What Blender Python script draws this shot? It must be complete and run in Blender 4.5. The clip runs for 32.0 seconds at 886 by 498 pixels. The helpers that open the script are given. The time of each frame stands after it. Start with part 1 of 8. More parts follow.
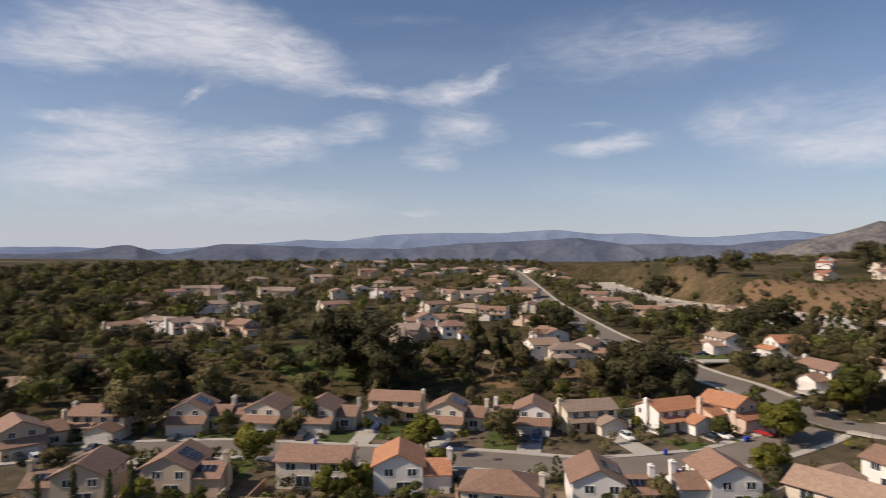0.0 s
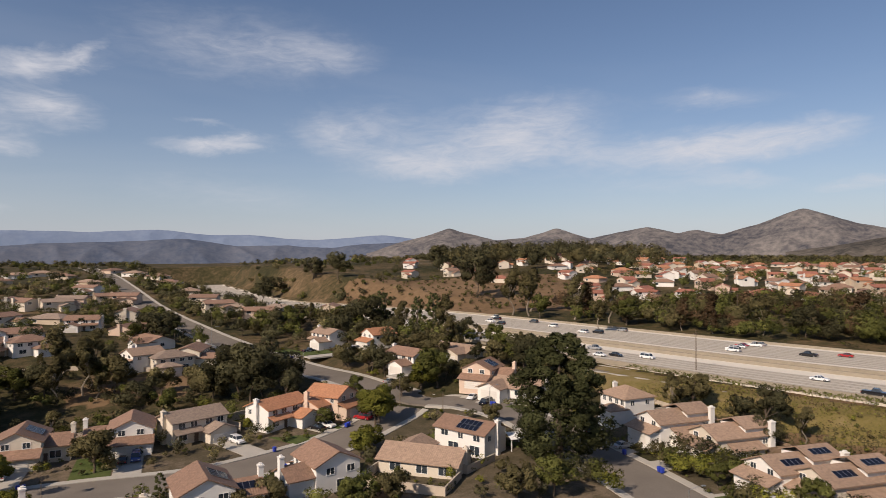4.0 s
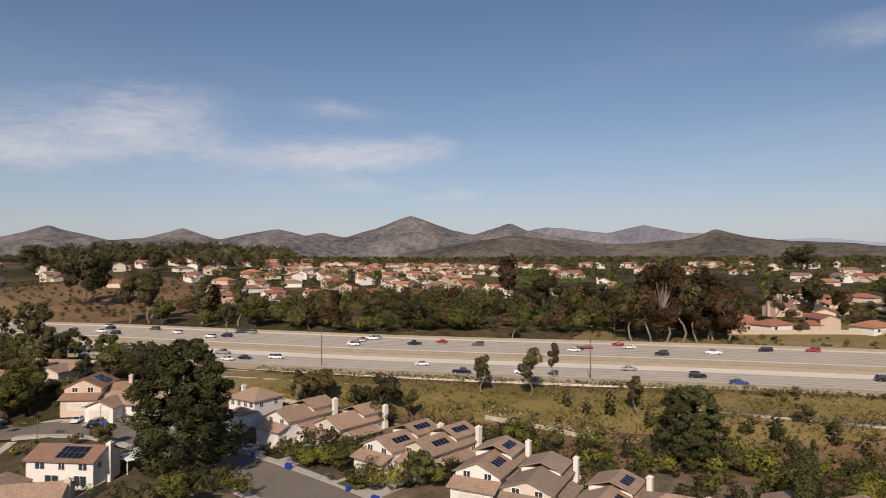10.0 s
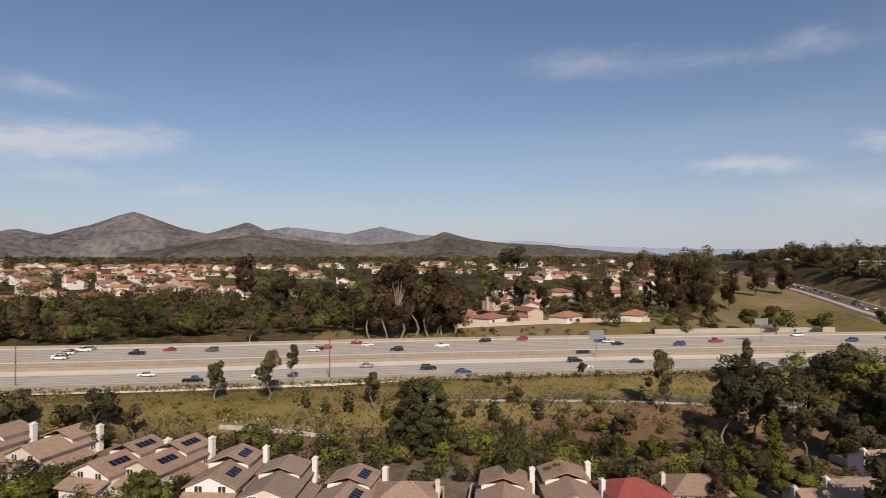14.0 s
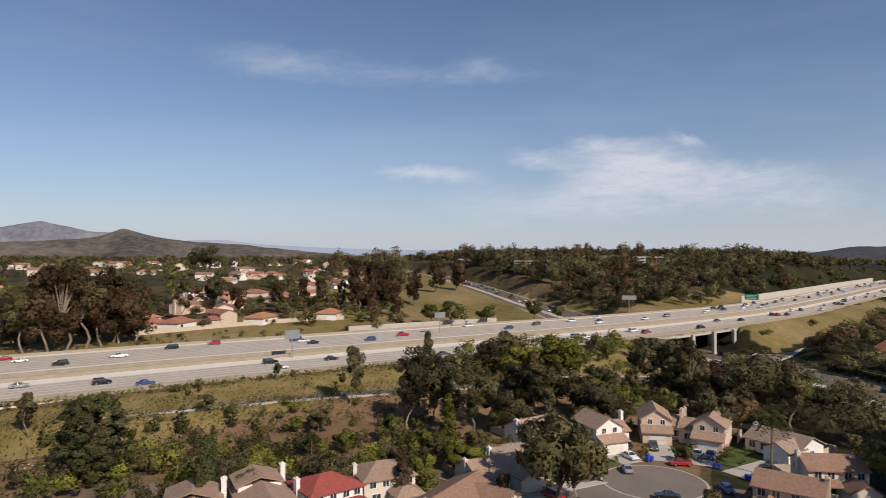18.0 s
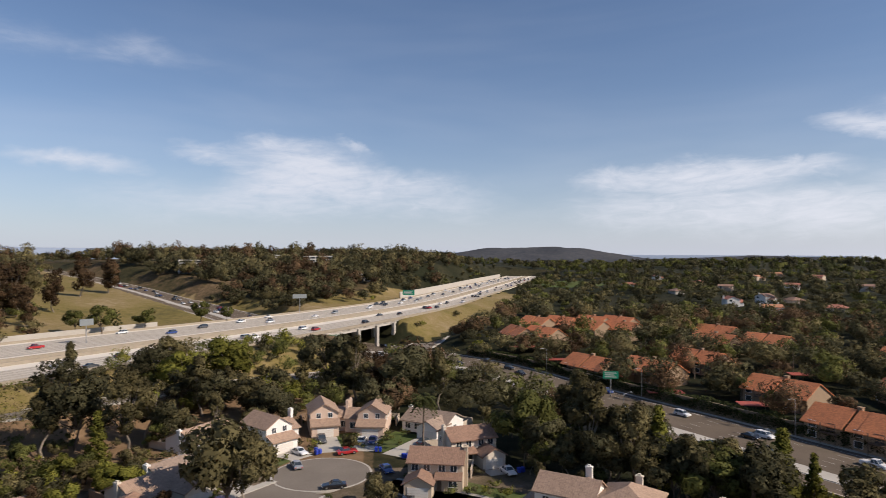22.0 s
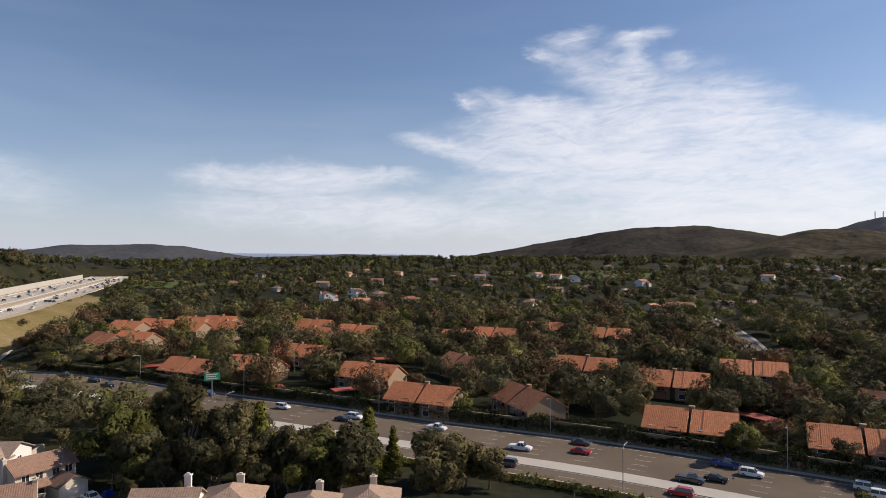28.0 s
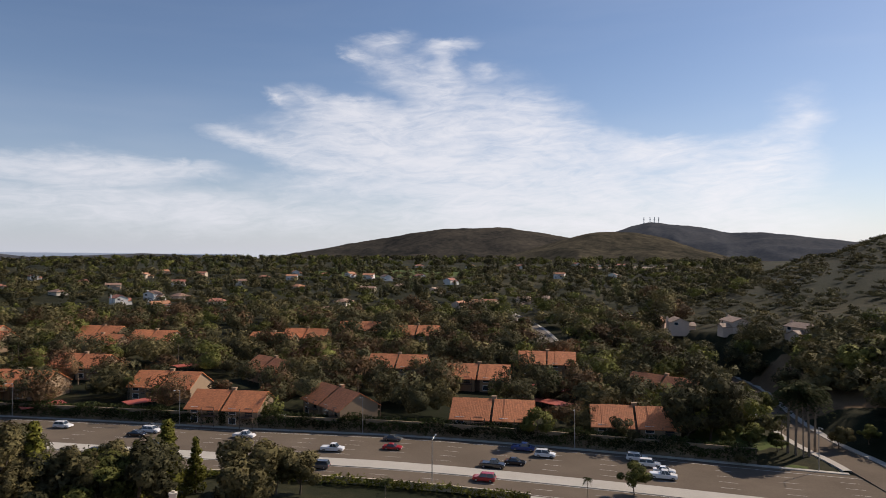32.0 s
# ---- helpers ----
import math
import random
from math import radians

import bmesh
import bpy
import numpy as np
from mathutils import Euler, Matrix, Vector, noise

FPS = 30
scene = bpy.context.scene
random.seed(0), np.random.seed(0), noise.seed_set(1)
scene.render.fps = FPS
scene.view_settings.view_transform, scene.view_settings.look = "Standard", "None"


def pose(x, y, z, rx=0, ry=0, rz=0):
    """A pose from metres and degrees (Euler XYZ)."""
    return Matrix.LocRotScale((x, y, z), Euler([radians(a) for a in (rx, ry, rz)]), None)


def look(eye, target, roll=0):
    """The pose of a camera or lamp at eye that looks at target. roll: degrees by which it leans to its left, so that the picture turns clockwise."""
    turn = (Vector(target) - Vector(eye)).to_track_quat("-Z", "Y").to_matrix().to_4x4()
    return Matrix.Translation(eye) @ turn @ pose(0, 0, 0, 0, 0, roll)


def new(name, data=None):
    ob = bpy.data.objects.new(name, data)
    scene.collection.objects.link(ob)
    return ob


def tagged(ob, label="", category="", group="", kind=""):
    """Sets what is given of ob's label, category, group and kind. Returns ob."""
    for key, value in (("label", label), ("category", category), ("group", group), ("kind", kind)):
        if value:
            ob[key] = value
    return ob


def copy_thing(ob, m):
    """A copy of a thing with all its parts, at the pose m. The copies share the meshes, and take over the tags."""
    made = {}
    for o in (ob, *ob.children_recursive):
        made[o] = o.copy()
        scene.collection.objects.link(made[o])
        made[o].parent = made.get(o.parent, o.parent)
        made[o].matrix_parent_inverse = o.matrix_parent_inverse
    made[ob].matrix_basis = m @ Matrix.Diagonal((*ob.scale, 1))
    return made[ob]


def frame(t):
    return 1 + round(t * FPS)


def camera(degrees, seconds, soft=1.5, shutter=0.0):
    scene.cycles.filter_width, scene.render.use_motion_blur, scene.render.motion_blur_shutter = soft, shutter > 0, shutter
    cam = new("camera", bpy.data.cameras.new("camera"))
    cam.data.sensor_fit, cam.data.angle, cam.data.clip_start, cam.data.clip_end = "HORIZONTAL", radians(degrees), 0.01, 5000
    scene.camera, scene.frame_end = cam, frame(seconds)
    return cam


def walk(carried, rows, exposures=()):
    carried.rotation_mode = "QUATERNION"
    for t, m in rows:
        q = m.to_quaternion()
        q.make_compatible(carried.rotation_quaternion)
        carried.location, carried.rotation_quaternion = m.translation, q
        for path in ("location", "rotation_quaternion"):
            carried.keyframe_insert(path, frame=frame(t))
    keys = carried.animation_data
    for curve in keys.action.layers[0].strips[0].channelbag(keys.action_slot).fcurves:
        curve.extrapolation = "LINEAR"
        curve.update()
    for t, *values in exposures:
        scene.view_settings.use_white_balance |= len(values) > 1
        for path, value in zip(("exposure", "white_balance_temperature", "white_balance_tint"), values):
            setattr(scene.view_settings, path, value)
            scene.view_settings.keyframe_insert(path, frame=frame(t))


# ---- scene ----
# The lens, and a drone that hangs in one spot and turns: seconds, yaw, pitch, roll.
cam = camera(69.42, 32.0, soft=0.8, shutter=0.4)
EYE = (0.0, 0.0, 44.0)
PATH = (
    (0.0, 0.00, 0.54, -0.07), (0.5, -8.04, 0.55, -0.06), (1.0, -14.64, 0.57, -0.06),
    (1.5, -19.12, 0.59, -0.05), (2.0, -22.54, 0.62, -0.04), (2.5, -25.60, 0.65, -0.03),
    (3.0, -28.46, 0.68, -0.02), (3.5, -31.23, 0.71, -0.02), (5.5, -41.46, 0.75, -0.01),
    (6.0, -44.18, 0.79, -0.00), (6.5, -46.84, 0.81, 0.01), (7.0, -49.54, 0.82, 0.01),
    (7.5, -52.30, 0.82, 0.02), (8.0, -55.07, 0.83, 0.02), (8.5, -57.84, 0.84, 0.03),
    (9.0, -60.58, 0.85, 0.04), (9.5, -63.34, 0.86, 0.05), (10.0, -66.12, 0.86, 0.05),
    (10.5, -68.87, 0.87, 0.05), (11.0, -71.65, 0.86, 0.06), (11.5, -74.42, 0.86, 0.07),
    (12.0, -77.28, 0.86, 0.08), (12.5, -80.17, 0.86, 0.09), (13.0, -83.04, 0.86, 0.09),
    (13.5, -86.00, 0.87, 0.09), (14.0, -89.09, 0.87, 0.08), (14.5, -92.25, 0.87, 0.06),
    (16.5, -105.46, 0.86, 0.05), (17.0, -108.88, 0.86, 0.03), (17.5, -112.33, 0.85, 0.02),
    (18.0, -115.78, 0.85, 0.00), (18.5, -119.24, 0.85, -0.01), (19.0, -122.73, 0.85, -0.03),
    (19.5, -126.25, 0.84, -0.04), (20.0, -129.74, 0.84, -0.06), (20.5, -133.32, 0.84, -0.08),
    (21.0, -137.00, 0.83, -0.09), (21.5, -140.79, 0.82, -0.09), (22.0, -144.59, 0.80, -0.09),
    (22.5, -148.41, 0.79, -0.08), (23.0, -152.23, 0.78, -0.08), (23.5, -156.06, 0.76, -0.08),
    (24.0, -159.92, 0.75, -0.09), (24.5, -163.73, 0.73, -0.10), (25.0, -167.52, 0.72, -0.10),
    (25.5, -171.26, 0.71, -0.10), (26.0, -174.30, 0.70, -0.10), (26.5, -176.67, 0.71, -0.11),
    (28.5, -180.16, 0.72, -0.13), (29.0, -182.23, 0.73, -0.14), (29.5, -184.58, 0.74, -0.14),
    (30.0, -186.84, 0.74, -0.13), (30.5, -188.97, 0.74, -0.14), (31.0, -191.16, 0.74, -0.15),
    (31.5, -193.47, 0.73, -0.15), (32.0, -195.66, 0.73, -0.15),
)
EXPOSURES = ((0.0, 0.08, 6550, 16), (6.0, -0.06, 6650, 16), (13.0, -0.1, 6550, 16), (20.0, 0.06, 6250, 15), (25.0, 0.2, 6250, 15), (32.0, 0.1, 6400, 15))
walk(cam, [(t, pose(*EYE, 90 + p, r, y)) for t, y, p, r in PATH], EXPOSURES)

# Streaks of cirrus: bearing, height, half length, half thickness, lean (degrees), weight
CIRRUS_NORTH_WEST = (
    (-28.4, 16.8, 10.1, 3.53, 13, 0.9),
    (-20.2, 17.8, 8.5, 3.92, -7, 1),
    (-13.3, 16.8, 7.3, 2.75, -13, 0.95),
    (-31.1, 15.2, 5.5, 1.57, 10, 0.6),
    (-5.7, 14.0, 6.1, 0.94, -3, 0.7),
    (1.5, 14.3, 5.5, 1.41, 9, 0.9),
    (4.6, 15.4, 2.0, 0.78, 50, 0.7),
    (-21.1, 13.1, 1.7, 0.63, 47, 0.8),
    (-31.1, 10.7, 5.0, 0.63, -3, 0.5),
    (-26.5, 10.3, 7.8, 1.96, 3, 0.8),
    (-29.0, 9.1, 7.7, 0.78, 4, 0.5),
    (-14.7, 9.4, 7.2, 1.96, -1, 0.9),
    (-25.4, 7.8, 12.9, 2.20, 4, 0.75),
    (-30.0, 6.4, 7.0, 1.96, 6, 0.5),
)
CIRRUS_NORTH = (
    (-7.5, 11.1, 4.2, 1.41, 8, 0.8),
    (1.8, 11.1, 5.1, 1.88, -2, 0.95),
    (-1.0, 8.5, 3.5, 1.26, -3, 0.8),
    (13.9, 9.2, 5.6, 0.94, 3, 0.85),
    (16.3, 10.1, 2.5, 0.94, 1, 0.6),
    (16.0, 17.4, 14.6, 3.53, -0, 0.55),
    (22.7, 17.5, 6.7, 1.57, -2, 0.45),
    (23.0, 11.0, 4.6, 2.20, 2, 0.5),
    (13.2, 11.2, 3.2, 0.39, -2, 0.5),
    (14.7, 5.2, 13.5, 2.35, -1, 0.4),
    (-2.2, 3.7, 2.9, 0.63, 0, 0.6),
    (-13.7, 4.2, 12.6, 1.57, -0, 0.4),
    (-22.0, 3.9, 17.8, 3.53, 1, 0.4),
    (-3.0, 20.1, 8.3, 0.78, 1, 0.3),
)
CIRRUS_NORTH_EAST = (
    (27.0, 12.0, 8.8, 2.35, 8, 0.5),
    (29.6, 8.7, 10.4, 2.35, -3, 0.6),
    (33.3, 8.3, 6.0, 1.57, -0, 0.7),
    (40.2, 11.6, 10.6, 2.75, 6, 0.9),
    (43.0, 9.6, 10.0, 2.35, -2, 0.65),
    (57.5, 9.1, 12.8, 1.73, 1, 0.95),
    (61.6, 9.4, 5.9, 1.41, 4, 0.65),
    (56.4, 12.8, 6.5, 0.94, -1, 0.5),
    (58.8, 6.4, 5.2, 0.78, -5, 0.45),
    (67.8, 5.5, 3.1, 0.78, 1, 0.4),
    (51.0, 6.1, 14.7, 1.57, -1, 0.35),
    (67.2, 5.6, 4.4, 0.63, 3, 0.45),
    (101.4, 16.5, 7.2, 1.57, 2, 0.3),
    (92.9, 5.4, 4.5, 0.78, -4, 0.25),
)
CIRRUS_EAST = (
    (110.8, 16.2, 23.6, 1.41, -1, 0.36),
    (114.3, 7.7, 6.5, 1.02, -4, 0.85),
    (124.1, 8.8, 4.3, 1.10, -6, 0.75),
    (129.5, 9.9, 4.2, 1.18, -2, 0.75),
    (131.5, 6.3, 6.8, 2.35, -0, 1),
    (133.1, 7.9, 7.6, 2.51, -4, 0.95),
    (141.5, 6.2, 10.5, 1.57, -3, 0.8),
    (136.4, 9.8, 2.0, 0.47, -22, 0.5),
    (125.6, 4.5, 16.9, 2.35, -1, 0.6),
    (142.1, 4.5, 11.4, 1.73, -3, 0.6),
    (164.5, 6.7, 10.6, 1.26, 2, 0.7),
    (172.0, 6.9, 6.9, 0.94, 3, 0.55),
    (171.3, 4.1, 20.9, 2.35, -3, 0.6),
    (119.3, 16.8, 3.3, 1.57, -1, 0.3),
)
CIRRUS_SOUTH = (
    (158.7, 6.9, 3.6, 1.26, 2, 0.7),
    (166.2, 6.7, 8.8, 1.96, 2, 0.7),
    (175.2, 7.1, 2.8, 0.94, 6, 0.5),
    (162.2, 4.4, 8.0, 1.57, -1, 0.5),
    (171.7, 3.1, 20.3, 2.35, -0, 0.7),
    (181.7, 13.6, 1.8, 0.55, -26, 0.75),
    (184.6, 13.6, 3.6, 1.10, -22, 0.65),
    (187.6, 13.3, 2.0, 0.63, -15, 0.6),
    (187.4, 12.0, 6.9, 1.96, -14, 0.65),
    (179.6, 9.6, 5.9, 0.94, -11, 0.9),
    (188.0, 9.2, 12.8, 2.75, -6, 0.9),
    (190.4, 11.3, 9.2, 1.96, 1, 0.8),
    (185.2, 6.1, 9.0, 1.10, -2, 0.85),
    (183.9, 7.9, 4.1, 0.63, -1, 0.7),
)
CIRRUS_SOUTH_WEST = (
    (187.7, 17.6, 1.9, 0.63, -26, 0.75),
    (191.0, 18.9, 3.5, 0.94, 6, 0.75),
    (191.2, 16.4, 5.4, 1.96, -21, 0.75),
    (196.7, 18.5, 3.3, 0.78, 7, 0.8),
    (196.2, 16.6, 2.3, 1.18, -69, 0.6),
    (195.7, 14.6, 5.5, 3.14, -28, 0.8),
    (199.5, 16.4, 1.3, 0.78, -2, 0.6),
    (202.9, 13.5, 7.2, 2.75, -33, 0.6),
    (198.7, 7.7, 17.9, 5.88, -8, 1),
    (203.7, 9.8, 10.8, 3.92, -16, 0.8),
    (217.5, 5.3, 13.0, 4.71, -5, 0.9),
    (215.0, 8.7, 5.3, 1.41, -5, 0.8),
    (222.2, 7.6, 6.1, 2.75, 9, 0.8),
    (224.7, 11.2, 2.8, 2.35, 12, 0.6),
    (203.9, 3.1, 28.9, 2.75, -2, 0.85),
)
CIRRUS = CIRRUS_NORTH_WEST + CIRRUS_NORTH + CIRRUS_NORTH_EAST + CIRRUS_EAST + CIRRUS_SOUTH + CIRRUS_SOUTH_WEST

# ---- daylight: afternoon sun in the south-west, thin cirrus ----
SUN_AZ, SUN_EL = 256.0, 37.0
SKY = 0.085


def build_world():
    w = bpy.data.worlds.new("sky")
    scene.world = w
    w.use_nodes = True
    nt = w.node_tree
    nt.nodes.clear()
    N, L = nt.nodes.new, nt.links.new

    def put(sock, v):
        if hasattr(v, "is_linked"):
            L(v, sock)
        else:
            sock.default_value = v

    def mth(op, a, b=0.0, c=0.0):
        n = N("ShaderNodeMath")
        n.operation = op
        put(n.inputs[0], a), put(n.inputs[1], b), put(n.inputs[2], c)
        return n.outputs[0]

    def span(v, a, b, lo=0.0, hi=1.0, smooth=True):
        n = N("ShaderNodeMapRange")
        n.interpolation_type = "SMOOTHSTEP" if smooth else "LINEAR"
        put(n.inputs["Value"], v)
        n.inputs["From Min"].default_value, n.inputs["From Max"].default_value = a, b
        n.inputs["To Min"].default_value, n.inputs["To Max"].default_value = lo, hi
        return n.outputs[0]

    def mixc(f, a, b):
        n = N("ShaderNodeMix")
        n.data_type = "RGBA"
        put(n.inputs[0], f), put(n.inputs[6], a), put(n.inputs[7], b)
        return n.outputs[2]

    out, bg = N("ShaderNodeOutputWorld"), N("ShaderNodeBackground")
    sky = N("ShaderNodeTexSky")
    sky.sky_type, sky.sun_disc = "NISHITA", False
    sky.sun_elevation, sky.sun_rotation = radians(SUN_EL), radians(SUN_AZ)
    sky.altitude, sky.air_density, sky.dust_density, sky.ozone_density = 200.0, 1.0, 0.5, 3.2
    tc, sep = N("ShaderNodeTexCoord"), N("ShaderNodeSeparateXYZ")
    L(tc.outputs["Generated"], sep.inputs[0])
    x, y, z = sep.outputs
    az = mth("MULTIPLY", mth("ARCTAN2", x, y), 180 / math.pi)
    az = mth("SUBTRACT", mth("FLOORED_MODULO", mth("ADD", az, 120.0), 360.0), 120.0)
    el = mth("MULTIPLY", mth("ARCSINE", z), 180 / math.pi)

    # wisps: noise drawn out along the wind, in degrees
    def wisps(sx, sy, off, detail, warp, rough=0.6, tilt=0.0):
        cx = N("ShaderNodeCombineXYZ")
        L(mth("MULTIPLY_ADD", az, sx, mth("MULTIPLY", el, tilt)), cx.inputs[0])
        L(mth("MULTIPLY", el, sy), cx.inputs[1])
        cx.inputs[2].default_value = off
        n = N("ShaderNodeTexNoise")
        n.inputs["Scale"].default_value, n.inputs["Detail"].default_value = 1.0, detail
        n.inputs["Roughness"].default_value, n.inputs["Distortion"].default_value = rough, warp
        L(cx.outputs[0], n.inputs["Vector"])
        return n.outputs[0]

    # the wind bends and frays the streaks
    bend, curl = wisps(0.07, 0.16, 1.7, 3, 0.0), wisps(0.06, 0.14, 6.3, 3, 0.0)
    fray, fray2 = wisps(0.42, 0.9, 2.9, 5, 0.6), wisps(0.4, 0.9, 7.1, 5, 0.6)
    n1 = wisps(0.09, 0.3, 3.1, 9, 1.1, 0.6, 0.06)
    n2 = wisps(0.3, 1.1, 8.7, 8, 1.5, 0.62, -0.25)
    n3 = wisps(0.02, 0.1, 5.5, 4, 0.4)
    wa = mth("ADD", az, mth("ADD", mth("MULTIPLY", mth("SUBTRACT", bend, 0.5), 4.0), mth("MULTIPLY", mth("SUBTRACT", fray, 0.5), 2.6)))
    we = mth("ADD", el, mth("ADD", mth("MULTIPLY", mth("SUBTRACT", curl, 0.5), 2.0), mth("MULTIPLY", mth("SUBTRACT", fray2, 0.5), 1.5)))
    spot = N("ShaderNodeCombineXYZ")
    L(wa, spot.inputs[0])
    L(we, spot.inputs[1])
    total = None
    for b, e, half, thick, lean, wt in CIRRUS:
        mp, gr = N("ShaderNodeMapping"), N("ShaderNodeTexGradient")
        mp.vector_type, gr.gradient_type = "TEXTURE", "SPHERICAL"
        mp.inputs["Location"].default_value = (b, e, 0)
        mp.inputs["Rotation"].default_value = (0, 0, radians(lean))
        mp.inputs["Scale"].default_value = (half * 1.1, thick * 1.3, 1)
        L(spot.outputs[0], mp.inputs[0])
        L(mp.outputs[0], gr.inputs[0])
        g = mth("MULTIPLY", gr.outputs[1], float(wt))
        total = g if total is None else mth("MULTIPLY_ADD", mth("SUBTRACT", 1.0, total), g, total)
    body = mth("ADD", mth("MULTIPLY", mth("SUBTRACT", n1, 0.5), 1.5), mth("MULTIPLY", mth("SUBTRACT", n2, 0.5), 1.1))
    dens = mth("MULTIPLY", total, mth("ADD", 1.0, mth("MULTIPLY", body, 0.95)))
    cloud = mth("MULTIPLY", span(dens, 0.03, 1.2), 0.9)
    veil = mth("MULTIPLY", span(n3, 0.42, 0.75), span(el, 2.0, 30.0, 0.13, 0.03))
    cloud = mth("MAXIMUM", cloud, veil)
    glare = mth("EXPONENT", mth("MULTIPLY", mth("ABSOLUTE", mth("SUBTRACT", az, 225.0)), -0.022))
    white = mixc(glare, (7.6, 7.9, 8.3, 1), (10.2, 10.2, 10.2, 1))
    haze_f = mth("MULTIPLY", mth("EXPONENT", mth("MULTIPLY", mth("MAXIMUM", el, 0.0), -0.19)), 0.86)
    haze_c = mixc(glare, (5.5, 6.0, 7.0, 1), (8.9, 9.1, 9.3, 1))
    base = mixc(haze_f, sky.outputs[0], haze_c)
    col = mixc(cloud, base, white)
    # below the skyline the haze carries on
    L(col, bg.inputs["Color"])
    bg.inputs["Strength"].default_value = SKY
    L(bg.outputs[0], out.inputs[0])


build_world()
sun = bpy.data.lights.new("sun", "SUN")
sun.energy, sun.angle, sun.color = 4.7, radians(0.53), (1.0, 0.87, 0.7)
a, e = radians(SUN_AZ), radians(SUN_EL)
sun_ob = new("sun", sun)
sun_ob.matrix_world = look((math.sin(a) * 400, math.cos(a) * 400, 400), (math.sin(a) * 400 - math.sin(a) * math.cos(e), math.cos(a) * 400 - math.cos(a) * math.cos(e), 400 - math.sin(e)))
tagged(sun_ob, "low warm afternoon sun", "sun", kind="structure")

# ---- the lie of the land: heights by bearing (degrees, clockwise) and distance ----
DIST = (0, 150, 178, 210, 280, 400, 560, 750, 1100, 1800, 5000)
LAND_NORTH = (
    (-40, 0, 0, 0, -4, -2, 4, 13, 24, 29, 33, 20),
    (-10, 0, 0, 0, -8, 6, 14, 24, 33, 28, 20, 0),
    (10, 0, 0, 0, -3, 6, 14, 24, 33, 26, 15, 0),
    (28, 0, 0, 2, 6, 10, 15, 26, 36, 38, 30, 10),
    (45, 0, 1, 5, 9, 10, 13, 31, 45, 42, 38, 20),
)
LAND_EAST = (
    (60, 0, 2, 6, 10, 10, 17, 26, 32, 36, 38, 25),
    (85, 0, 2, 7, 10, 10, 17, 26, 32, 36, 39, 25),
    (105, 0, 1, 4, 9, 10, 17, 25, 33, 38, 38, 25),
    (122, 0, 0, 0, 2, 8, 9, 21, 40, 42, 37, 20),
    (142, 0, 0, 0, 0, 1, 6, 17, 39, 40, 34, 15),
    (155, 0, 0, -2, -2, 0, 5, 9, 13, 22, 26, 15),
)
LAND_SOUTH = (
    (178, 0, 0, -1, -1, 0, 4, 9, 15, 27, 36, 20),
    (200, 0, -2, -1, -1, 0, 5, 10, 16, 28, 36, 20),
    (210, 0, -2, -2, -2, 1, 7, 13, 20, 28, 36, 20),
    (216, 0, -2, -1, 0, 11, 14, 18, 22, 28, 34, 20),
)
LAND_WEST = (
    (222, 0, -2, -1, 2, 14, 22, 29, 28, 30, 34, 20),
    (226, 0, -2, 0, 4, 17, 29, 43, 46, 42, 40, 25),
    (231, 0, -2, 1, 6, 20, 37, 59, 68, 62, 45, 25),
    (245, 0, -2, 2, 8, 24, 46, 68, 80, 85, 70, 30),
    (280, 0, 0, 0, 0, 6, 16, 26, 34, 40, 40, 20),
    (320, 0, 0, 0, -4, -2, 4, 13, 24, 29, 33, 20),
)
LAND = LAND_NORTH + LAND_EAST + LAND_SOUTH + LAND_WEST
_B = np.array([r[0] for r in LAND], float)
_H = np.array([r[1:] for r in LAND], float)
_D = np.array(DIST, float)

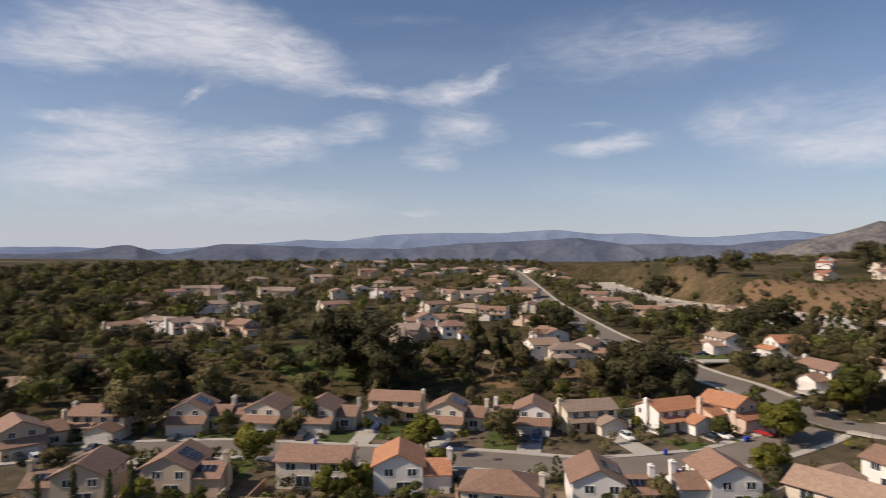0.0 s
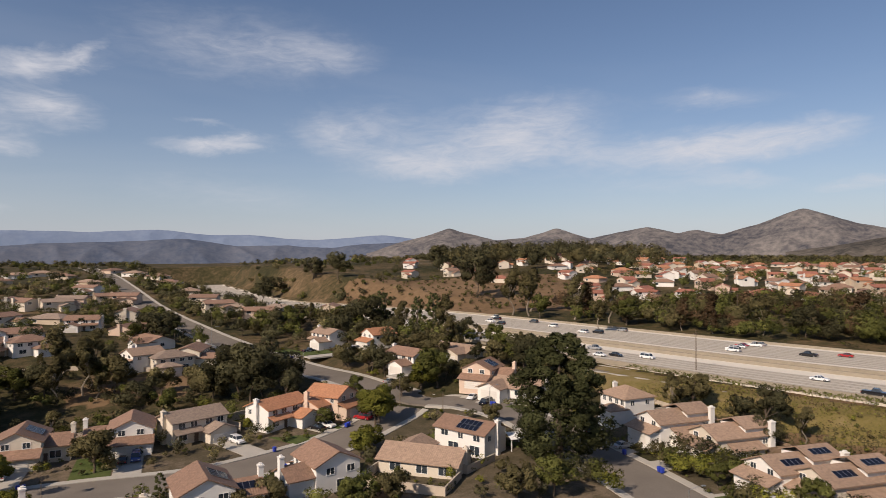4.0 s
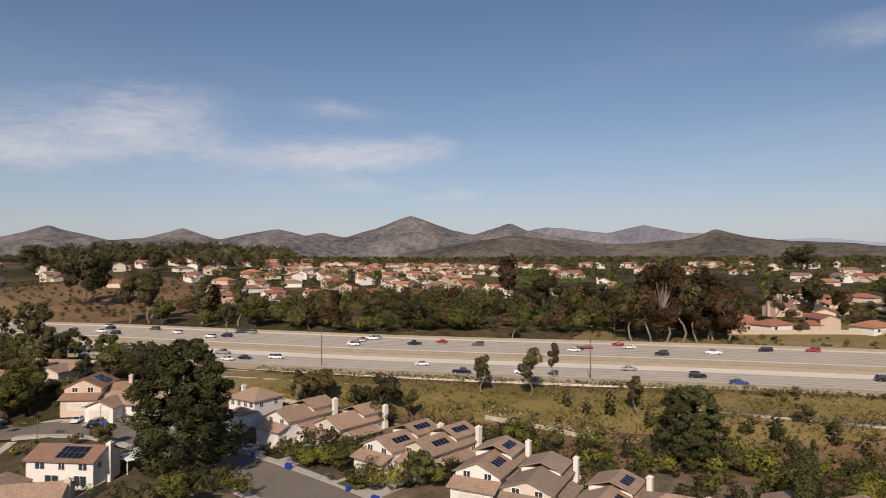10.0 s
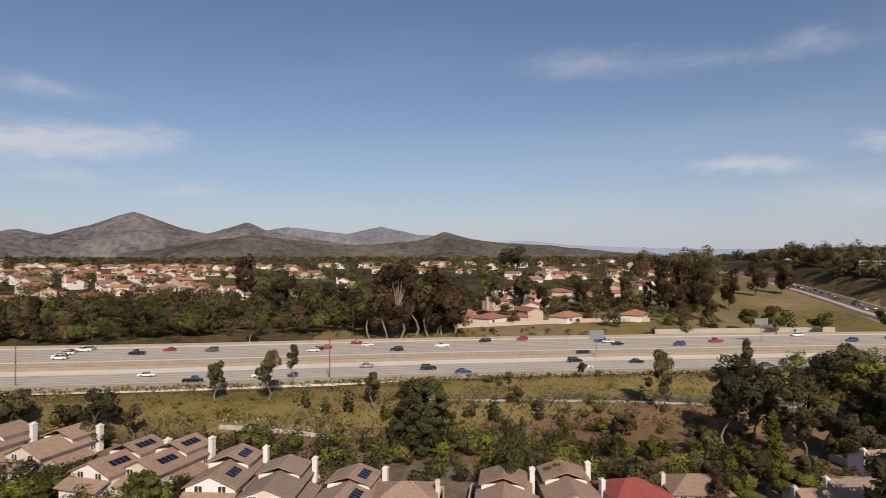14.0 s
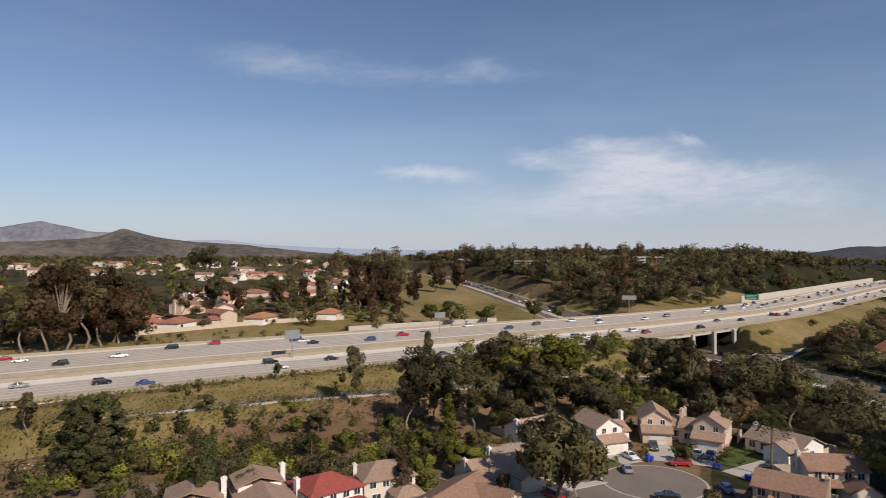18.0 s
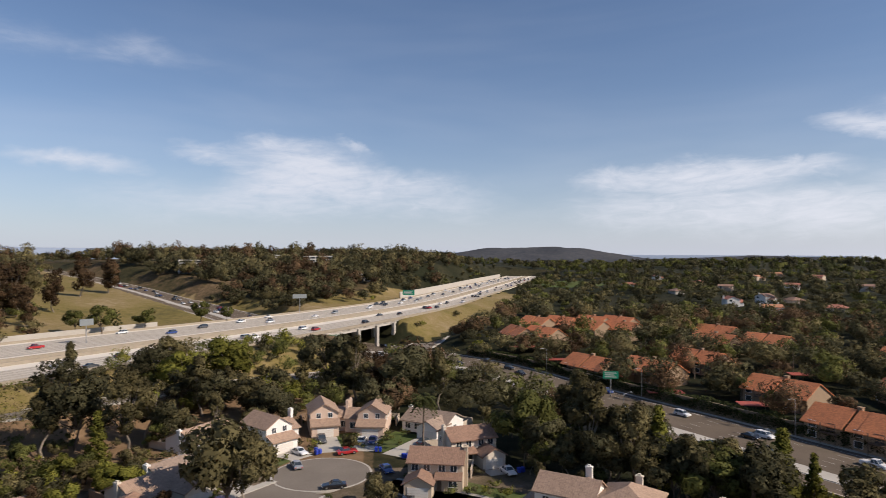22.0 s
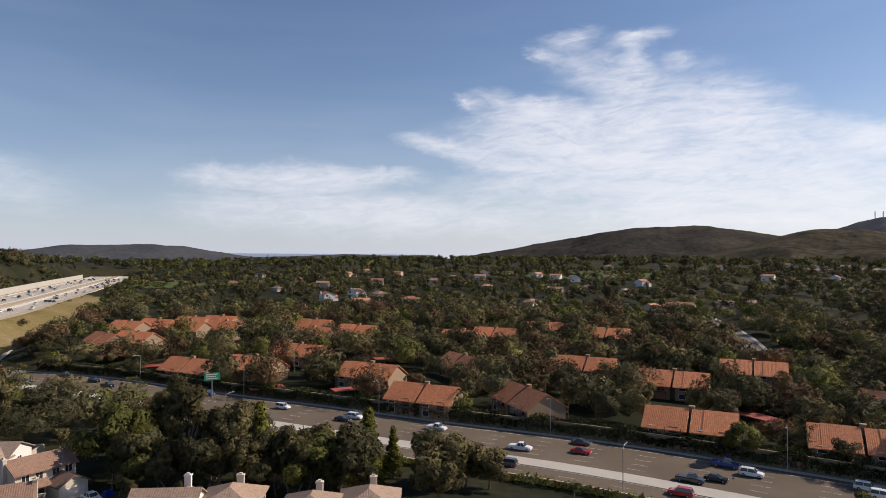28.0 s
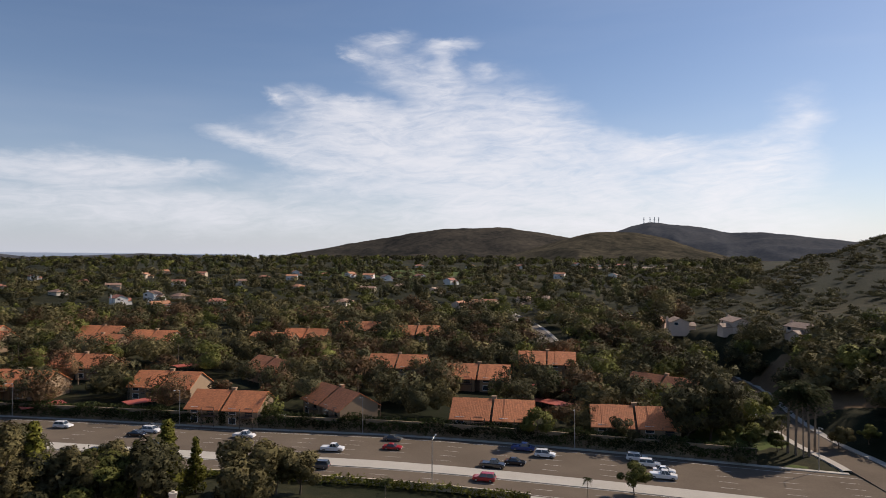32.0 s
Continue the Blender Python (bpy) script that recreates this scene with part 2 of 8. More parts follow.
# Roads: half width, kind, and points x, y, z along the middle
ROADS = {
    "freeway": (43.0, ((196, 900, 6), (172, 600, 3), (176, 420, 7.5), (186, 300, 10), (203, 130, 10), (227, 0, 10), (243, -125, 10), (254, -215, 10), (272, -310, 10), (297, -400, 10), (352, -545, 10.5), (408, -688, 11.5), (480, -873, 12.3), (528, -985, 12.6))),
    "arterial": (16.5, ((-330, 40, -3.5), (-210, -35, -3), (-150, -71, -2.5), (-107, -98, -2.4), (-70, -122, -2.3), (-31, -145, -2.2), (9, -163, -2.1), (47, -181, -2), (92, -202, -2), (140, -226, -2), (184, -238, -2), (226, -241, -1.8), (268, -244, -1.2), (312, -253, 1), (358, -266, 4.5), (440, -281, 9), (500, -290, 13.5), (560, -297, 18), (700, -308, 27), (860, -320, 33))),
    "ramp": (4.5, ((150, 150, 9.2), (160, 100, 8.6), (168, 50, 7.8), (172, 6, 7.2), (174, -40, 6.6), (173, -68, 6), (174, -110, 4.6), (172, -150, 2.6), (166, -190, 0), (158, -214, -1.6))),
    "near_street": (5.6, ((-190, 96), (-140, 122), (-96, 140), (-73, 144), (-48, 146), (-23, 142), (8, 138), (30, 133), (50, 136), (66, 141), (90, 153))),
    "hill_street": (6.4, ((66, 800), (68, 640), (67, 520), (66, 403), (72, 317), (77, 265), (84, 218), (88, 190), (92, 172), (98, 158), (106, 142), (109, 125), (107, 107), (103, 90), (97, 72), (90, 50), (88, 20), (88, -20), (92, -60), (93, -84))),
    "apartment_street": (4.5, ((-120, -88, -2.4), (-128, -112, -2), (-131, -128, -1.5), (-140, -150, -1), (-160, -190, 0), (-165, -240, 1))),
    "valley_street": (5.0, ((-128, -270, 1), (-138, -300, 2), (-150, -350, 4), (-158, -430, 8))),
    "frontage": (6.5, ((196, -245, -1.8), (203, -270, -1.2), (217, -305, 0.5), (228, -357, 2.5), (262, -450, 5), (325, -590, 8), (420, -770, 11))),
}


def _segments(pts):
    if len(pts[0]) == 2:
        pts = [(x, y, float(land(x, y)[0])) for x, y in pts]
    p = np.array(pts, float)
    # finer points by a Catmull-Rom curve
    out = []
    for i in range(len(p) - 1):
        a, b, c, d = p[max(i - 1, 0)], p[i], p[i + 1], p[min(i + 2, len(p) - 1)]
        for u in np.linspace(0, 1, 7)[:-1]:
            out.append(0.5 * ((2 * b) + (c - a) * u + (2 * a - 5 * b + 4 * c - d) * u * u + (3 * b - a - 3 * c + d) * u ** 3))
    out.append(p[-1])
    return np.array(out)


LINES = {}


def land(x, y):
    """Height of the open land, without roads."""
    x, y = np.atleast_1d(np.asarray(x, float)), np.atleast_1d(np.asarray(y, float))
    d = np.hypot(x, y)
    b = (np.degrees(np.arctan2(x, y)) + 40.0) % 360.0 - 40.0
    i = np.clip(np.searchsorted(_B, b, side="right") - 1, 0, len(_B) - 2)
    u = np.clip((b - _B[i]) / (_B[i + 1] - _B[i]), 0, 1)
    u = u * u * (3 - 2 * u)
    j = np.clip(np.searchsorted(_D, d, side="right") - 1, 0, len(_D) - 2)
    v = np.clip((d - _D[j]) / (_D[j + 1] - _D[j]), 0, 1)
    lo = _H[i, j] * (1 - v) + _H[i, j + 1] * v
    hi = _H[i + 1, j] * (1 - v) + _H[i + 1, j + 1] * v
    return lo * (1 - u) + hi * u


def ground(x, y, cut=0.0):
    """Height of the ground; cut lowers it under the roads, for the sheet of earth below them."""
    x, y = np.atleast_1d(np.asarray(x, float)), np.atleast_1d(np.asarray(y, float))
    z = land(x, y)
    d0 = np.hypot(x, y)
    z = z + np.clip((d0 - 150) / 150, 0, 1) * 1.2 * np.sin(x * 0.031 + 1.3) * np.sin(y * 0.027 + 0.4)
    best = np.zeros_like(z)
    acc = np.zeros_like(z)
    wsum = np.zeros_like(z)
    low = np.zeros_like(z)
    for name, (half, pts) in ROADS.items():
        if name not in LINES:
            LINES[name] = _segments(pts)
        ln = LINES[name]
        near, zr = _nearest(x, y, ln)
        soft = {"freeway": 26.0, "arterial": 20.0}.get(name, 9.0)
        u = np.clip(1 - (near - half - 1.5) / soft, 0, 1)
        u = u * u * (3 - 2 * u)
        if name == "freeway":
            # a bridge: the arterial and its verges pass below
            gap = np.clip((36 - np.abs(_to_line(x, y, "arterial"))) / 14, 0, 1)
            u = u * (1 - gap)
        w = u ** 3
        acc += w * zr
        wsum += w
        best = np.maximum(best, u)
        low = np.maximum(low, np.clip((half + 1.0 - near) / 1.0, 0, 1) * (u > 0.5))
    road = np.where(wsum > 0, acc / np.maximum(wsum, 1e-9), 0)
    z = z * (1 - best) + road * best
    return z - cut * low


def _to_line(x, y, name):
    if name not in LINES:
        LINES[name] = _segments(ROADS[name][1])
    ln = LINES[name]
    return _nearest(x, y, ln)[0]


def _nearest(x, y, ln):
    """Distance to a line of points, and its height there."""
    if len(x) < 300:
        A, B = ln[:-1], ln[1:]
        D = B - A
        px, py = x[:, None] - A[:, 0], y[:, None] - A[:, 1]
        t = np.clip((px * D[:, 0] + py * D[:, 1]) / (D[:, 0] ** 2 + D[:, 1] ** 2), 0, 1)
        q = np.hypot(px - t * D[:, 0], py - t * D[:, 1])
        k = q.argmin(1)
        i = np.arange(len(x))
        return q[i, k], A[k, 2] + t[i, k] * D[k, 2]
    near, zr = np.full(len(x), 1e9), np.zeros(len(x))
    for k in range(len(ln) - 1):
        ax, ay, az = ln[k]
        bx, by, bz = ln[k + 1]
        t = np.clip(((x - ax) * (bx - ax) + (y - ay) * (by - ay)) / ((bx - ax) ** 2 + (by - ay) ** 2), 0, 1)
        q = np.hypot(x - ax - t * (bx - ax), y - ay - t * (by - ay))
        m = q < near
        near = np.where(m, q, near)
        zr = np.where(m, az + t * (bz - az), zr)
    return near, zr


def gz(x, y):
    return float(ground(x, y)[0])


# ---- materials ----
def shader(name):
    m = bpy.data.materials.new(name)
    m.use_nodes = True
    nt = m.node_tree
    b = nt.nodes["Principled BSDF"]
    return m, nt, b


def plain(name, col, rough=0.7, metal=0.0, vary=0.12, scale=0.6, fine=9.0, bump=0.15, coat=0.0, spread=0.0, island=False):
    """A surface with blotches, grain and a little relief. spread: how far repeats differ in lightness."""
    m, nt, b = shader(name)
    N, L = nt.nodes.new, nt.links.new
    tc = N("ShaderNodeTexCoord")
    n1, n2 = N("ShaderNodeTexNoise"), N("ShaderNodeTexNoise")
    n1.inputs["Scale"].default_value, n1.inputs["Detail"].default_value = scale, 5
    n2.inputs["Scale"].default_value, n2.inputs["Detail"].default_value = fine, 3
    L(tc.outputs["Object"], n1.inputs["Vector"])
    L(tc.outputs["Object"], n2.inputs["Vector"])
    add = N("ShaderNodeMath")
    add.operation = "ADD"
    L(n1.outputs[0], add.inputs[0])
    L(n2.outputs[0], add.inputs[1])
    rng = N("ShaderNodeMapRange")
    rng.inputs["From Min"].default_value, rng.inputs["From Max"].default_value = 0.6, 1.4
    rng.inputs["To Min"].default_value, rng.inputs["To Max"].default_value = 1 - vary, 1 + vary
    L(add.outputs[0], rng.inputs["Value"])
    hsv = N("ShaderNodeHueSaturation")
    hsv.inputs["Color"].default_value = (*col, 1)
    last = rng.outputs[0]
    if spread:
        src = N("ShaderNodeNewGeometry").outputs["Random Per Island"] if island else N("ShaderNodeObjectInfo").outputs["Random"]
        r2 = N("ShaderNodeMapRange")
        r2.inputs["To Min"].default_value, r2.inputs["To Max"].default_value = 1 - spread, 1 + spread
        L(src, r2.inputs["Value"])
        mul = N("ShaderNodeMath")
        mul.operation = "MULTIPLY"
        L(last, mul.inputs[0])
        L(r2.outputs[0], mul.inputs[1])
        last = mul.outputs[0]
    L(last, hsv.inputs["Value"])
    L(hsv.outputs[0], b.inputs["Base Color"])
    b.inputs["Roughness"].default_value, b.inputs["Metallic"].default_value = rough, metal
    b.inputs["Coat Weight"].default_value = coat
    if rough > 0.8:
        b.inputs["Specular IOR Level"].default_value = 0.03
    if bump:
        bm_ = N("ShaderNodeBump")
        bm_.inputs["Strength"].default_value, bm_.inputs["Distance"].default_value = bump, 0.05
        L(n2.outputs[0], bm_.inputs["Height"])
        L(bm_.outputs[0], b.inputs["Normal"])
    return m


def tiled(name, col, pitch=0.42, rows=0.36, vary=0.22, spread=0.1):
    """Clay or concrete roof tiles: barrel ribs down the slope, courses across, mottled colour."""
    m, nt, b = shader(name)
    N, L = nt.nodes.new, nt.links.new
    uv = N("ShaderNodeUVMap")
    sep = N("ShaderNodeSeparateXYZ")
    L(uv.outputs[0], sep.inputs[0])

    def wave(sock, size, kind):
        k = N("ShaderNodeMath")
        k.operation = "MULTIPLY"
        k.inputs[1].default_value = (2 * math.pi if kind == "SINE" else 1.0) / size
        L(sock, k.inputs[0])
        s = N("ShaderNodeMath")
        s.operation = kind
        L(k.outputs[0], s.inputs[0])
        return s.outputs[0]

    rib, course = wave(sep.outputs[0], pitch, "SINE"), wave(sep.outputs[1], rows, "FRACT")
    cells = N("ShaderNodeTexVoronoi")
    cells.inputs["Scale"].default_value = 1.0
    sc = N("ShaderNodeVectorMath")
    sc.operation = "MULTIPLY"
    sc.inputs[1].default_value = (1 / pitch, 1 / rows, 1)
    L(uv.outputs[0], sc.inputs[0])
    L(sc.outputs[0], cells.inputs["Vector"])
    tc = N("ShaderNodeTexCoord")
    n1 = N("ShaderNodeTexNoise")
    n1.inputs["Scale"].default_value, n1.inputs["Detail"].default_value = 0.5, 6
    L(tc.outputs["Object"], n1.inputs["Vector"])
    mix = N("ShaderNodeMath")
    mix.operation = "ADD"
    sepc = N("ShaderNodeSeparateColor")
    L(cells.outputs["Color"], sepc.inputs[0])
    L(sepc.outputs[0], mix.inputs[0])
    L(n1.outputs[0], mix.inputs[1])
    rng = N("ShaderNodeMapRange")
    rng.inputs["From Min"].default_value, rng.inputs["From Max"].default_value = 0.3, 1.7
    rng.inputs["To Min"].default_value, rng.inputs["To Max"].default_value = 1 - vary, 1 + vary
    L(mix.outputs[0], rng.inputs["Value"])
    oi = N("ShaderNodeObjectInfo")
    r2 = N("ShaderNodeMapRange")
    r2.inputs["To Min"].default_value, r2.inputs["To Max"].default_value = 1 - spread, 1 + spread
    L(oi.outputs["Random"], r2.inputs["Value"])
    mul = N("ShaderNodeMath")
    mul.operation = "MULTIPLY"
    L(rng.outputs[0], mul.inputs[0])
    L(r2.outputs[0], mul.inputs[1])
    hsv = N("ShaderNodeHueSaturation")
    hsv.inputs["Color"].default_value = (*col, 1)
    L(mul.outputs[0], hsv.inputs["Value"])
    L(hsv.outputs[0], b.inputs["Base Color"])
    b.inputs["Roughness"].default_value = 0.75
    h = N("ShaderNodeMath")
    h.operation = "MULTIPLY_ADD"
    h.inputs[1].default_value = 0.5
    L(rib, h.inputs[0])
    L(course, h.inputs[2])
    bp = N("ShaderNodeBump")
    bp.inputs["Strength"].default_value, bp.inputs["Distance"].default_value = 0.5, 0.06
    L(h.outputs[0], bp.inputs["Height"])
    L(bp.outputs[0], b.inputs["Normal"])
    return m


def foliage(name, dark, light, spread=0.25, through_light=0.18, holes=3.2):
    """Leaves: every clump its own tone between two greens, every plant its own lightness."""
    m, nt, b = shader(name)
    N, L = nt.nodes.new, nt.links.new
    g, oi = N("ShaderNodeNewGeometry"), N("ShaderNodeObjectInfo")
    mixc = N("ShaderNodeMix")
    mixc.data_type = "RGBA"
    mixc.inputs[6].default_value, mixc.inputs[7].default_value = (*dark, 1), (*light, 1)
    tone = N("ShaderNodeMapRange")
    tone.inputs["To Min"].default_value, tone.inputs["To Max"].default_value = 0.2, 0.8
    L(g.outputs["Random Per Island"], tone.inputs["Value"])
    L(tone.outputs[0], mixc.inputs[0])
    r2 = N("ShaderNodeMapRange")
    r2.inputs["To Min"].default_value, r2.inputs["To Max"].default_value = 1 - spread, 1 + spread
    L(oi.outputs["Random"], r2.inputs["Value"])
    tc = N("ShaderNodeTexCoord")
    n1 = N("ShaderNodeTexNoise")
    n1.inputs["Scale"].default_value, n1.inputs["Detail"].default_value = 0.09, 3
    L(tc.outputs["Object"], n1.inputs["Vector"])
    rn = N("ShaderNodeMapRange")
    rn.inputs["From Min"].default_value, rn.inputs["From Max"].default_value = 0.3, 0.7
    rn.inputs["To Min"].default_value, rn.inputs["To Max"].default_value = 0.42, 1.55
    L(n1.outputs[0], rn.inputs["Value"])
    mul = N("ShaderNodeMath")
    mul.operation = "MULTIPLY"
    L(r2.outputs[0], mul.inputs[0])
    L(rn.outputs[0], mul.inputs[1])
    hsv = N("ShaderNodeHueSaturation")
    L(mixc.outputs[2], hsv.inputs["Color"])
    L(mul.outputs[0], hsv.inputs["Value"])
    L(hsv.outputs[0], b.inputs["Base Color"])
    b.inputs["Roughness"].default_value = 0.8
    b.inputs["Specular IOR Level"].default_value = 0.08
    tr = N("ShaderNodeBsdfTranslucent")
    L(hsv.outputs[0], tr.inputs["Color"])
    mx = N("ShaderNodeMixShader")
    mx.inputs[0].default_value = through_light
    L(b.outputs[0], mx.inputs[1])
    L(tr.outputs[0], mx.inputs[2])
    # gaps between the leaves of a spray
    gaps, cut = N("ShaderNodeTexNoise"), N("ShaderNodeMath")
    gaps.inputs["Scale"].default_value, gaps.inputs["Detail"].default_value, gaps.inputs["Roughness"].default_value = holes, 1.5, 0.7
    L(tc.outputs["Object"], gaps.inputs["Vector"])
    cut.operation, cut.inputs[1].default_value = "GREATER_THAN", 0.49
    L(gaps.outputs[0], cut.inputs[0])
    clear, leaf = N("ShaderNodeBsdfTransparent"), N("ShaderNodeMixShader")
    L(cut.outputs[0], leaf.inputs[0])
    L(clear.outputs[0], leaf.inputs[1])
    L(mx.outputs[0], leaf.inputs[2])
    L(leaf.outputs[0], nt.nodes["Material Output"].inputs[0])
    return m


def earth(name, stops, big=0.012, small=0.25, fine=2.5):
    """Open ground: soil, dry grass and scrub in drifts. stops: (position, colour)."""
    m, nt, b = shader(name)
    N, L = nt.nodes.new, nt.links.new
    tc = N("ShaderNodeTexCoord")
    ns = []
    for s, d in ((big, 6), (small, 5), (fine, 4)):
        n = N("ShaderNodeTexNoise")
        n.inputs["Scale"].default_value, n.inputs["Detail"].default_value, n.inputs["Roughness"].default_value = s, d, 0.65
        L(tc.outputs["Object"], n.inputs["Vector"])
        ns.append(n.outputs[0])
    a = N("ShaderNodeMath")
    a.operation = "MULTIPLY_ADD"
    a.inputs[1].default_value = 0.6
    L(ns[1], a.inputs[0])
    L(ns[0], a.inputs[2])
    c = N("ShaderNodeMath")
    c.operation = "MULTIPLY_ADD"
    c.inputs[1].default_value = 0.35
    L(ns[2], c.inputs[0])
    L(a.outputs[0], c.inputs[2])
    rng = N("ShaderNodeMapRange")
    rng.inputs["From Min"].default_value, rng.inputs["From Max"].default_value = 0.7, 1.25
    L(c.outputs[0], rng.inputs["Value"])
    ramp = N("ShaderNodeValToRGB")
    el = ramp.color_ramp.elements
    while len(el) < len(stops):
        el.new(0.5)
    for k, (p, col) in enumerate(stops):
        el[k].position, el[k].color = p, (*col, 1)
    L(rng.outputs[0], ramp.inputs[0])
    L(ramp.outputs[0], b.inputs["Base Color"])
    b.inputs["Roughness"].default_value = 0.95
    b.inputs["Specular IOR Level"].default_value = 0.1
    bp = N("ShaderNodeBump")
    bp.inputs["Strength"].default_value, bp.inputs["Distance"].default_value = 0.6, 0.4
    L(c.outputs[0], bp.inputs["Height"])
    L(bp.outputs[0], b.inputs["Normal"])
    return m


def ground_cover(name, soil, covers):
    """The ground sheet: soil, and covers that take over in drifts where the sheet's attributes name them."""
    m = earth(name, soil)
    nt = m.node_tree
    N, L = nt.nodes.new, nt.links.new
    b, ramp = nt.nodes["Principled BSDF"], next(n for n in nt.nodes if n.type == "VALTORGB")
    value = ramp.inputs[0].links[0].from_socket
    tc = next(n for n in nt.nodes if n.type == "TEX_COORD")
    edge = N("ShaderNodeTexNoise")
    edge.inputs["Scale"].default_value, edge.inputs["Detail"].default_value, edge.inputs["Roughness"].default_value = 0.12, 8, 0.7
    L(tc.outputs["Object"], edge.inputs["Vector"])
    col = ramp.outputs[0]
    for attr, channel, stops in covers:
        at, sep = N("ShaderNodeAttribute"), N("ShaderNodeSeparateColor")
        at.attribute_name = attr
        L(at.outputs["Color"], sep.inputs[0])
        add, rn, mx, rp = N("ShaderNodeMath"), N("ShaderNodeMapRange"), N("ShaderNodeMix"), N("ShaderNodeValToRGB")
        add.operation, add.inputs[1].default_value = "MULTIPLY_ADD", 1.0
        L(sep.outputs[channel], add.inputs[0])
        L(edge.outputs[0], add.inputs[2])
        rn.interpolation_type = "SMOOTHSTEP"
        rn.inputs["From Min"].default_value, rn.inputs["From Max"].default_value = 0.85, 1.15
        L(add.outputs[0], rn.inputs["Value"])
        el = rp.color_ramp.elements
        while len(el) < len(stops):
            el.new(0.5)
        for k, (p, c) in enumerate(stops):
            el[k].position, el[k].color = p, (*c, 1)
        L(value, rp.inputs[0])
        mx.data_type = "RGBA"
        L(rn.outputs[0], mx.inputs[0])
        L(col, mx.inputs[6])
        L(rp.outputs[0], mx.inputs[7])
        col = mx.outputs[2]
    L(col, b.inputs["Base Color"])
    return m


def glassy(name, col, rough=0.08):
    m, nt, b = shader(name)
    b.inputs["Base Color"].default_value = (*col, 1)
    b.inputs["Roughness"].default_value = rough
    b.inputs["Specular IOR Level"].default_value = 0.7
    return m


SOIL = ((0.15, (0.025, 0.026, 0.012)), (0.42, (0.05, 0.045, 0.02)), (0.68, (0.11, 0.078, 0.042)), (1.0, (0.21, 0.145, 0.085)))
OCHRE = ((0.0, (0.08, 0.058, 0.032)), (0.35, (0.155, 0.1, 0.056)), (0.7, (0.2, 0.13, 0.072)), (1.0, (0.25, 0.17, 0.105)))
VERGE = ((0.0, (0.09, 0.078, 0.028)), (0.35, (0.17, 0.135, 0.045)), (0.65, (0.22, 0.165, 0.075)), (1.0, (0.3, 0.235, 0.145)))
LAWN = ((0.0, (0.05, 0.07, 0.02)), (0.5, (0.075, 0.1, 0.03)), (1.0, (0.12, 0.125, 0.05)))
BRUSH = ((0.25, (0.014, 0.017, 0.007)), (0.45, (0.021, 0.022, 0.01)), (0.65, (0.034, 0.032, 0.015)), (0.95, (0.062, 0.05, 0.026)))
YARD_SOIL = ((0.0, (0.05, 0.045, 0.025)), (0.4, (0.1, 0.08, 0.05)), (0.65, (0.17, 0.13, 0.09)), (1.0, (0.26, 0.21, 0.155)))
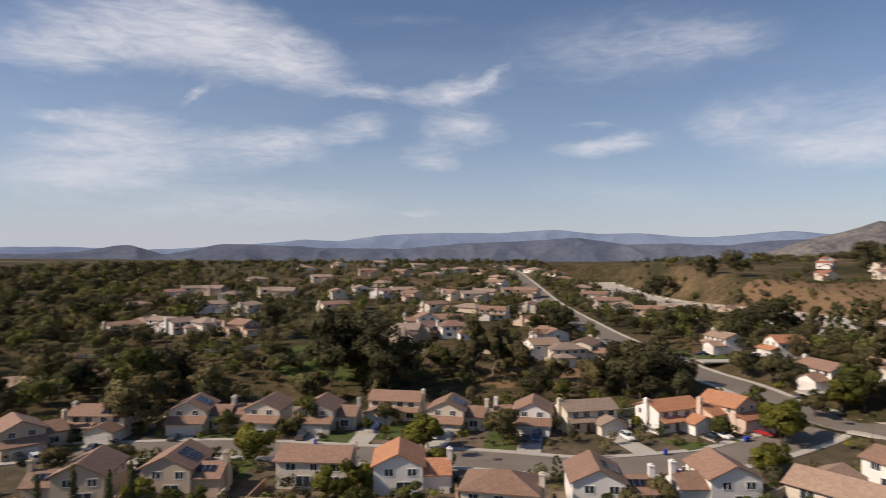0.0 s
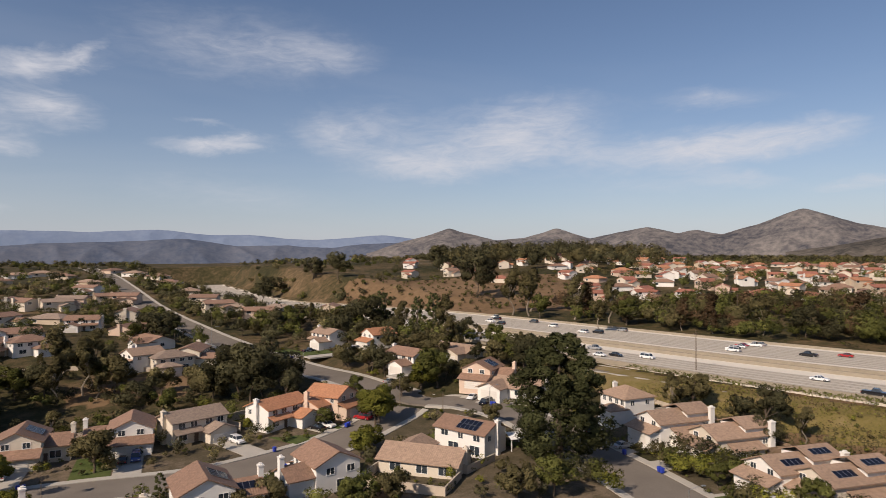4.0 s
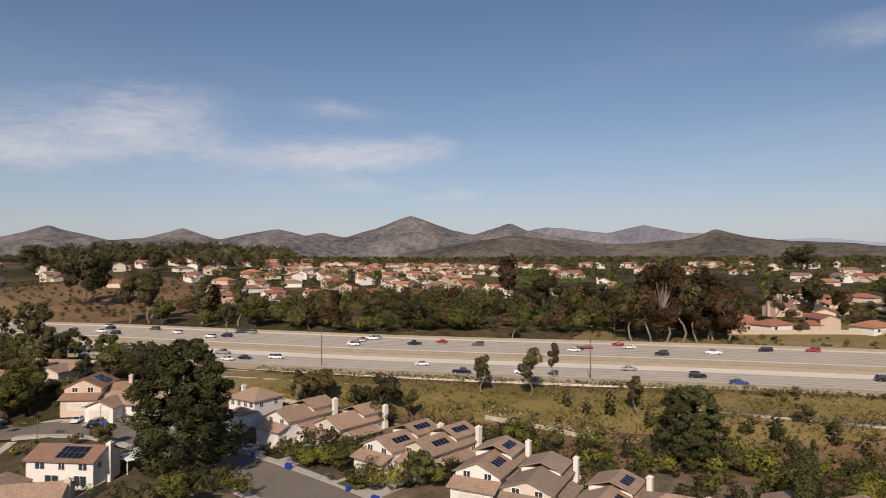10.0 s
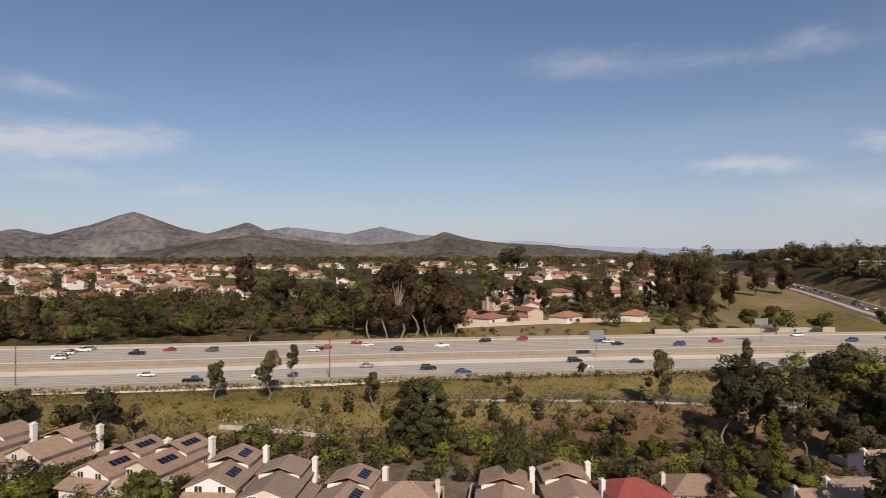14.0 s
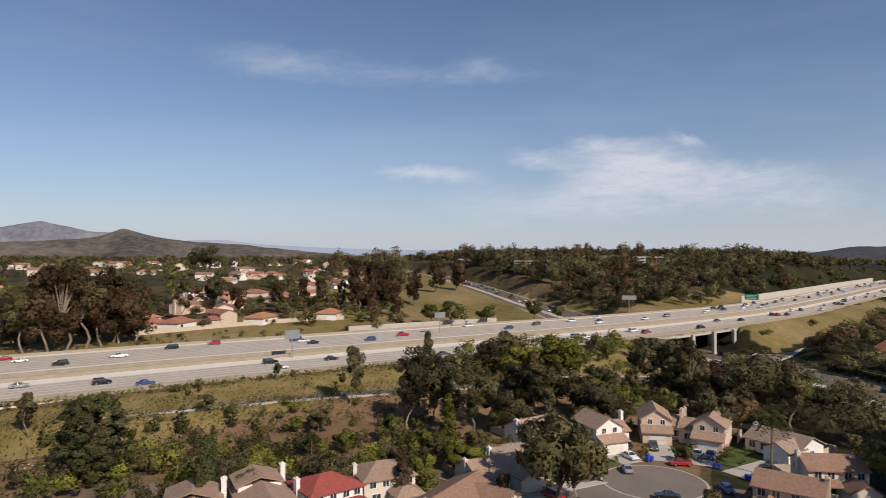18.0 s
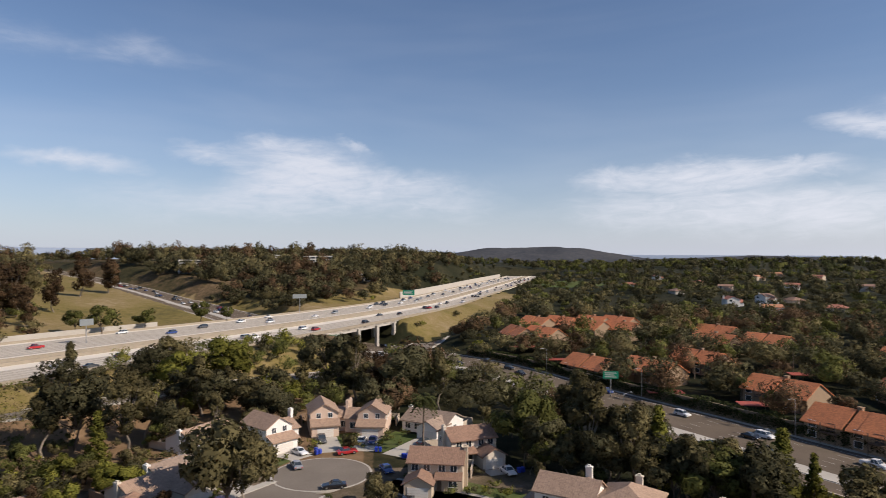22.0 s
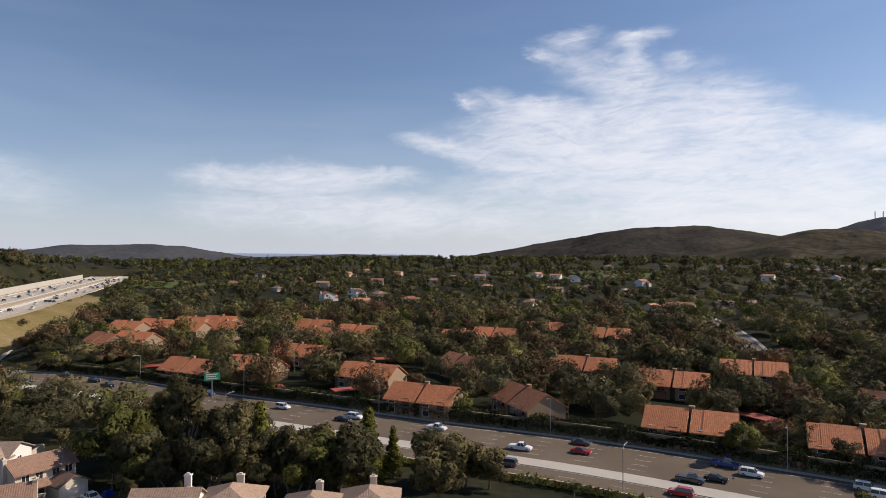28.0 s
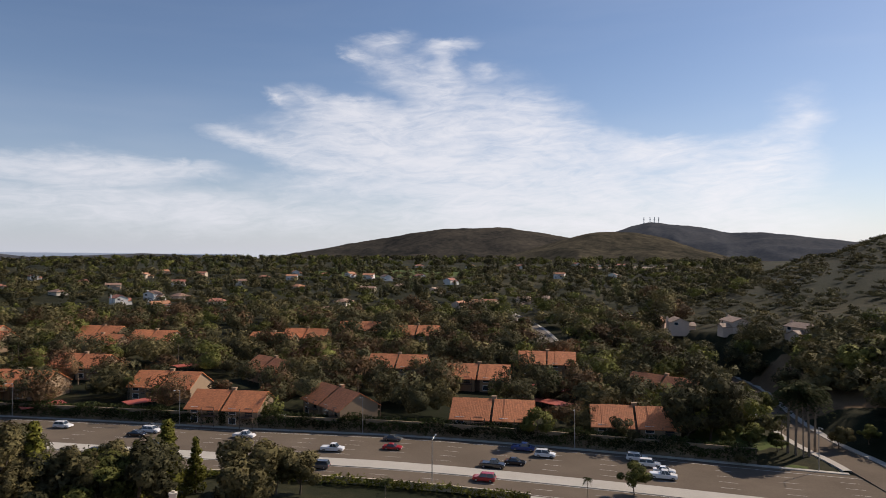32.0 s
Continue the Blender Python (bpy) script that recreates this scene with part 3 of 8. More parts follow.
M = {
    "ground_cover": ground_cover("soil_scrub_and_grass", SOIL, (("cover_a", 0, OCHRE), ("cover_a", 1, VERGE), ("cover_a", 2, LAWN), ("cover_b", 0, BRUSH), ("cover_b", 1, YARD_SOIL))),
    "lawn": earth("mown_lawn", LAWN),
    "rock": earth("chaparral_and_boulders", ((0.0, (0.05, 0.05, 0.03)), (0.45, (0.1, 0.085, 0.055)), (0.7, (0.17, 0.14, 0.105)), (1.0, (0.34, 0.3, 0.25))), big=0.004, small=0.03, fine=0.12),
    "asphalt": plain("asphalt", (0.19, 0.165, 0.138), 0.9, vary=0.2, scale=0.12, fine=6, bump=0.1),
    "asphalt_brown": plain("old_brown_asphalt", (0.135, 0.108, 0.082), 0.95, vary=0.25, scale=0.1, fine=4, bump=0.1),
    "asphalt_dark": plain("worn_asphalt", (0.095, 0.092, 0.09), 0.9, vary=0.2, scale=0.1, fine=5, bump=0.1),
    "concrete": plain("pale_concrete", (0.42, 0.39, 0.34), 0.85, vary=0.12, scale=0.2, fine=4),
    "freeway_concrete": plain("freeway_concrete", (0.66, 0.605, 0.52), 0.9, vary=0.1, scale=0.06, fine=1.5),
    "lane_grey": plain("tyre_darkened_lanes", (0.49, 0.44, 0.37), 0.9, vary=0.14, scale=0.08, fine=2),
    "tyre_marks": plain("dark_tyre_marks", (0.35, 0.315, 0.265), 0.9, vary=0.3, scale=0.12, fine=1.0),
    "paint": plain("road_paint", (0.5, 0.48, 0.44), 0.7, vary=0.15, scale=1.0),
    "barrier": plain("barrier_concrete", (0.3, 0.26, 0.2), 0.85, vary=0.15, scale=0.3, fine=3),
    "steel": plain("galvanised_steel", (0.4, 0.4, 0.4), 0.45, 0.8, vary=0.1),
    "dark_metal": plain("dark_metal", (0.04, 0.04, 0.04), 0.5, 0.4, vary=0.1),
    "green_sign": plain("green_sign", (0.0, 0.22, 0.12), 0.5, vary=0.08),
    "sign_back": plain("sign_back", (0.25, 0.27, 0.27), 0.5, 0.5),
    "white_wall": plain("white_stucco", (0.74, 0.71, 0.66), 0.9, vary=0.07, scale=0.5, fine=12),
    "cream_wall": plain("cream_stucco", (0.62, 0.55, 0.45), 0.9, vary=0.08, scale=0.5, fine=12),
    "apartment_wall": plain("brown_tan_stucco", (0.33, 0.24, 0.16), 0.9, vary=0.1, scale=0.5, fine=12),
    "carport": plain("rust_red_metal_roof", (0.36, 0.085, 0.06), 0.6, vary=0.15),
    "tan_wall": plain("tan_stucco", (0.5, 0.41, 0.31), 0.9, vary=0.09, scale=0.5, fine=12),
    "pink_wall": plain("pink_beige_stucco", (0.6, 0.46, 0.36), 0.9, vary=0.08, scale=0.5, fine=12),
    "grey_wall": plain("grey_beige_stucco", (0.42, 0.39, 0.35), 0.9, vary=0.09, scale=0.5, fine=12),
    "trim": plain("white_trim", (0.78, 0.76, 0.72), 0.6, vary=0.05),
    "brown_trim": plain("brown_trim", (0.12, 0.08, 0.055), 0.6, vary=0.1),
    "door": plain("garage_door_paint", (0.66, 0.62, 0.56), 0.6, vary=0.06),
    "brick": plain("red_brick", (0.33, 0.14, 0.085), 0.9, vary=0.25, scale=1.5, fine=14),
    "glass": glassy("window_glass", (0.035, 0.045, 0.055)),
    "solar": glassy("solar_cells", (0.008, 0.009, 0.016), 0.22),
    "tile_brown": tiled("brown_roof_tiles", (0.25, 0.15, 0.1)),
    "tile_tan": tiled("tan_roof_tiles", (0.315, 0.215, 0.15)),
    "tile_grey": tiled("grey_brown_roof_tiles", (0.27, 0.2, 0.15)),
    "tile_orange": tiled("orange_roof_tiles", (0.4, 0.185, 0.095)),
    "tile_terra": tiled("terracotta_roof_tiles", (0.58, 0.205, 0.08)),
    "tile_rust": tiled("rust_brown_roof_tiles", (0.31, 0.125, 0.08)),
    "tile_red": tiled("red_roof_tiles", (0.27, 0.06, 0.045)),
    "bark": plain("bark", (0.13, 0.1, 0.075), 0.95, vary=0.3, scale=1.5, bump=0.4),
    "pale_bark": plain("pale_bark", (0.24, 0.2, 0.155), 0.9, vary=0.25, scale=1.2, bump=0.3),
    "palm_bark": plain("palm_bark", (0.2, 0.16, 0.12), 0.95, vary=0.25, scale=2.0, bump=0.4),
    "leaf_dark": foliage("dark_green_leaves", (0.034, 0.034, 0.017), (0.116, 0.106, 0.053)),
    "leaf_mid": foliage("green_leaves", (0.05, 0.058, 0.016), (0.16, 0.16, 0.045)),
    "leaf_olive": foliage("olive_leaves", (0.065, 0.058, 0.026), (0.185, 0.155, 0.07)),
    "leaf_bright": foliage("yellow_green_leaves", (0.08, 0.09, 0.016), (0.21, 0.195, 0.038)),
    "leaf_rust": foliage("rust_tinged_leaves", (0.05, 0.04, 0.02), (0.145, 0.085, 0.047)),
    "leaf_palm": foliage("palm_leaves", (0.035, 0.042, 0.014), (0.085, 0.09, 0.032)),
    "needle": foliage("pine_needles", (0.045, 0.052, 0.02), (0.13, 0.135, 0.055)),
    "wood_fence": plain("weathered_fence", (0.3, 0.21, 0.14), 0.9, vary=0.2, scale=1.2),
    "garden_wall": plain("garden_wall_block", (0.5, 0.42, 0.33), 0.9, vary=0.12, scale=0.6),
    "ivy_wall": plain("stained_retaining_wall", (0.2, 0.155, 0.105), 0.9, vary=0.25, scale=0.5, fine=5),
    "ivy": foliage("ivy", (0.024, 0.032, 0.011), (0.065, 0.075, 0.026)),
    "car_white": plain("white_car_paint", (0.75, 0.75, 0.74), 0.25, vary=0.02, bump=0, coat=0.6),
    "car_silver": plain("silver_car_paint", (0.45, 0.46, 0.47), 0.3, 0.5, vary=0.02, bump=0, coat=0.6),
    "car_black": plain("black_car_paint", (0.015, 0.015, 0.017), 0.2, vary=0.02, bump=0, coat=0.6),
    "car_grey": plain("grey_car_paint", (0.11, 0.115, 0.12), 0.25, 0.3, vary=0.02, bump=0, coat=0.6),
    "car_blue": plain("blue_car_paint", (0.03, 0.06, 0.2), 0.25, vary=0.02, bump=0, coat=0.6),
    "car_red": plain("red_car_paint", (0.35, 0.02, 0.025), 0.25, vary=0.02, bump=0, coat=0.6),
    "tyre": plain("tyre_rubber", (0.02, 0.02, 0.02), 0.85, vary=0.1),
    "lamp_red": plain("tail_lamp", (0.4, 0.02, 0.02), 0.3, vary=0.02, bump=0),
    "lamp_clear": plain("head_lamp", (0.8, 0.8, 0.78), 0.2, vary=0.02, bump=0),
    "bin_blue": plain("blue_bin_plastic", (0.02, 0.05, 0.4), 0.5, vary=0.05),
    "awning": plain("white_awning", (0.8, 0.79, 0.76), 0.7, vary=0.05),
    "office": plain("office_concrete", (0.6, 0.58, 0.54), 0.8, vary=0.08),
    "stone": plain("pale_rubble", (0.42, 0.39, 0.33), 0.95, vary=0.3, scale=0.6, fine=3, bump=0.5, spread=0.2, island=True),
}

# ---- mesh tools ----
class Geo:
    """Gathers boxes, prisms and sheets into one mesh."""

    def __init__(self):
        self.v, self.f, self.slots = [], [], []

    def poly(self, pts):
        k = len(self.v)
        self.v += [tuple(p) for p in pts]
        self.f.append(tuple(range(k, k + len(pts))))
        return self

    def box(self, x0, y0, z0, x1, y1, z1, taper=0.0):
        k = len(self.v)
        t = taper
        self.v += [(x0, y0, z0), (x1, y0, z0), (x1, y1, z0), (x0, y1, z0), (x0 + t, y0 + t, z1), (x1 - t, y0 + t, z1), (x1 - t, y1 - t, z1), (x0 + t, y1 - t, z1)]
        self.f += [tuple(k + i for i in q) for q in ((3, 2, 1, 0), (4, 5, 6, 7), (0, 1, 5, 4), (1, 2, 6, 5), (2, 3, 7, 6), (3, 0, 4, 7))]
        return self

    def prism(self, section, a, b, axis="x"):
        """A section of (across, z) points, pushed from a to b along x or y."""
        n, k = len(section), len(self.v)
        for s in (a, b):
            self.v += [(s, c, z) if axis == "x" else (c, s, z) for c, z in section]
        lo, hi = tuple(range(k, k + n)), tuple(range(k + n, k + 2 * n))
        self.f += [lo[::-1], hi] if axis == "x" else [lo, hi[::-1]]
        for i in range(n):
            j = (i + 1) % n
            q = (lo[i], lo[j], hi[j], hi[i])
            self.f.append(q if axis == "x" else q[::-1])
        return self

    def tube(self, p, q, r0, r1, n=6):
        p, q = Vector(p), Vector(q)
        w = (q - p).normalized()
        a = w.orthogonal().normalized()
        b = w.cross(a)
        k = len(self.v)
        for c, r in ((p, r0), (q, r1)):
            self.v += [tuple(c + (a * math.cos(2 * math.pi * i / n) + b * math.sin(2 * math.pi * i / n)) * r) for i in range(n)]
        for i in range(n):
            j = (i + 1) % n
            self.f.append((k + i, k + j, k + n + j, k + n + i))
        self.f += [tuple(range(k + n - 1, k - 1, -1)), tuple(range(k + n, k + 2 * n))]
        return self

    def join(self, other, slot):
        """Take in another gathering as faces of a further material slot."""
        k = len(self.v)
        self.slots = self.slots + [0] * (len(self.f) - len(self.slots)) + [slot] * len(other.f)
        self.v += other.v
        self.f += [tuple(i + k for i in f) for f in other.f]
        return self

    def mesh(self, name, material, uv=False, smooth=False):
        me = bpy.data.meshes.new(name)
        me.from_pydata(self.v, [], self.f)
        for m in material if isinstance(material, (list, tuple)) else (material,):
            me.materials.append(m)
        if self.slots:
            me.polygons.foreach_set("material_index", self.slots)
        if uv:
            lay = me.uv_layers.new(name="slope")
            for p in me.polygons:
                n = p.normal
                h = Vector((-n.y, n.x, 0))
                h = h.normalized() if h.length > 1e-4 else Vector((1, 0, 0))
                s = n.cross(h)
                for li in p.loop_indices:
                    c = me.vertices[me.loops[li].vertex_index].co
                    lay.data[li].uv = (c.dot(h), c.dot(s))
        if smooth:
            me.polygons.foreach_set("use_smooth", [True] * len(me.polygons))
        return me


def sheet(name, verts, quads, material, smooth=False):
    """A mesh from arrays of places and faces that all have the same number of corners."""
    me = bpy.data.meshes.new(name)
    verts, quads = np.asarray(verts, np.float32), np.asarray(quads, np.int32)
    me.vertices.add(len(verts))
    me.vertices.foreach_set("co", verts.ravel())
    me.loops.add(quads.size)
    me.loops.foreach_set("vertex_index", quads.ravel())
    me.polygons.add(len(quads))
    me.polygons.foreach_set("loop_start", np.arange(0, quads.size, quads.shape[1], dtype=np.int32))
    me.materials.append(material)
    me.update(calc_edges=True)
    me.polygons.foreach_set("use_smooth", np.full(len(quads), smooth))
    return me


def part(name, mesh, parent=None, label="", at=None):
    ob = new(name, mesh)
    ob.parent = parent
    if at is not None:
        ob.matrix_basis = at
    if label:
        ob["label"] = label
    return ob


def thing(name, at, label, category, group=""):
    ob = new(name)
    ob.empty_display_size = 0.5
    ob.matrix_basis = at
    return tagged(ob, label, category, group)


def facing(deg):
    """Turn about z that makes a thing's front (its -y side) look towards that bearing."""
    return 180.0 - deg


def narrowing(ln):
    """The freeway has fewer, tighter lanes south of its bridge."""
    return np.where((ln[:, 0] > 225) & (ln[:, 1] < -150) & (ln[:, 2] > 9.9), 1 - 0.3 * np.clip((-150 - ln[:, 1]) / 300, 0, 1), 1.0)


def ribbon(name, line, a, b, material, lift=0.0, z=None, skirt=0.0):
    """A strip along a line between the offsets a and b to its right, with a small thickness."""
    ln = np.asarray(line, float)
    t = np.gradient(ln[:, :2], axis=0)
    t /= np.linalg.norm(t, axis=1)[:, None]
    n = np.stack([t[:, 1], -t[:, 0]], 1) * narrowing(ln)[:, None]
    k = len(ln)
    top = ln[:, 2] + lift
    L_, R_ = ln[:, :2] + n * a, ln[:, :2] + n * b
    rows = [np.c_[L_, top - skirt], np.c_[L_, top], np.c_[R_, top], np.c_[R_, top - skirt]]
    if not skirt:
        rows = rows[1:3]
    v = np.concatenate(rows)
    q = []
    for r in range(len(rows) - 1):
        for i in range(k - 1):
            q.append((r * k + i, (r + 1) * k + i, (r + 1) * k + i + 1, r * k + i + 1))
    return sheet(name, v, q, material)


def finer(line, step):
    ln = np.asarray(line, float)
    s = np.r_[0, np.cumsum(np.linalg.norm(np.diff(ln[:, :2], axis=0), axis=1))]
    m = np.linspace(0, s[-1], max(2, int(s[-1] / step)))
    return np.stack([np.interp(m, s, ln[:, c]) for c in range(3)], 1)


# ---- the ground: one sheet to the horizon ----
DRY = ((46, 233, 17), (22, 232, 10))
GRASS = ((372, 116, 40), (560, 150, 60), (340, 12, 22), (-40, 258, 26), (-190, -900, 130), (-109, -113, 7), (-112, -138, 8), (-118, -131, 6), (330, -700, 60))


def build_ground():
    az = np.radians(np.arange(0, 360, 0.75))
    r = np.r_[0.5, 15, 25 * 1.018 ** np.arange(0, 297)]
    r = r[r < 4900]
    A, R = np.meshgrid(az, r)
    x, y = (R * np.sin(A)).ravel(), (R * np.cos(A)).ravel()
    z = ground(x, y, cut=0.35)
    n, k = len(az), len(r)
    i, j = np.meshgrid(np.arange(k - 1), np.arange(n), indexing="ij")
    q = np.stack([i * n + j, i * n + (j + 1) % n, (i + 1) * n + (j + 1) % n, (i + 1) * n + j], -1).reshape(-1, 4)
    me = sheet("ground", np.c_[x, y, z], q, M["ground_cover"], smooth=True)
    cx, cy = x, y
    wob = 22 * np.sin(cx * 0.021) * np.cos(cy * 0.017) + 9 * np.sin(cx * 0.09 + cy * 0.05)
    d, b = np.hypot(cx, cy), np.degrees(np.arctan2(cx, cy)) % 360
    idx = np.zeros(len(x), np.int32)
    idx[(b > 24 + wob * 0.05) & (b < 46) & (d > 385 + wob * 0.4) & (d < 540 + wob)] = 1
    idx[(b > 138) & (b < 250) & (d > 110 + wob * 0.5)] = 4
    idx[((b > 312) | (b < 50)) & (d < 178 + wob * 0.2)] = 5
    idx[(b >= 50) & (b <= 160) & (d < 135 + wob * 0.1)] = 5
    idx[(b > 220) & (b < 236) & (d > 205 + wob * 0.3) & (d < 250)] = 1
    fw = _to_line(cx, cy, "freeway")
    idx[(fw < 43 + 24 + wob * 0.25) & (fw > 44) & (cx < 230) & (cy < 140) & (cy > -190)] = 2
    idx[(fw > 43) & (fw < 100 + wob) & (cx > 240) & (cy < 60) & (cy > -250)] = 2
    idx[(cx > 330) & (cx < 660) & (cy > -285 - 0.04 * cx) & (cy < -0.28 * cx) & (fw > 43)] = 2
    idx[(fw > 30) & (fw < 62 + wob * 0.3) & (cx > 190) & (cx < 380) & (cy < -275) & (cy > -560)] = 2
    # brown rocky bank between the gardens and the verge
    idx[(b > 62) & (b < 138) & (cx < 230) & (cy > -150) & (idx == 0)] = 1
    for bx, by, rad in DRY:
        idx[np.hypot(cx - bx, cy - by) < rad + wob * 0.3] = 1
    for bx, by, rad in GRASS:
        idx[np.hypot(cx - bx, (cy - by) * 1.3) < rad + wob * 0.3 * (rad > 10)] = 3
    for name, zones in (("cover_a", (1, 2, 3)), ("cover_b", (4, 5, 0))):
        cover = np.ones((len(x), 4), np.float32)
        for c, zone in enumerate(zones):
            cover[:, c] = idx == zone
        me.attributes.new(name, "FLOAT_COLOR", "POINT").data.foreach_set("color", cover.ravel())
    tagged(new("ground", me), "dry hilly ground of soil, scrub and grass", "ground", kind="structure")


build_ground()


def build_roads():
    for name, label in (("arterial", "wide six-lane asphalt arterial road"), ("ramp", "narrow asphalt freeway ramp"), ("frontage", "grey road running beside the freeway"), ("near_street", "asphalt residential street"), ("hill_street", "residential street climbing the hill"), ("apartment_street", "side street by the apartments"), ("valley_street", "street between trees in the valley")):
        half = ROADS[name][0]
        if name not in LINES:
            LINES[name] = _segments(ROADS[name][1])
        ln = finer(LINES[name], 3.0)
        if len(ROADS[name][1][0]) == 2:
            ln[:, 2] = ground(ln[:, 0], ln[:, 1])
        road = tagged(new("road_" + name, ribbon("road", ln, -half, half, M["asphalt_brown" if name in ("arterial", "apartment_street") else "asphalt"], 0.02, skirt=0.5)), label, "road", kind="structure")
        street = "street" in name
        for s in (-1, 1):
            a, b = sorted((s * half, s * (half + (1.9 if street else 1.2))))
            for run in clear_runs(ln, (a + b) / 2, name):
                part("kerb", ribbon("kerb", run, a, b, M["concrete"], 0.17, skirt=0.6), road, "pale concrete kerb and pavement")
        if name == "arterial":
            part("median", ribbon("median", ln, -8.6, -3.7, M["concrete"], 0.16, skirt=0.3), road, "raised pale concrete median")
            for o in (-12.2, 0.0, 3.6, 7.2, 10.8):
                part("lane_line", dashes("lane_line", ln, o, 0.1, 3.6, 12.0), road)
            for o in (-15.6, -8.9, -3.4, 14.3):
                part("edge_line", ribbon("edge_line", ln, o, o + 0.16, M["paint"], 0.028), road)


def clear_runs(ln, off, name):
    """The stretches of a line whose edge does not lie in another road."""
    t = np.gradient(ln[:, :2], axis=0)
    t /= np.linalg.norm(t, axis=1)[:, None]
    x, y = ln[:, 0] + t[:, 1] * off, ln[:, 1] - t[:, 0] * off
    ok = np.ones(len(ln), bool)
    for other, (half, _) in ROADS.items():
        if other != name:
            ok &= _to_line(x, y, other) > half + 0.3
    runs, cur = [], []
    for i in range(len(ln)):
        if ok[i]:
            cur.append(ln[i])
        elif len(cur) > 2:
            runs.append(np.array(cur))
            cur = []
        else:
            cur = []
    if len(cur) > 2:
        runs.append(np.array(cur))
    return runs


def dashes(name, line, off, width, long, every, lift=0.028):
    ln = np.asarray(line, float)
    s = np.r_[0, np.cumsum(np.linalg.norm(np.diff(ln[:, :2], axis=0), axis=1))]
    v, q = [], []
    for m in np.arange(4.0, s[-1] - long, every):
        p = [np.array([np.interp(u, s, ln[:, c]) for c in range(3)]) for u in (m, m + long)]
        t = p[1][:2] - p[0][:2]
        t /= np.linalg.norm(t)
        n = np.array([t[1], -t[0]]) * narrowing(p[0][None])[0]
        k = len(v)
        for c, o in ((p[0], off), (p[0], off + width), (p[1], off + width), (p[1], off)):
            v.append((*(c[:2] + n * o), c[2] + lift))
        q.append((k, k + 1, k + 2, k + 3))
    return sheet(name, v, q, M["paint"])


build_roads()


def strip(ln, a, b, lift):
    """The corners and faces of a flat strip along a line."""
    t = np.gradient(ln[:, :2], axis=0)
    t /= np.linalg.norm(t, axis=1)[:, None]
    n = np.stack([t[:, 1], -t[:, 0]], 1) * narrowing(ln)[:, None]
    v = np.concatenate([np.c_[ln[:, :2] + n * a, ln[:, 2] + lift], np.c_[ln[:, :2] + n * b, ln[:, 2] + lift]])
    i = np.arange(len(ln) - 1)
    return v, np.stack([i, i + len(ln), i + len(ln) + 1, i + 1], 1)


def build_freeway():
    """Concrete freeway: two carriageways, wide pale shoulders, barriers, lane lines; offsets are to the far side."""
    ln = finer(LINES["freeway"], 6.0)[::-1]
    # walking from the south end to the north end, the far (east) side lies to the right
    fw = tagged(new("freeway", ribbon("freeway", ln, -42, 42, M["freeway_concrete"], 0.02, skirt=1.3)), "broad pale concrete freeway with two carriageways", "freeway", kind="structure")
    for a, b, label in ((-38.5, -19.5, "grey near lanes"), (7.0, 38.0, "grey far lanes")):
        part("lanes", ribbon("lanes", ln, a, b, M["lane_grey"], 0.03), fw, label)
    for o in (-34.7, -30.9, -27.1, -23.3, 10.8, 14.6, 18.4, 22.2, 26.0, 29.8, 33.6):
        part("lane_line", dashes("lane_line", ln, o, 0.2, 4.0, 12.0, 0.038), fw)
    for o in (-38.6, -19.4, 7.0, 38.0, -5.0):
        part("edge_line", ribbon("edge_line", ln, o, o + 0.25, M["paint"], 0.04), fw)
    tracks = []
    for o in (-36.6, -32.8, -29.0, -25.2, -21.3, 8.9, 12.7, 16.5, 20.3, 24.1, 27.9, 31.7, 35.8):
        tracks += [(o - 0.95, o - 0.3), (o + 0.3, o + 0.95)]
    vs, qs = [], []
    for a, b in tracks:
        v, q = strip(ln, a, b, 0.036)
        qs.append(q + sum(len(u) for u in vs))
        vs.append(v)
    marks = part("tyre_marks", sheet("tyre_marks", np.concatenate(vs), np.concatenate(qs), M["tyre_marks"]), fw, "dark tyre marks along the lanes")
    marks["kind"] = "stuff"
    # barriers: edge rails and the two walls of the middle
    for o, h, mat in ((-42.2, 0.95, "barrier"), (-11.4, 1.15, "barrier"), (-3.2, 1.15, "barrier"), (41.8, 1.0, "barrier")):
        part("barrier", ribbon("barrier", ln, o, o + 0.5, M[mat], h, skirt=h + 0.5), fw, "concrete barrier wall")
    part("median_strip", ribbon("median_strip", ln, -10.8, -3.2, M["barrier"], 0.05), fw, "beige strip between the barriers")
    # the bridge over the arterial: side girders and piers
    d = _to_line(ln[:, 0], ln[:, 1], "arterial")
    span = ln[d < 48]
    for o in (-42.0, -21, 0, 21, 41.0):
        part("girder", ribbon("girder", span, o, o + 1.0, M["concrete"], -0.3, skirt=2.0), fw, "bridge girder")
    mid = ln[np.argmin(d)]
    t = span[-1][:2] - span[0][:2]
    t /= np.linalg.norm(t)
    n = np.array([t[1], -t[0]])
    for s in (-17.5, 0.0, 17.5):
        for o in (-39, -26, -13, 0, 13, 26, 39):
            p = mid[:2] + t * s + n * o
            g = Geo().box(-0.8, -0.8, gz(*p) - 1.5, 0.8, 0.8, mid[2] - 1.2)
            ob = part("pier", g.mesh("pier", M["concrete"]), fw, "round concrete pier")
            ob.matrix_basis = Matrix.Translation((p[0], p[1], 0))
    return ln


FREEWAY = build_freeway()

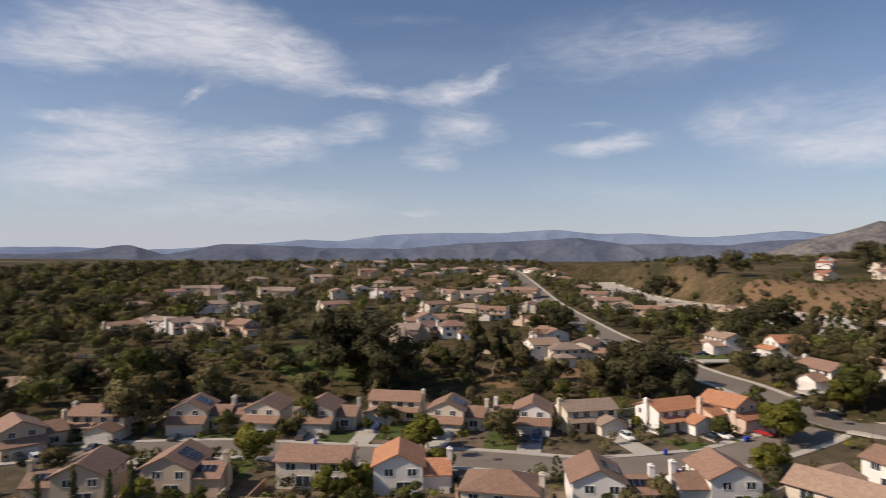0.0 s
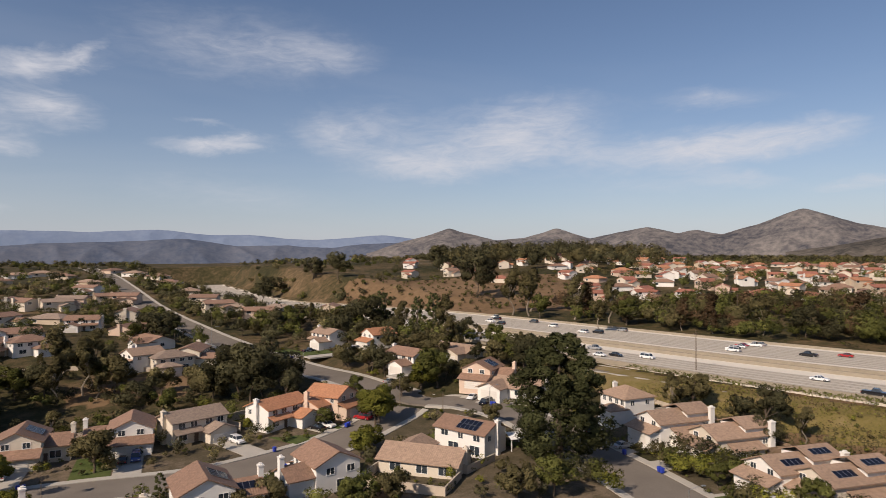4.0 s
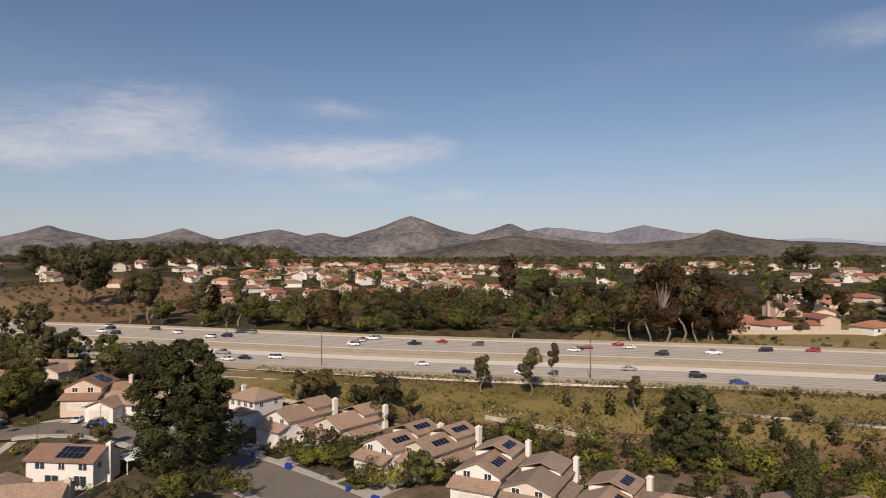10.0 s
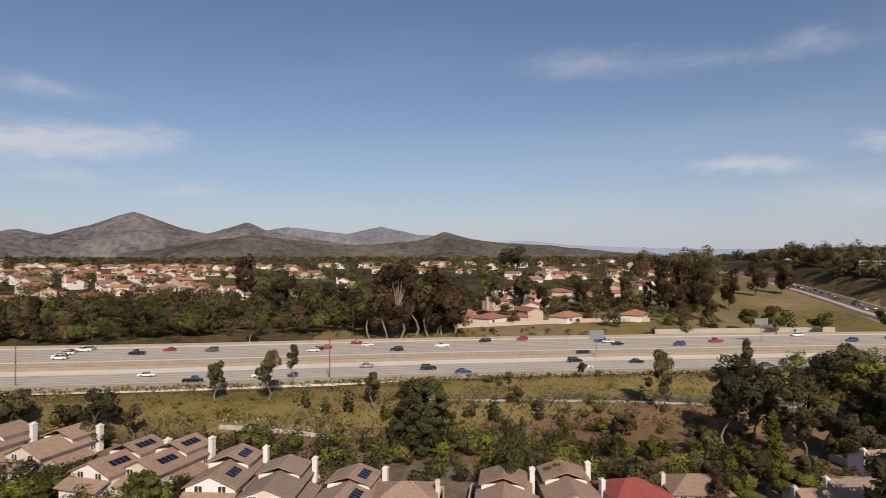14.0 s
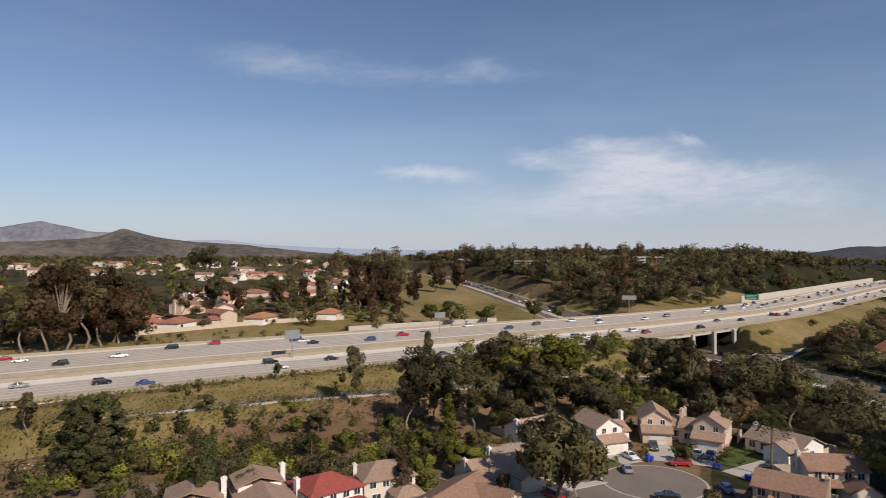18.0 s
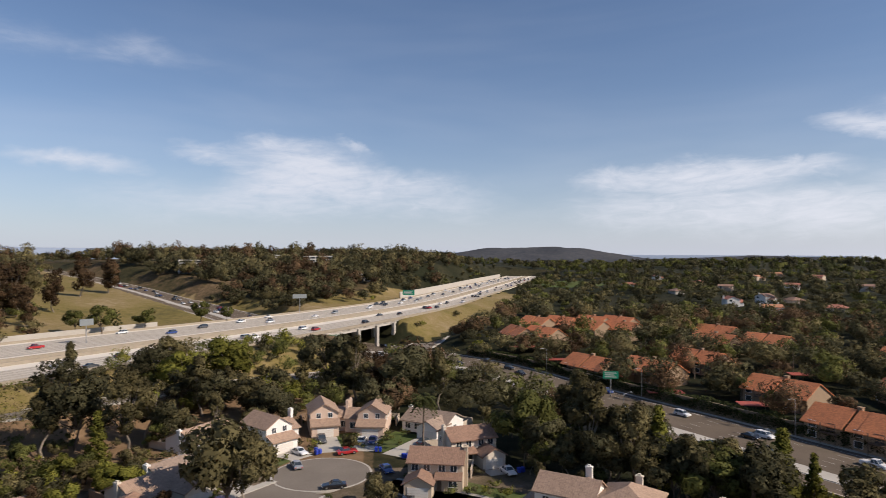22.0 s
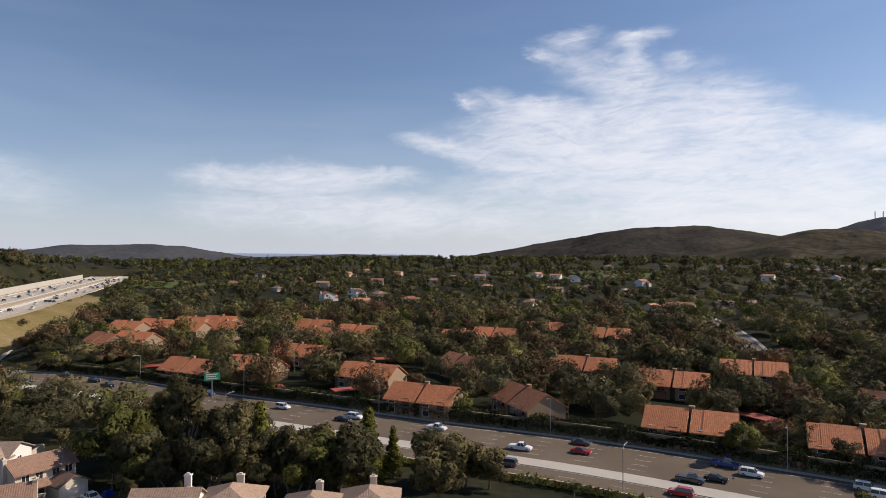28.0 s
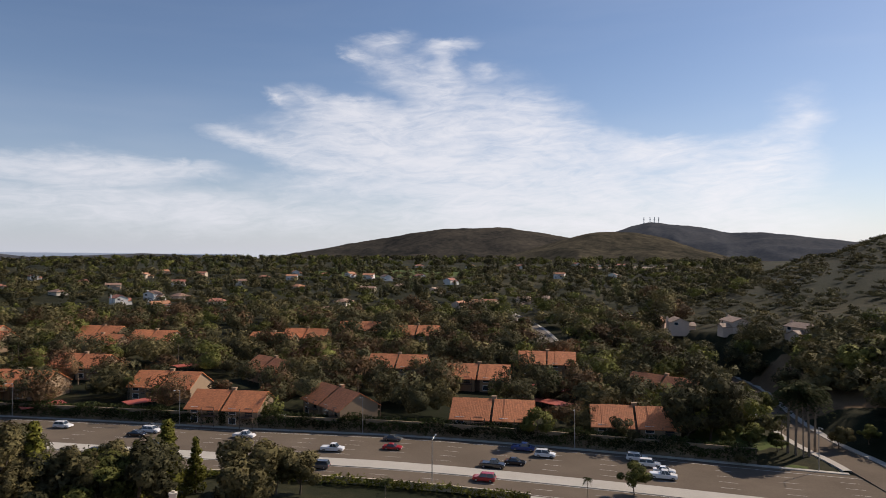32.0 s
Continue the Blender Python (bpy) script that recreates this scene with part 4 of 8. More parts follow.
# ---- far hills ----
def hills(name, label, crest_line, base_z, material, dist, depth, seed, rough=1.0):
    """A range of hills. crest_line: (bearing, degrees above the eye) along its skyline."""
    cb, ce = np.array(crest_line, float).T
    lo, hi = cb[0], cb[-1]
    az = np.arange(lo, hi, 0.14)
    crest = np.interp(az, cb, ce)
    k = np.array([1, 2, 3, 2, 1.0]) / 9
    crest = np.convolve(np.pad(crest, 2, mode="edge"), k, "valid")
    rows, n = 31, len(az)
    v = []
    for r_ in range(rows):
        f = r_ / (rows - 1)
        r = dist + (f - 0.8) * depth
        prof = (math.sin(min(f / 0.8, 1) * math.pi / 2) ** 1.5) if f <= 0.8 else math.cos((f - 0.8) / 0.2 * math.pi / 2)
        for i, a in enumerate(az):
            x, y = r * math.sin(radians(a)), r * math.cos(radians(a))
            nz = noise.fractal(Vector((x * 0.006, y * 0.006, seed)), 1.0, 2.0, 6)
            rid = abs(noise.noise(Vector((x * 0.005, y * 0.005, seed + 7.7))))
            top = 44 + r * math.tan(radians(crest[i]))
            h = max(top - base_z, 0)
            z = base_z + h * prof + rough * (nz * 5 * prof - rid * h * 0.42 * math.sin(min(f / 0.8, 1) * math.pi))
            v.append((x, y, z))
    i, j = np.meshgrid(np.arange(rows - 1), np.arange(n - 1), indexing="ij")
    q = np.stack([i * n + j, i * n + j + 1, (i + 1) * n + j + 1, (i + 1) * n + j], -1).reshape(-1, 4)
    tagged(new(name, sheet(name, v, q, material, smooth=True)), label, "hill", kind="structure")


def distance(name, dark, light, haze_glow, big=0.004, fine=0.03):
    """Far ridges as a plain backdrop: haze of miles of air put into colours and emission, mottled with brush and bare
    rock.
    """
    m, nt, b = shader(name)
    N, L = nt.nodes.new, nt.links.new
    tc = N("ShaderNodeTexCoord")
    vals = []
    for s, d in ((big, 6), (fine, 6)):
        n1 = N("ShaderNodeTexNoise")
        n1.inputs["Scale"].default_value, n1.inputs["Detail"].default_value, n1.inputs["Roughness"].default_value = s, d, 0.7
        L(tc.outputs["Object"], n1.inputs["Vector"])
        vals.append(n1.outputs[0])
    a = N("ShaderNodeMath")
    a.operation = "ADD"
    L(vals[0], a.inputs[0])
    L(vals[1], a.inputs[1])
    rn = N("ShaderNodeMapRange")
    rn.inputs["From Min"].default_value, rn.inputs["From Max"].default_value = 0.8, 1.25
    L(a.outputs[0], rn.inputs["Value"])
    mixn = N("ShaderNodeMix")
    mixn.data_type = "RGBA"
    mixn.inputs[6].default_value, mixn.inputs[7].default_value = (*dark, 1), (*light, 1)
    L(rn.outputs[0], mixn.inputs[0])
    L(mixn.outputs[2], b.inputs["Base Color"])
    # self-lit in its own colour, in place of light scattered by the air
    if haze_glow:
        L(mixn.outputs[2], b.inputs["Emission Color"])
        b.inputs["Emission Strength"].default_value = haze_glow
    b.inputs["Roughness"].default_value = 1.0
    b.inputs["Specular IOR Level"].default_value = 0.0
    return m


# blue of the air is painted into these ranges; emission pales them further
M["haze_blue_far"] = distance("hazy_blue_range", (0.11, 0.14, 0.2), (0.14, 0.17, 0.225), 0.6)
M["haze_blue_mid"] = distance("hazy_grey_blue_hills", (0.06, 0.074, 0.105), (0.105, 0.112, 0.135), 0.4)
M["haze_blue_pale"] = distance("pale_hazy_range", (0.17, 0.2, 0.25), (0.19, 0.22, 0.27), 0.6)
# rock and brush slopes: haze greys the hazy ones, faint emission veils all
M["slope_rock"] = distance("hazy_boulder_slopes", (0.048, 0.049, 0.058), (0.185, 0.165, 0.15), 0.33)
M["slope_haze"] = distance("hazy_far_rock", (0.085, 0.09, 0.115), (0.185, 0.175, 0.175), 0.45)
M["slope_brown"] = distance("hazed_brown_scrub_slopes", (0.045, 0.043, 0.04), (0.15, 0.128, 0.105), 0.25)
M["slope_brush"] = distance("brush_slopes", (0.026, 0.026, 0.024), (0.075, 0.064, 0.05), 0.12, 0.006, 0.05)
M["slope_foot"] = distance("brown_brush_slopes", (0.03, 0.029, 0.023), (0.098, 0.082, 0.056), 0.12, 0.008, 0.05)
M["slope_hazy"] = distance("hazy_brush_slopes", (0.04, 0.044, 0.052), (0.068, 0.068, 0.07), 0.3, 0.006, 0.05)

hills("far_range", "hazy blue mountain range far away", ((-52, 0.3), (-44, 0.55), (-35, 0.55), (-31, 0.6), (-25, 0.4), (-19, 0.7), (-15.5, 1.0), (-12.2, 1.35), (-9.2, 1.2), (-5.3, 1.8), (0, 2.0), (4.8, 1.95), (9.8, 2.25), (13.7, 1.85), (17, 1.9), (20, 1.6), (22.8, 1.5), (26, 1.75), (28.6, 1.95), (31, 1.65), (35, 1.7)), -20, M["haze_blue_far"], 4550, 300, 3, 0.6)
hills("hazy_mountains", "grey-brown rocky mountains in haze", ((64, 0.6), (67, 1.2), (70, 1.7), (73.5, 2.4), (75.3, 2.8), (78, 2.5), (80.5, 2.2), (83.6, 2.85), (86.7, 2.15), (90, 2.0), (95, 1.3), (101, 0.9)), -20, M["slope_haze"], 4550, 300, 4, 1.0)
hills("grey_hills", "hazy grey-blue hills before the far range", ((-50, 0.1), (-40, 0.0), (-32, 0.05), (-30, 0.15), (-27.2, 0.75), (-26, 0.75), (-23.6, 0.0), (-18.7, 0.95), (-15, 0.85), (-10, 0.6), (-4, 0.55), (3, 1.1), (8, 1.3), (12, 1.5), (16, 0.9), (20, 1.0), (24, 0.8), (27, 1.2), (32, 1.3), (36, 1.0)), -20, M["haze_blue_mid"], 4150, 400, 5, 1.0)
hills("pale_range", "very pale ridge in blue haze on the skyline", ((94, 1.5), (97, 1.55), (100, 1.2), (105, 0.95), (112, 0.75), (122, 0.7), (126, 0.8), (134, 0.8), (142, 0.6), (160, 0.3), (178, 0.2)), -20, M["haze_blue_pale"], 4750, 100, 9, 0.3)
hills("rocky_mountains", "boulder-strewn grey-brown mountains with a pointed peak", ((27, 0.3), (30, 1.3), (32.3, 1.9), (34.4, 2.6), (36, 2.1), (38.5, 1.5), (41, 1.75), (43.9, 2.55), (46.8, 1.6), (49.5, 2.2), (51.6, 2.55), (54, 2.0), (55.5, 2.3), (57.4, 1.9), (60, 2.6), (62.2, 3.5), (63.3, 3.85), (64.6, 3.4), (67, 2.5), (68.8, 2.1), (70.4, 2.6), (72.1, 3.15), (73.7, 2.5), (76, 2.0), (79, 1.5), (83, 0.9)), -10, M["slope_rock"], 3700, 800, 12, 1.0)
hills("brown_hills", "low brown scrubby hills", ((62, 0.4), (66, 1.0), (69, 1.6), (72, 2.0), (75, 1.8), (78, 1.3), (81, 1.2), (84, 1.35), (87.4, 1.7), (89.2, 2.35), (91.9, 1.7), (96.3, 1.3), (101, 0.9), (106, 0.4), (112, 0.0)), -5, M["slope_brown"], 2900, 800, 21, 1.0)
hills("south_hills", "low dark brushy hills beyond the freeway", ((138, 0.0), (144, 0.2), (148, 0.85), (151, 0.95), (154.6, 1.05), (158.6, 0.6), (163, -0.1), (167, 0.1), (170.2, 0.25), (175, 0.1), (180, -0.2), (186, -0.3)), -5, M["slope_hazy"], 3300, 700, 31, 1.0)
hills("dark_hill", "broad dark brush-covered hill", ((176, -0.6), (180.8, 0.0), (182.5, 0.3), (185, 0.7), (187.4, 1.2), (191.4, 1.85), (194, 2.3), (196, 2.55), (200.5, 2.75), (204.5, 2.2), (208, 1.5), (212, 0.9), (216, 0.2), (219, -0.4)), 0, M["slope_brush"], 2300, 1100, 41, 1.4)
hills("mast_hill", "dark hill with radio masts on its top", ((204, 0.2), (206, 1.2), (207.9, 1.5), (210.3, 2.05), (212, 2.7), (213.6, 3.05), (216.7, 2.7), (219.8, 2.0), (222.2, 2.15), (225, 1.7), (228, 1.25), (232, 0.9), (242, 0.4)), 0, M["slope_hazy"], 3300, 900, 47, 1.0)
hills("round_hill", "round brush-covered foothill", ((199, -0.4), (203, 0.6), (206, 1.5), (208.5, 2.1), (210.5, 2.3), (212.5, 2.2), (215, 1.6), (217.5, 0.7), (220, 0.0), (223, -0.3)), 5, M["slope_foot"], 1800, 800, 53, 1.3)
for b in (213.1, 213.6, 213.95, 214.3):
    r = 3290
    g = Geo().box(-1.2, -1.2, -30, 1.2, 1.2, 26).box(-3.5, -0.6, 14, 3.5, 0.6, 16)
    ob = new("radio_mast", g.mesh("radio_mast", M["steel"]))
    ob.matrix_basis = pose(r * math.sin(radians(b)), r * math.cos(radians(b)), 44 + r * math.tan(radians(3.0)))
    tagged(ob, "steel radio mast on the dark hill", "mast", "radio masts")

# ---- houses ----
ROOF_WORDS = {"tile_brown": "brown tile roof", "tile_tan": "tan tile roof", "tile_grey": "grey-brown tile roof", "tile_orange": "orange tile roof", "tile_terra": "terracotta tile roof", "tile_red": "bright red tile roof", "tile_rust": "rust-brown tile roof"}
WALL_WORDS = {"white_wall": "white", "cream_wall": "cream", "tan_wall": "tan", "pink_wall": "pink-beige", "grey_wall": "grey-beige"}


def gable_roof(cx, cy, w, d, eave, rise, axis="x", over=0.55, thick=0.22):
    """A gable roof with its ridge along x or y; w is the length of the ridge, d the width across."""
    h = d / 2
    k = rise / h
    o = over
    sec = [(-h - o, eave - k * o), (0, eave + rise), (h + o, eave - k * o), (h + o, eave - k * o + thick), (0, eave + rise + thick * 1.1), (-h - o, eave - k * o + thick)]
    c0, s0 = (cy, cx) if axis == "x" else (cx, cy)
    sec = [(c + c0, z) for c, z in sec]
    return Geo().prism(sec, s0 - w / 2 - o * 0.8, s0 + w / 2 + o * 0.8, axis)


def hip_roof(cx, cy, w, d, eave, pitch=0.38, over=0.55, geo=None):
    g = geo or Geo()
    a, b = w / 2 + over, d / 2 + over
    m = min(a, b)
    e = eave - 0.12
    r = e + 0.22 + m * pitch
    k = len(g.v)
    g.v += [(cx - a, cy - b, e), (cx + a, cy - b, e), (cx + a, cy + b, e), (cx - a, cy + b, e)]
    g.v += [(x, y, e + 0.22) for x, y, _ in g.v[k:k + 4]]
    if a >= b:
        g.v += [(cx - a + m, cy, r), (cx + a - m, cy, r)]
        top = ((4, 5, 9, 8), (5, 6, 9), (6, 7, 8, 9), (7, 4, 8))
    else:
        g.v += [(cx, cy - b + m, r), (cx, cy + b - m, r)]
        top = ((4, 5, 8), (5, 6, 9, 8), (6, 7, 9), (7, 4, 8, 9))
    if abs(a - b) < 1e-6:
        g.v[k + 9] = g.v[k + 8]
    g.f += [tuple(k + i for i in q) for q in ((3, 2, 1, 0), (0, 1, 5, 4), (1, 2, 6, 5), (2, 3, 7, 6), (3, 0, 4, 7)) + top]
    return g


def gable_wall(cx, cy, w, d, eave, rise, axis="x", foot=-1.6):
    """Walls with gable ends; the ridge runs along the axis."""
    h = d / 2
    c0, s0 = (cy, cx) if axis == "x" else (cx, cy)
    sec = [(-h, foot), (h, foot), (h, eave), (0, eave + rise - 0.02), (-h, eave)]
    return Geo().prism([(c + c0, z) for c, z in sec], s0 - w / 2, s0 + w / 2, axis)


def add_window(parent, x, y, z, w, h, side, frame_mat="trim"):
    """A framed window on a wall whose outer face is at (x, y); side names the way it looks: f, b, l or r."""
    f, p = Geo(), Geo()
    b = 0.11
    for x0, z0, x1, z1 in ((-w / 2 - b, -b, w / 2 + b, 0), (-w / 2 - b, h, w / 2 + b, h + b), (-w / 2 - b, 0, -w / 2, h), (w / 2, 0, w / 2 + b, h), (-0.04, 0, 0.04, h)):
        f.box(x0, -0.07, z0, x1, 0.03, z1)
    p.box(-w / 2, -0.025, 0, w / 2, 0.02, h)
    turn = {"f": 0, "r": 90, "b": 180, "l": 270}[side]
    key = (round(w, 2), round(h, 2), frame_mat)
    if key not in WINDOW_MESHES:
        WINDOW_MESHES[key] = f.mesh("window_frame", M[frame_mat]), p.mesh("pane", M["glass"])
    fm, pm = WINDOW_MESHES[key]
    ob = part("window", fm, parent, at=pose(x, y, z, 0, 0, turn))
    part("pane", pm, ob)
    return ob


WINDOW_MESHES = {}


def add_garage_door(parent, x, y, w, h=2.15, mat="door"):
    g = Geo()
    n = 4
    for k in range(n):
        g.box(-w / 2, -0.06 - 0.015 * (k % 2), 0.02 + k * h / n, w / 2, 0.02, (k + 1) * h / n - 0.03)
    return part("garage_door", g.mesh("garage_door", M[mat]), parent, "panelled garage door", at=pose(x, y, 0))


def add_chimney(parent, x, y, top, mat, w=0.85, d=1.15):
    top -= 0.6
    g = Geo().box(x - w / 2, y - d / 2, -1.0, x + w / 2, y + d / 2, top - 0.25)
    g.box(x - w / 2 - 0.09, y - d / 2 - 0.09, top - 0.25, x + w / 2 + 0.09, y + d / 2 + 0.09, top)
    g.box(x - w / 4, y - d / 4, top, x + w / 4, y + d / 4, top + 0.28)
    return part("chimney", g.mesh("chimney", M[mat]), parent, "stuccoed chimney")


def add_panels(parent, cx, cy, cz, nx, ny, slope, turn):
    """Solar panels lying on a roof slope, on two rails."""
    at = pose(cx, cy, cz, 0, 0, turn) @ pose(0, 0, 0, slope, 0, 0)
    rails = Geo()
    for j in range(ny):
        for f in (0.3, 1.3):
            rails.box(-nx / 2 * 1.06, (j - ny / 2) * 1.7 + f, 0.0, nx / 2 * 1.06, (j - ny / 2) * 1.7 + f + 0.06, 0.085)
    ob = part("solar_array", rails.mesh("solar_array", M["steel"]), parent, "dark solar panels on metal rails", at=at)
    if not PANEL:
        PANEL.append(Geo().box(0, 0, 0.085, 1.02, 1.66, 0.125).join(Geo().box(0.03, 0.03, 0.1, 0.99, 1.63, 0.13), 1).mesh("solar_panel", (M["steel"], M["solar"])))
    for i in range(nx):
        for j in range(ny):
            part("solar_panel", PANEL[0], ob, at=pose((i - nx / 2) * 1.06, (j - ny / 2) * 1.7, 0))


PANEL = []


def house_gable_side(root, wall, roof, rich, flip, solar):
    """Two storeys with the ridge along the street, a projecting garage wing and a porch roof."""
    s = -1 if flip else 1
    part("wall", gable_wall(0, 1.5, 13, 8.4, 5.3, 1.75, "x").mesh("wall", M[wall]), root)
    part("roof", gable_roof(0, 1.5, 13, 8.4, 5.3, 1.75, "x").mesh("roof", M[roof], uv=True), root)
    part("garage_wall", gable_wall(s * 3.2, -5.0, 5.0, 6.4, 2.75, 1.35, "y").mesh("garage_wall", M[wall]), root)
    part("garage_roof", gable_roof(s * 3.2, -4.8, 5.4, 6.4, 2.75, 1.35, "y").mesh("garage_roof", M[roof], uv=True), root)
    g = Geo().prism([(-5.0, 2.75), (-2.6, 3.6), (-2.6, 3.8), (-5.0, 2.95)], -6.6 if s > 0 else 0.0, 0.0 if s > 0 else 6.6, "x")
    part("porch_roof", g.mesh("porch_roof", M[roof], uv=True), root)
    add_garage_door(root, s * 3.2, -7.5, 4.9)
    add_chimney(root, -s * 6.9, 1.2, 8.3, wall)
    for x in (-s * 4.4, -s * 1.6, s * 2.0, s * 4.8):
        add_window(root, x, -2.7, 3.75, 1.5, 1.2, "f")
    add_window(root, -s * 4.2, -2.7, 0.9, 1.9, 1.4, "f")
    for x, w in ((-4.5, 1.6), (-0.4, 1.2), (3.8, 1.8)):
        add_window(root, x, 5.7, 3.6, w, 1.25, "b")
    for x, w in ((-4.0, 2.4), (1.5, 2.6)):
        add_window(root, x, 5.7, 0.6, w, 1.9, "b")
    add_window(root, s * 6.5, 1.5, 3.6, 1.2, 1.2, "r" if s > 0 else "l")
    add_window(root, -s * 6.5, 3.9, 3.6, 1.0, 1.2, "l" if s > 0 else "r")
    part("front_door", Geo().box(-0.5, -0.05, 0, 0.5, 0.03, 2.1).mesh("front_door", M["brown_trim"]), root, "brown front door", at=pose(-s * 1.0, -2.7, 0))
    if solar:
        add_panels(root, -1.5, 3.9, 6.3, 5, 2, -22.5, 0)
        add_panels(root, 2.6, -0.8, 6.35, 3, 2, 22.5, 0)


def house_gable_front(root, wall, roof, rich, flip, solar):
    """Two storeys with a gable to the street, a skirt roof over the garage and a lower side wing."""
    s = -1 if flip else 1
    part("wall", gable_wall(-s * 1.6, 0.8, 10.5, 8.6, 5.4, 2.1, "y").mesh("wall", M[wall]), root)
    part("roof", gable_roof(-s * 1.6, 0.8, 10.5, 8.6, 5.4, 2.1, "y").mesh("roof", M[roof], uv=True), root)
    part("wing_wall", gable_wall(s * 4.8, 1.8, 5.2, 7.2, 3.6, 1.7, "x").mesh("wing_wall", M[wall]), root)
    part("wing_roof", gable_roof(s * 4.6, 1.8, 5.6, 7.2, 3.6, 1.7, "x").mesh("wing_roof", M[roof], uv=True), root)
    part("garage_wall", Geo().box(-s * 1.6 - 4.1, -7.0, -1.6, -s * 1.6 + 4.1, -4.45, 2.8).mesh("garage_wall", M[wall]), root)
    g = Geo().prism([(-7.6, 2.65), (-4.4, 3.85), (-4.4, 4.05), (-7.6, 2.87)], -s * 1.6 - 4.6, -s * 1.6 + 4.6, "x")
    part("garage_roof", g.mesh("garage_roof", M[roof], uv=True), root)
    add_garage_door(root, -s * 1.6, -7.0, 5.0)
    add_chimney(root, s * 7.55, 1.8, 7.9, wall)
    for x in (-1.8, 1.8):
        add_window(root, -s * 1.6 + x, -4.45, 4.2, 1.3, 1.15, "f")
    add_window(root, s * 4.8, -1.8, 1.0, 2.0, 1.5, "f")
    for x in (-2.4, 1.6):
        add_window(root, -s * 1.6 + x, 6.05, 3.6, 1.5, 1.2, "b")
    add_window(root, -s * 1.6 - 1.0, 6.05, 0.4, 2.6, 2.0, "b")
    for y in (-2.4, 1.0, 4.0):
        add_window(root, -s * 5.9, y, 3.6, 1.1, 1.1, "l" if s > 0 else "r")
    add_window(root, s * 2.7, -2.6, 3.9, 1.0, 1.1, "r" if s > 0 else "l")
    part("front_door", Geo().box(-0.5, -0.05, 0, 0.5, 0.03, 2.1).mesh("front_door", M["brown_trim"]), root, "brown front door", at=pose(s * 2.95, -1.8, 0))
    if solar:
        add_panels(root, s * 0.75, 1.2, 6.62, 4, 2, 26, 90 if s > 0 else -90)
        add_panels(root, s * 4.8, 3.7, 4.66, 3, 1, -25, 0)


def house_hip(root, wall, roof, rich, flip, solar):
    """Two storeys under a hipped roof, with a hipped garage."""
    s = -1 if flip else 1
    part("wall", Geo().box(-6, -3.5, -1.6, 6, 6, 5.3).mesh("wall", M[wall]), root)
    part("roof", hip_roof(0, 1.25, 12, 9.5, 5.3, 0.42).mesh("roof", M[roof], uv=True), root)
    part("garage_wall", Geo().box(s * 2.8 - 3.1, -8.0, -1.6, s * 2.8 + 3.1, -3.45, 2.8).mesh("garage_wall", M[wall]), root)
    part("garage_roof", hip_roof(s * 2.8, -5.4, 6.2, 5.2, 2.8, 0.42).mesh("garage_roof", M[roof], uv=True), root)
    add_garage_door(root, s * 2.8, -8.0, 4.9)
    add_chimney(root, -s * 6.4, 1.6, 8.1, wall)
    for x in (-4, -1, 2, 4.6):
        add_window(root, x, -3.5, 3.7, 1.4, 1.2, "f")
    add_window(root, -s * 3.2, -3.5, 0.9, 2.0, 1.5, "f")
    for x in (-4, 0, 4):
        add_window(root, x, 6.0, 3.6, 1.6, 1.2, "b")
    add_window(root, 0.5, 6.0, 0.4, 2.8, 2.0, "b")
    for sd, x in (("l", -6), ("r", 6)):
        add_window(root, x, 3.6, 3.6, 1.1, 1.1, sd)
        add_window(root, x, -1.2, 3.6, 1.1, 1.1, sd)
    if solar:
        add_panels(root, 0, 4.0, 6.48, 5, 2, -22.8, 0)


def house_low(root, wall, roof, rich, flip, solar):
    """One storey, wide, with a gabled wing to the street."""
    s = -1 if flip else 1
    part("wall", gable_wall(0, 1.5, 16, 9.6, 2.9, 2.0, "x").mesh("wall", M[wall]), root)
    part("roof", gable_roof(0, 1.5, 16, 9.6, 2.9, 2.0, "x", 0.7).mesh("roof", M[roof], uv=True), root)
    part("wing_wall", gable_wall(s * 4.2, -4.8, 5.4, 7.0, 2.85, 1.5, "y").mesh("wing_wall", M[wall]), root)
    part("wing_roof", gable_roof(s * 4.2, -4.2, 6.8, 7.0, 2.85, 1.5, "y").mesh("wing_roof", M[roof], uv=True), root)
    add_garage_door(root, s * 4.2, -7.5, 4.9)
    add_chimney(root, -s * 8.4, 1.6, 5.9, wall)
    for x in (-5.8, -2.4):
        add_window(root, s * x, -3.3, 0.9, 1.8, 1.4, "f")
    for x in (-5.5, -1.0, 4.5):
        add_window(root, x, 6.3, 0.7, 2.2, 1.6, "b")
    add_window(root, s * 8.0, 1.5, 0.9, 1.4, 1.2, "r" if s > 0 else "l")
    if solar:
        add_panels(root, 0, 4.0, 4.13, 6, 2, -22.6, 0)


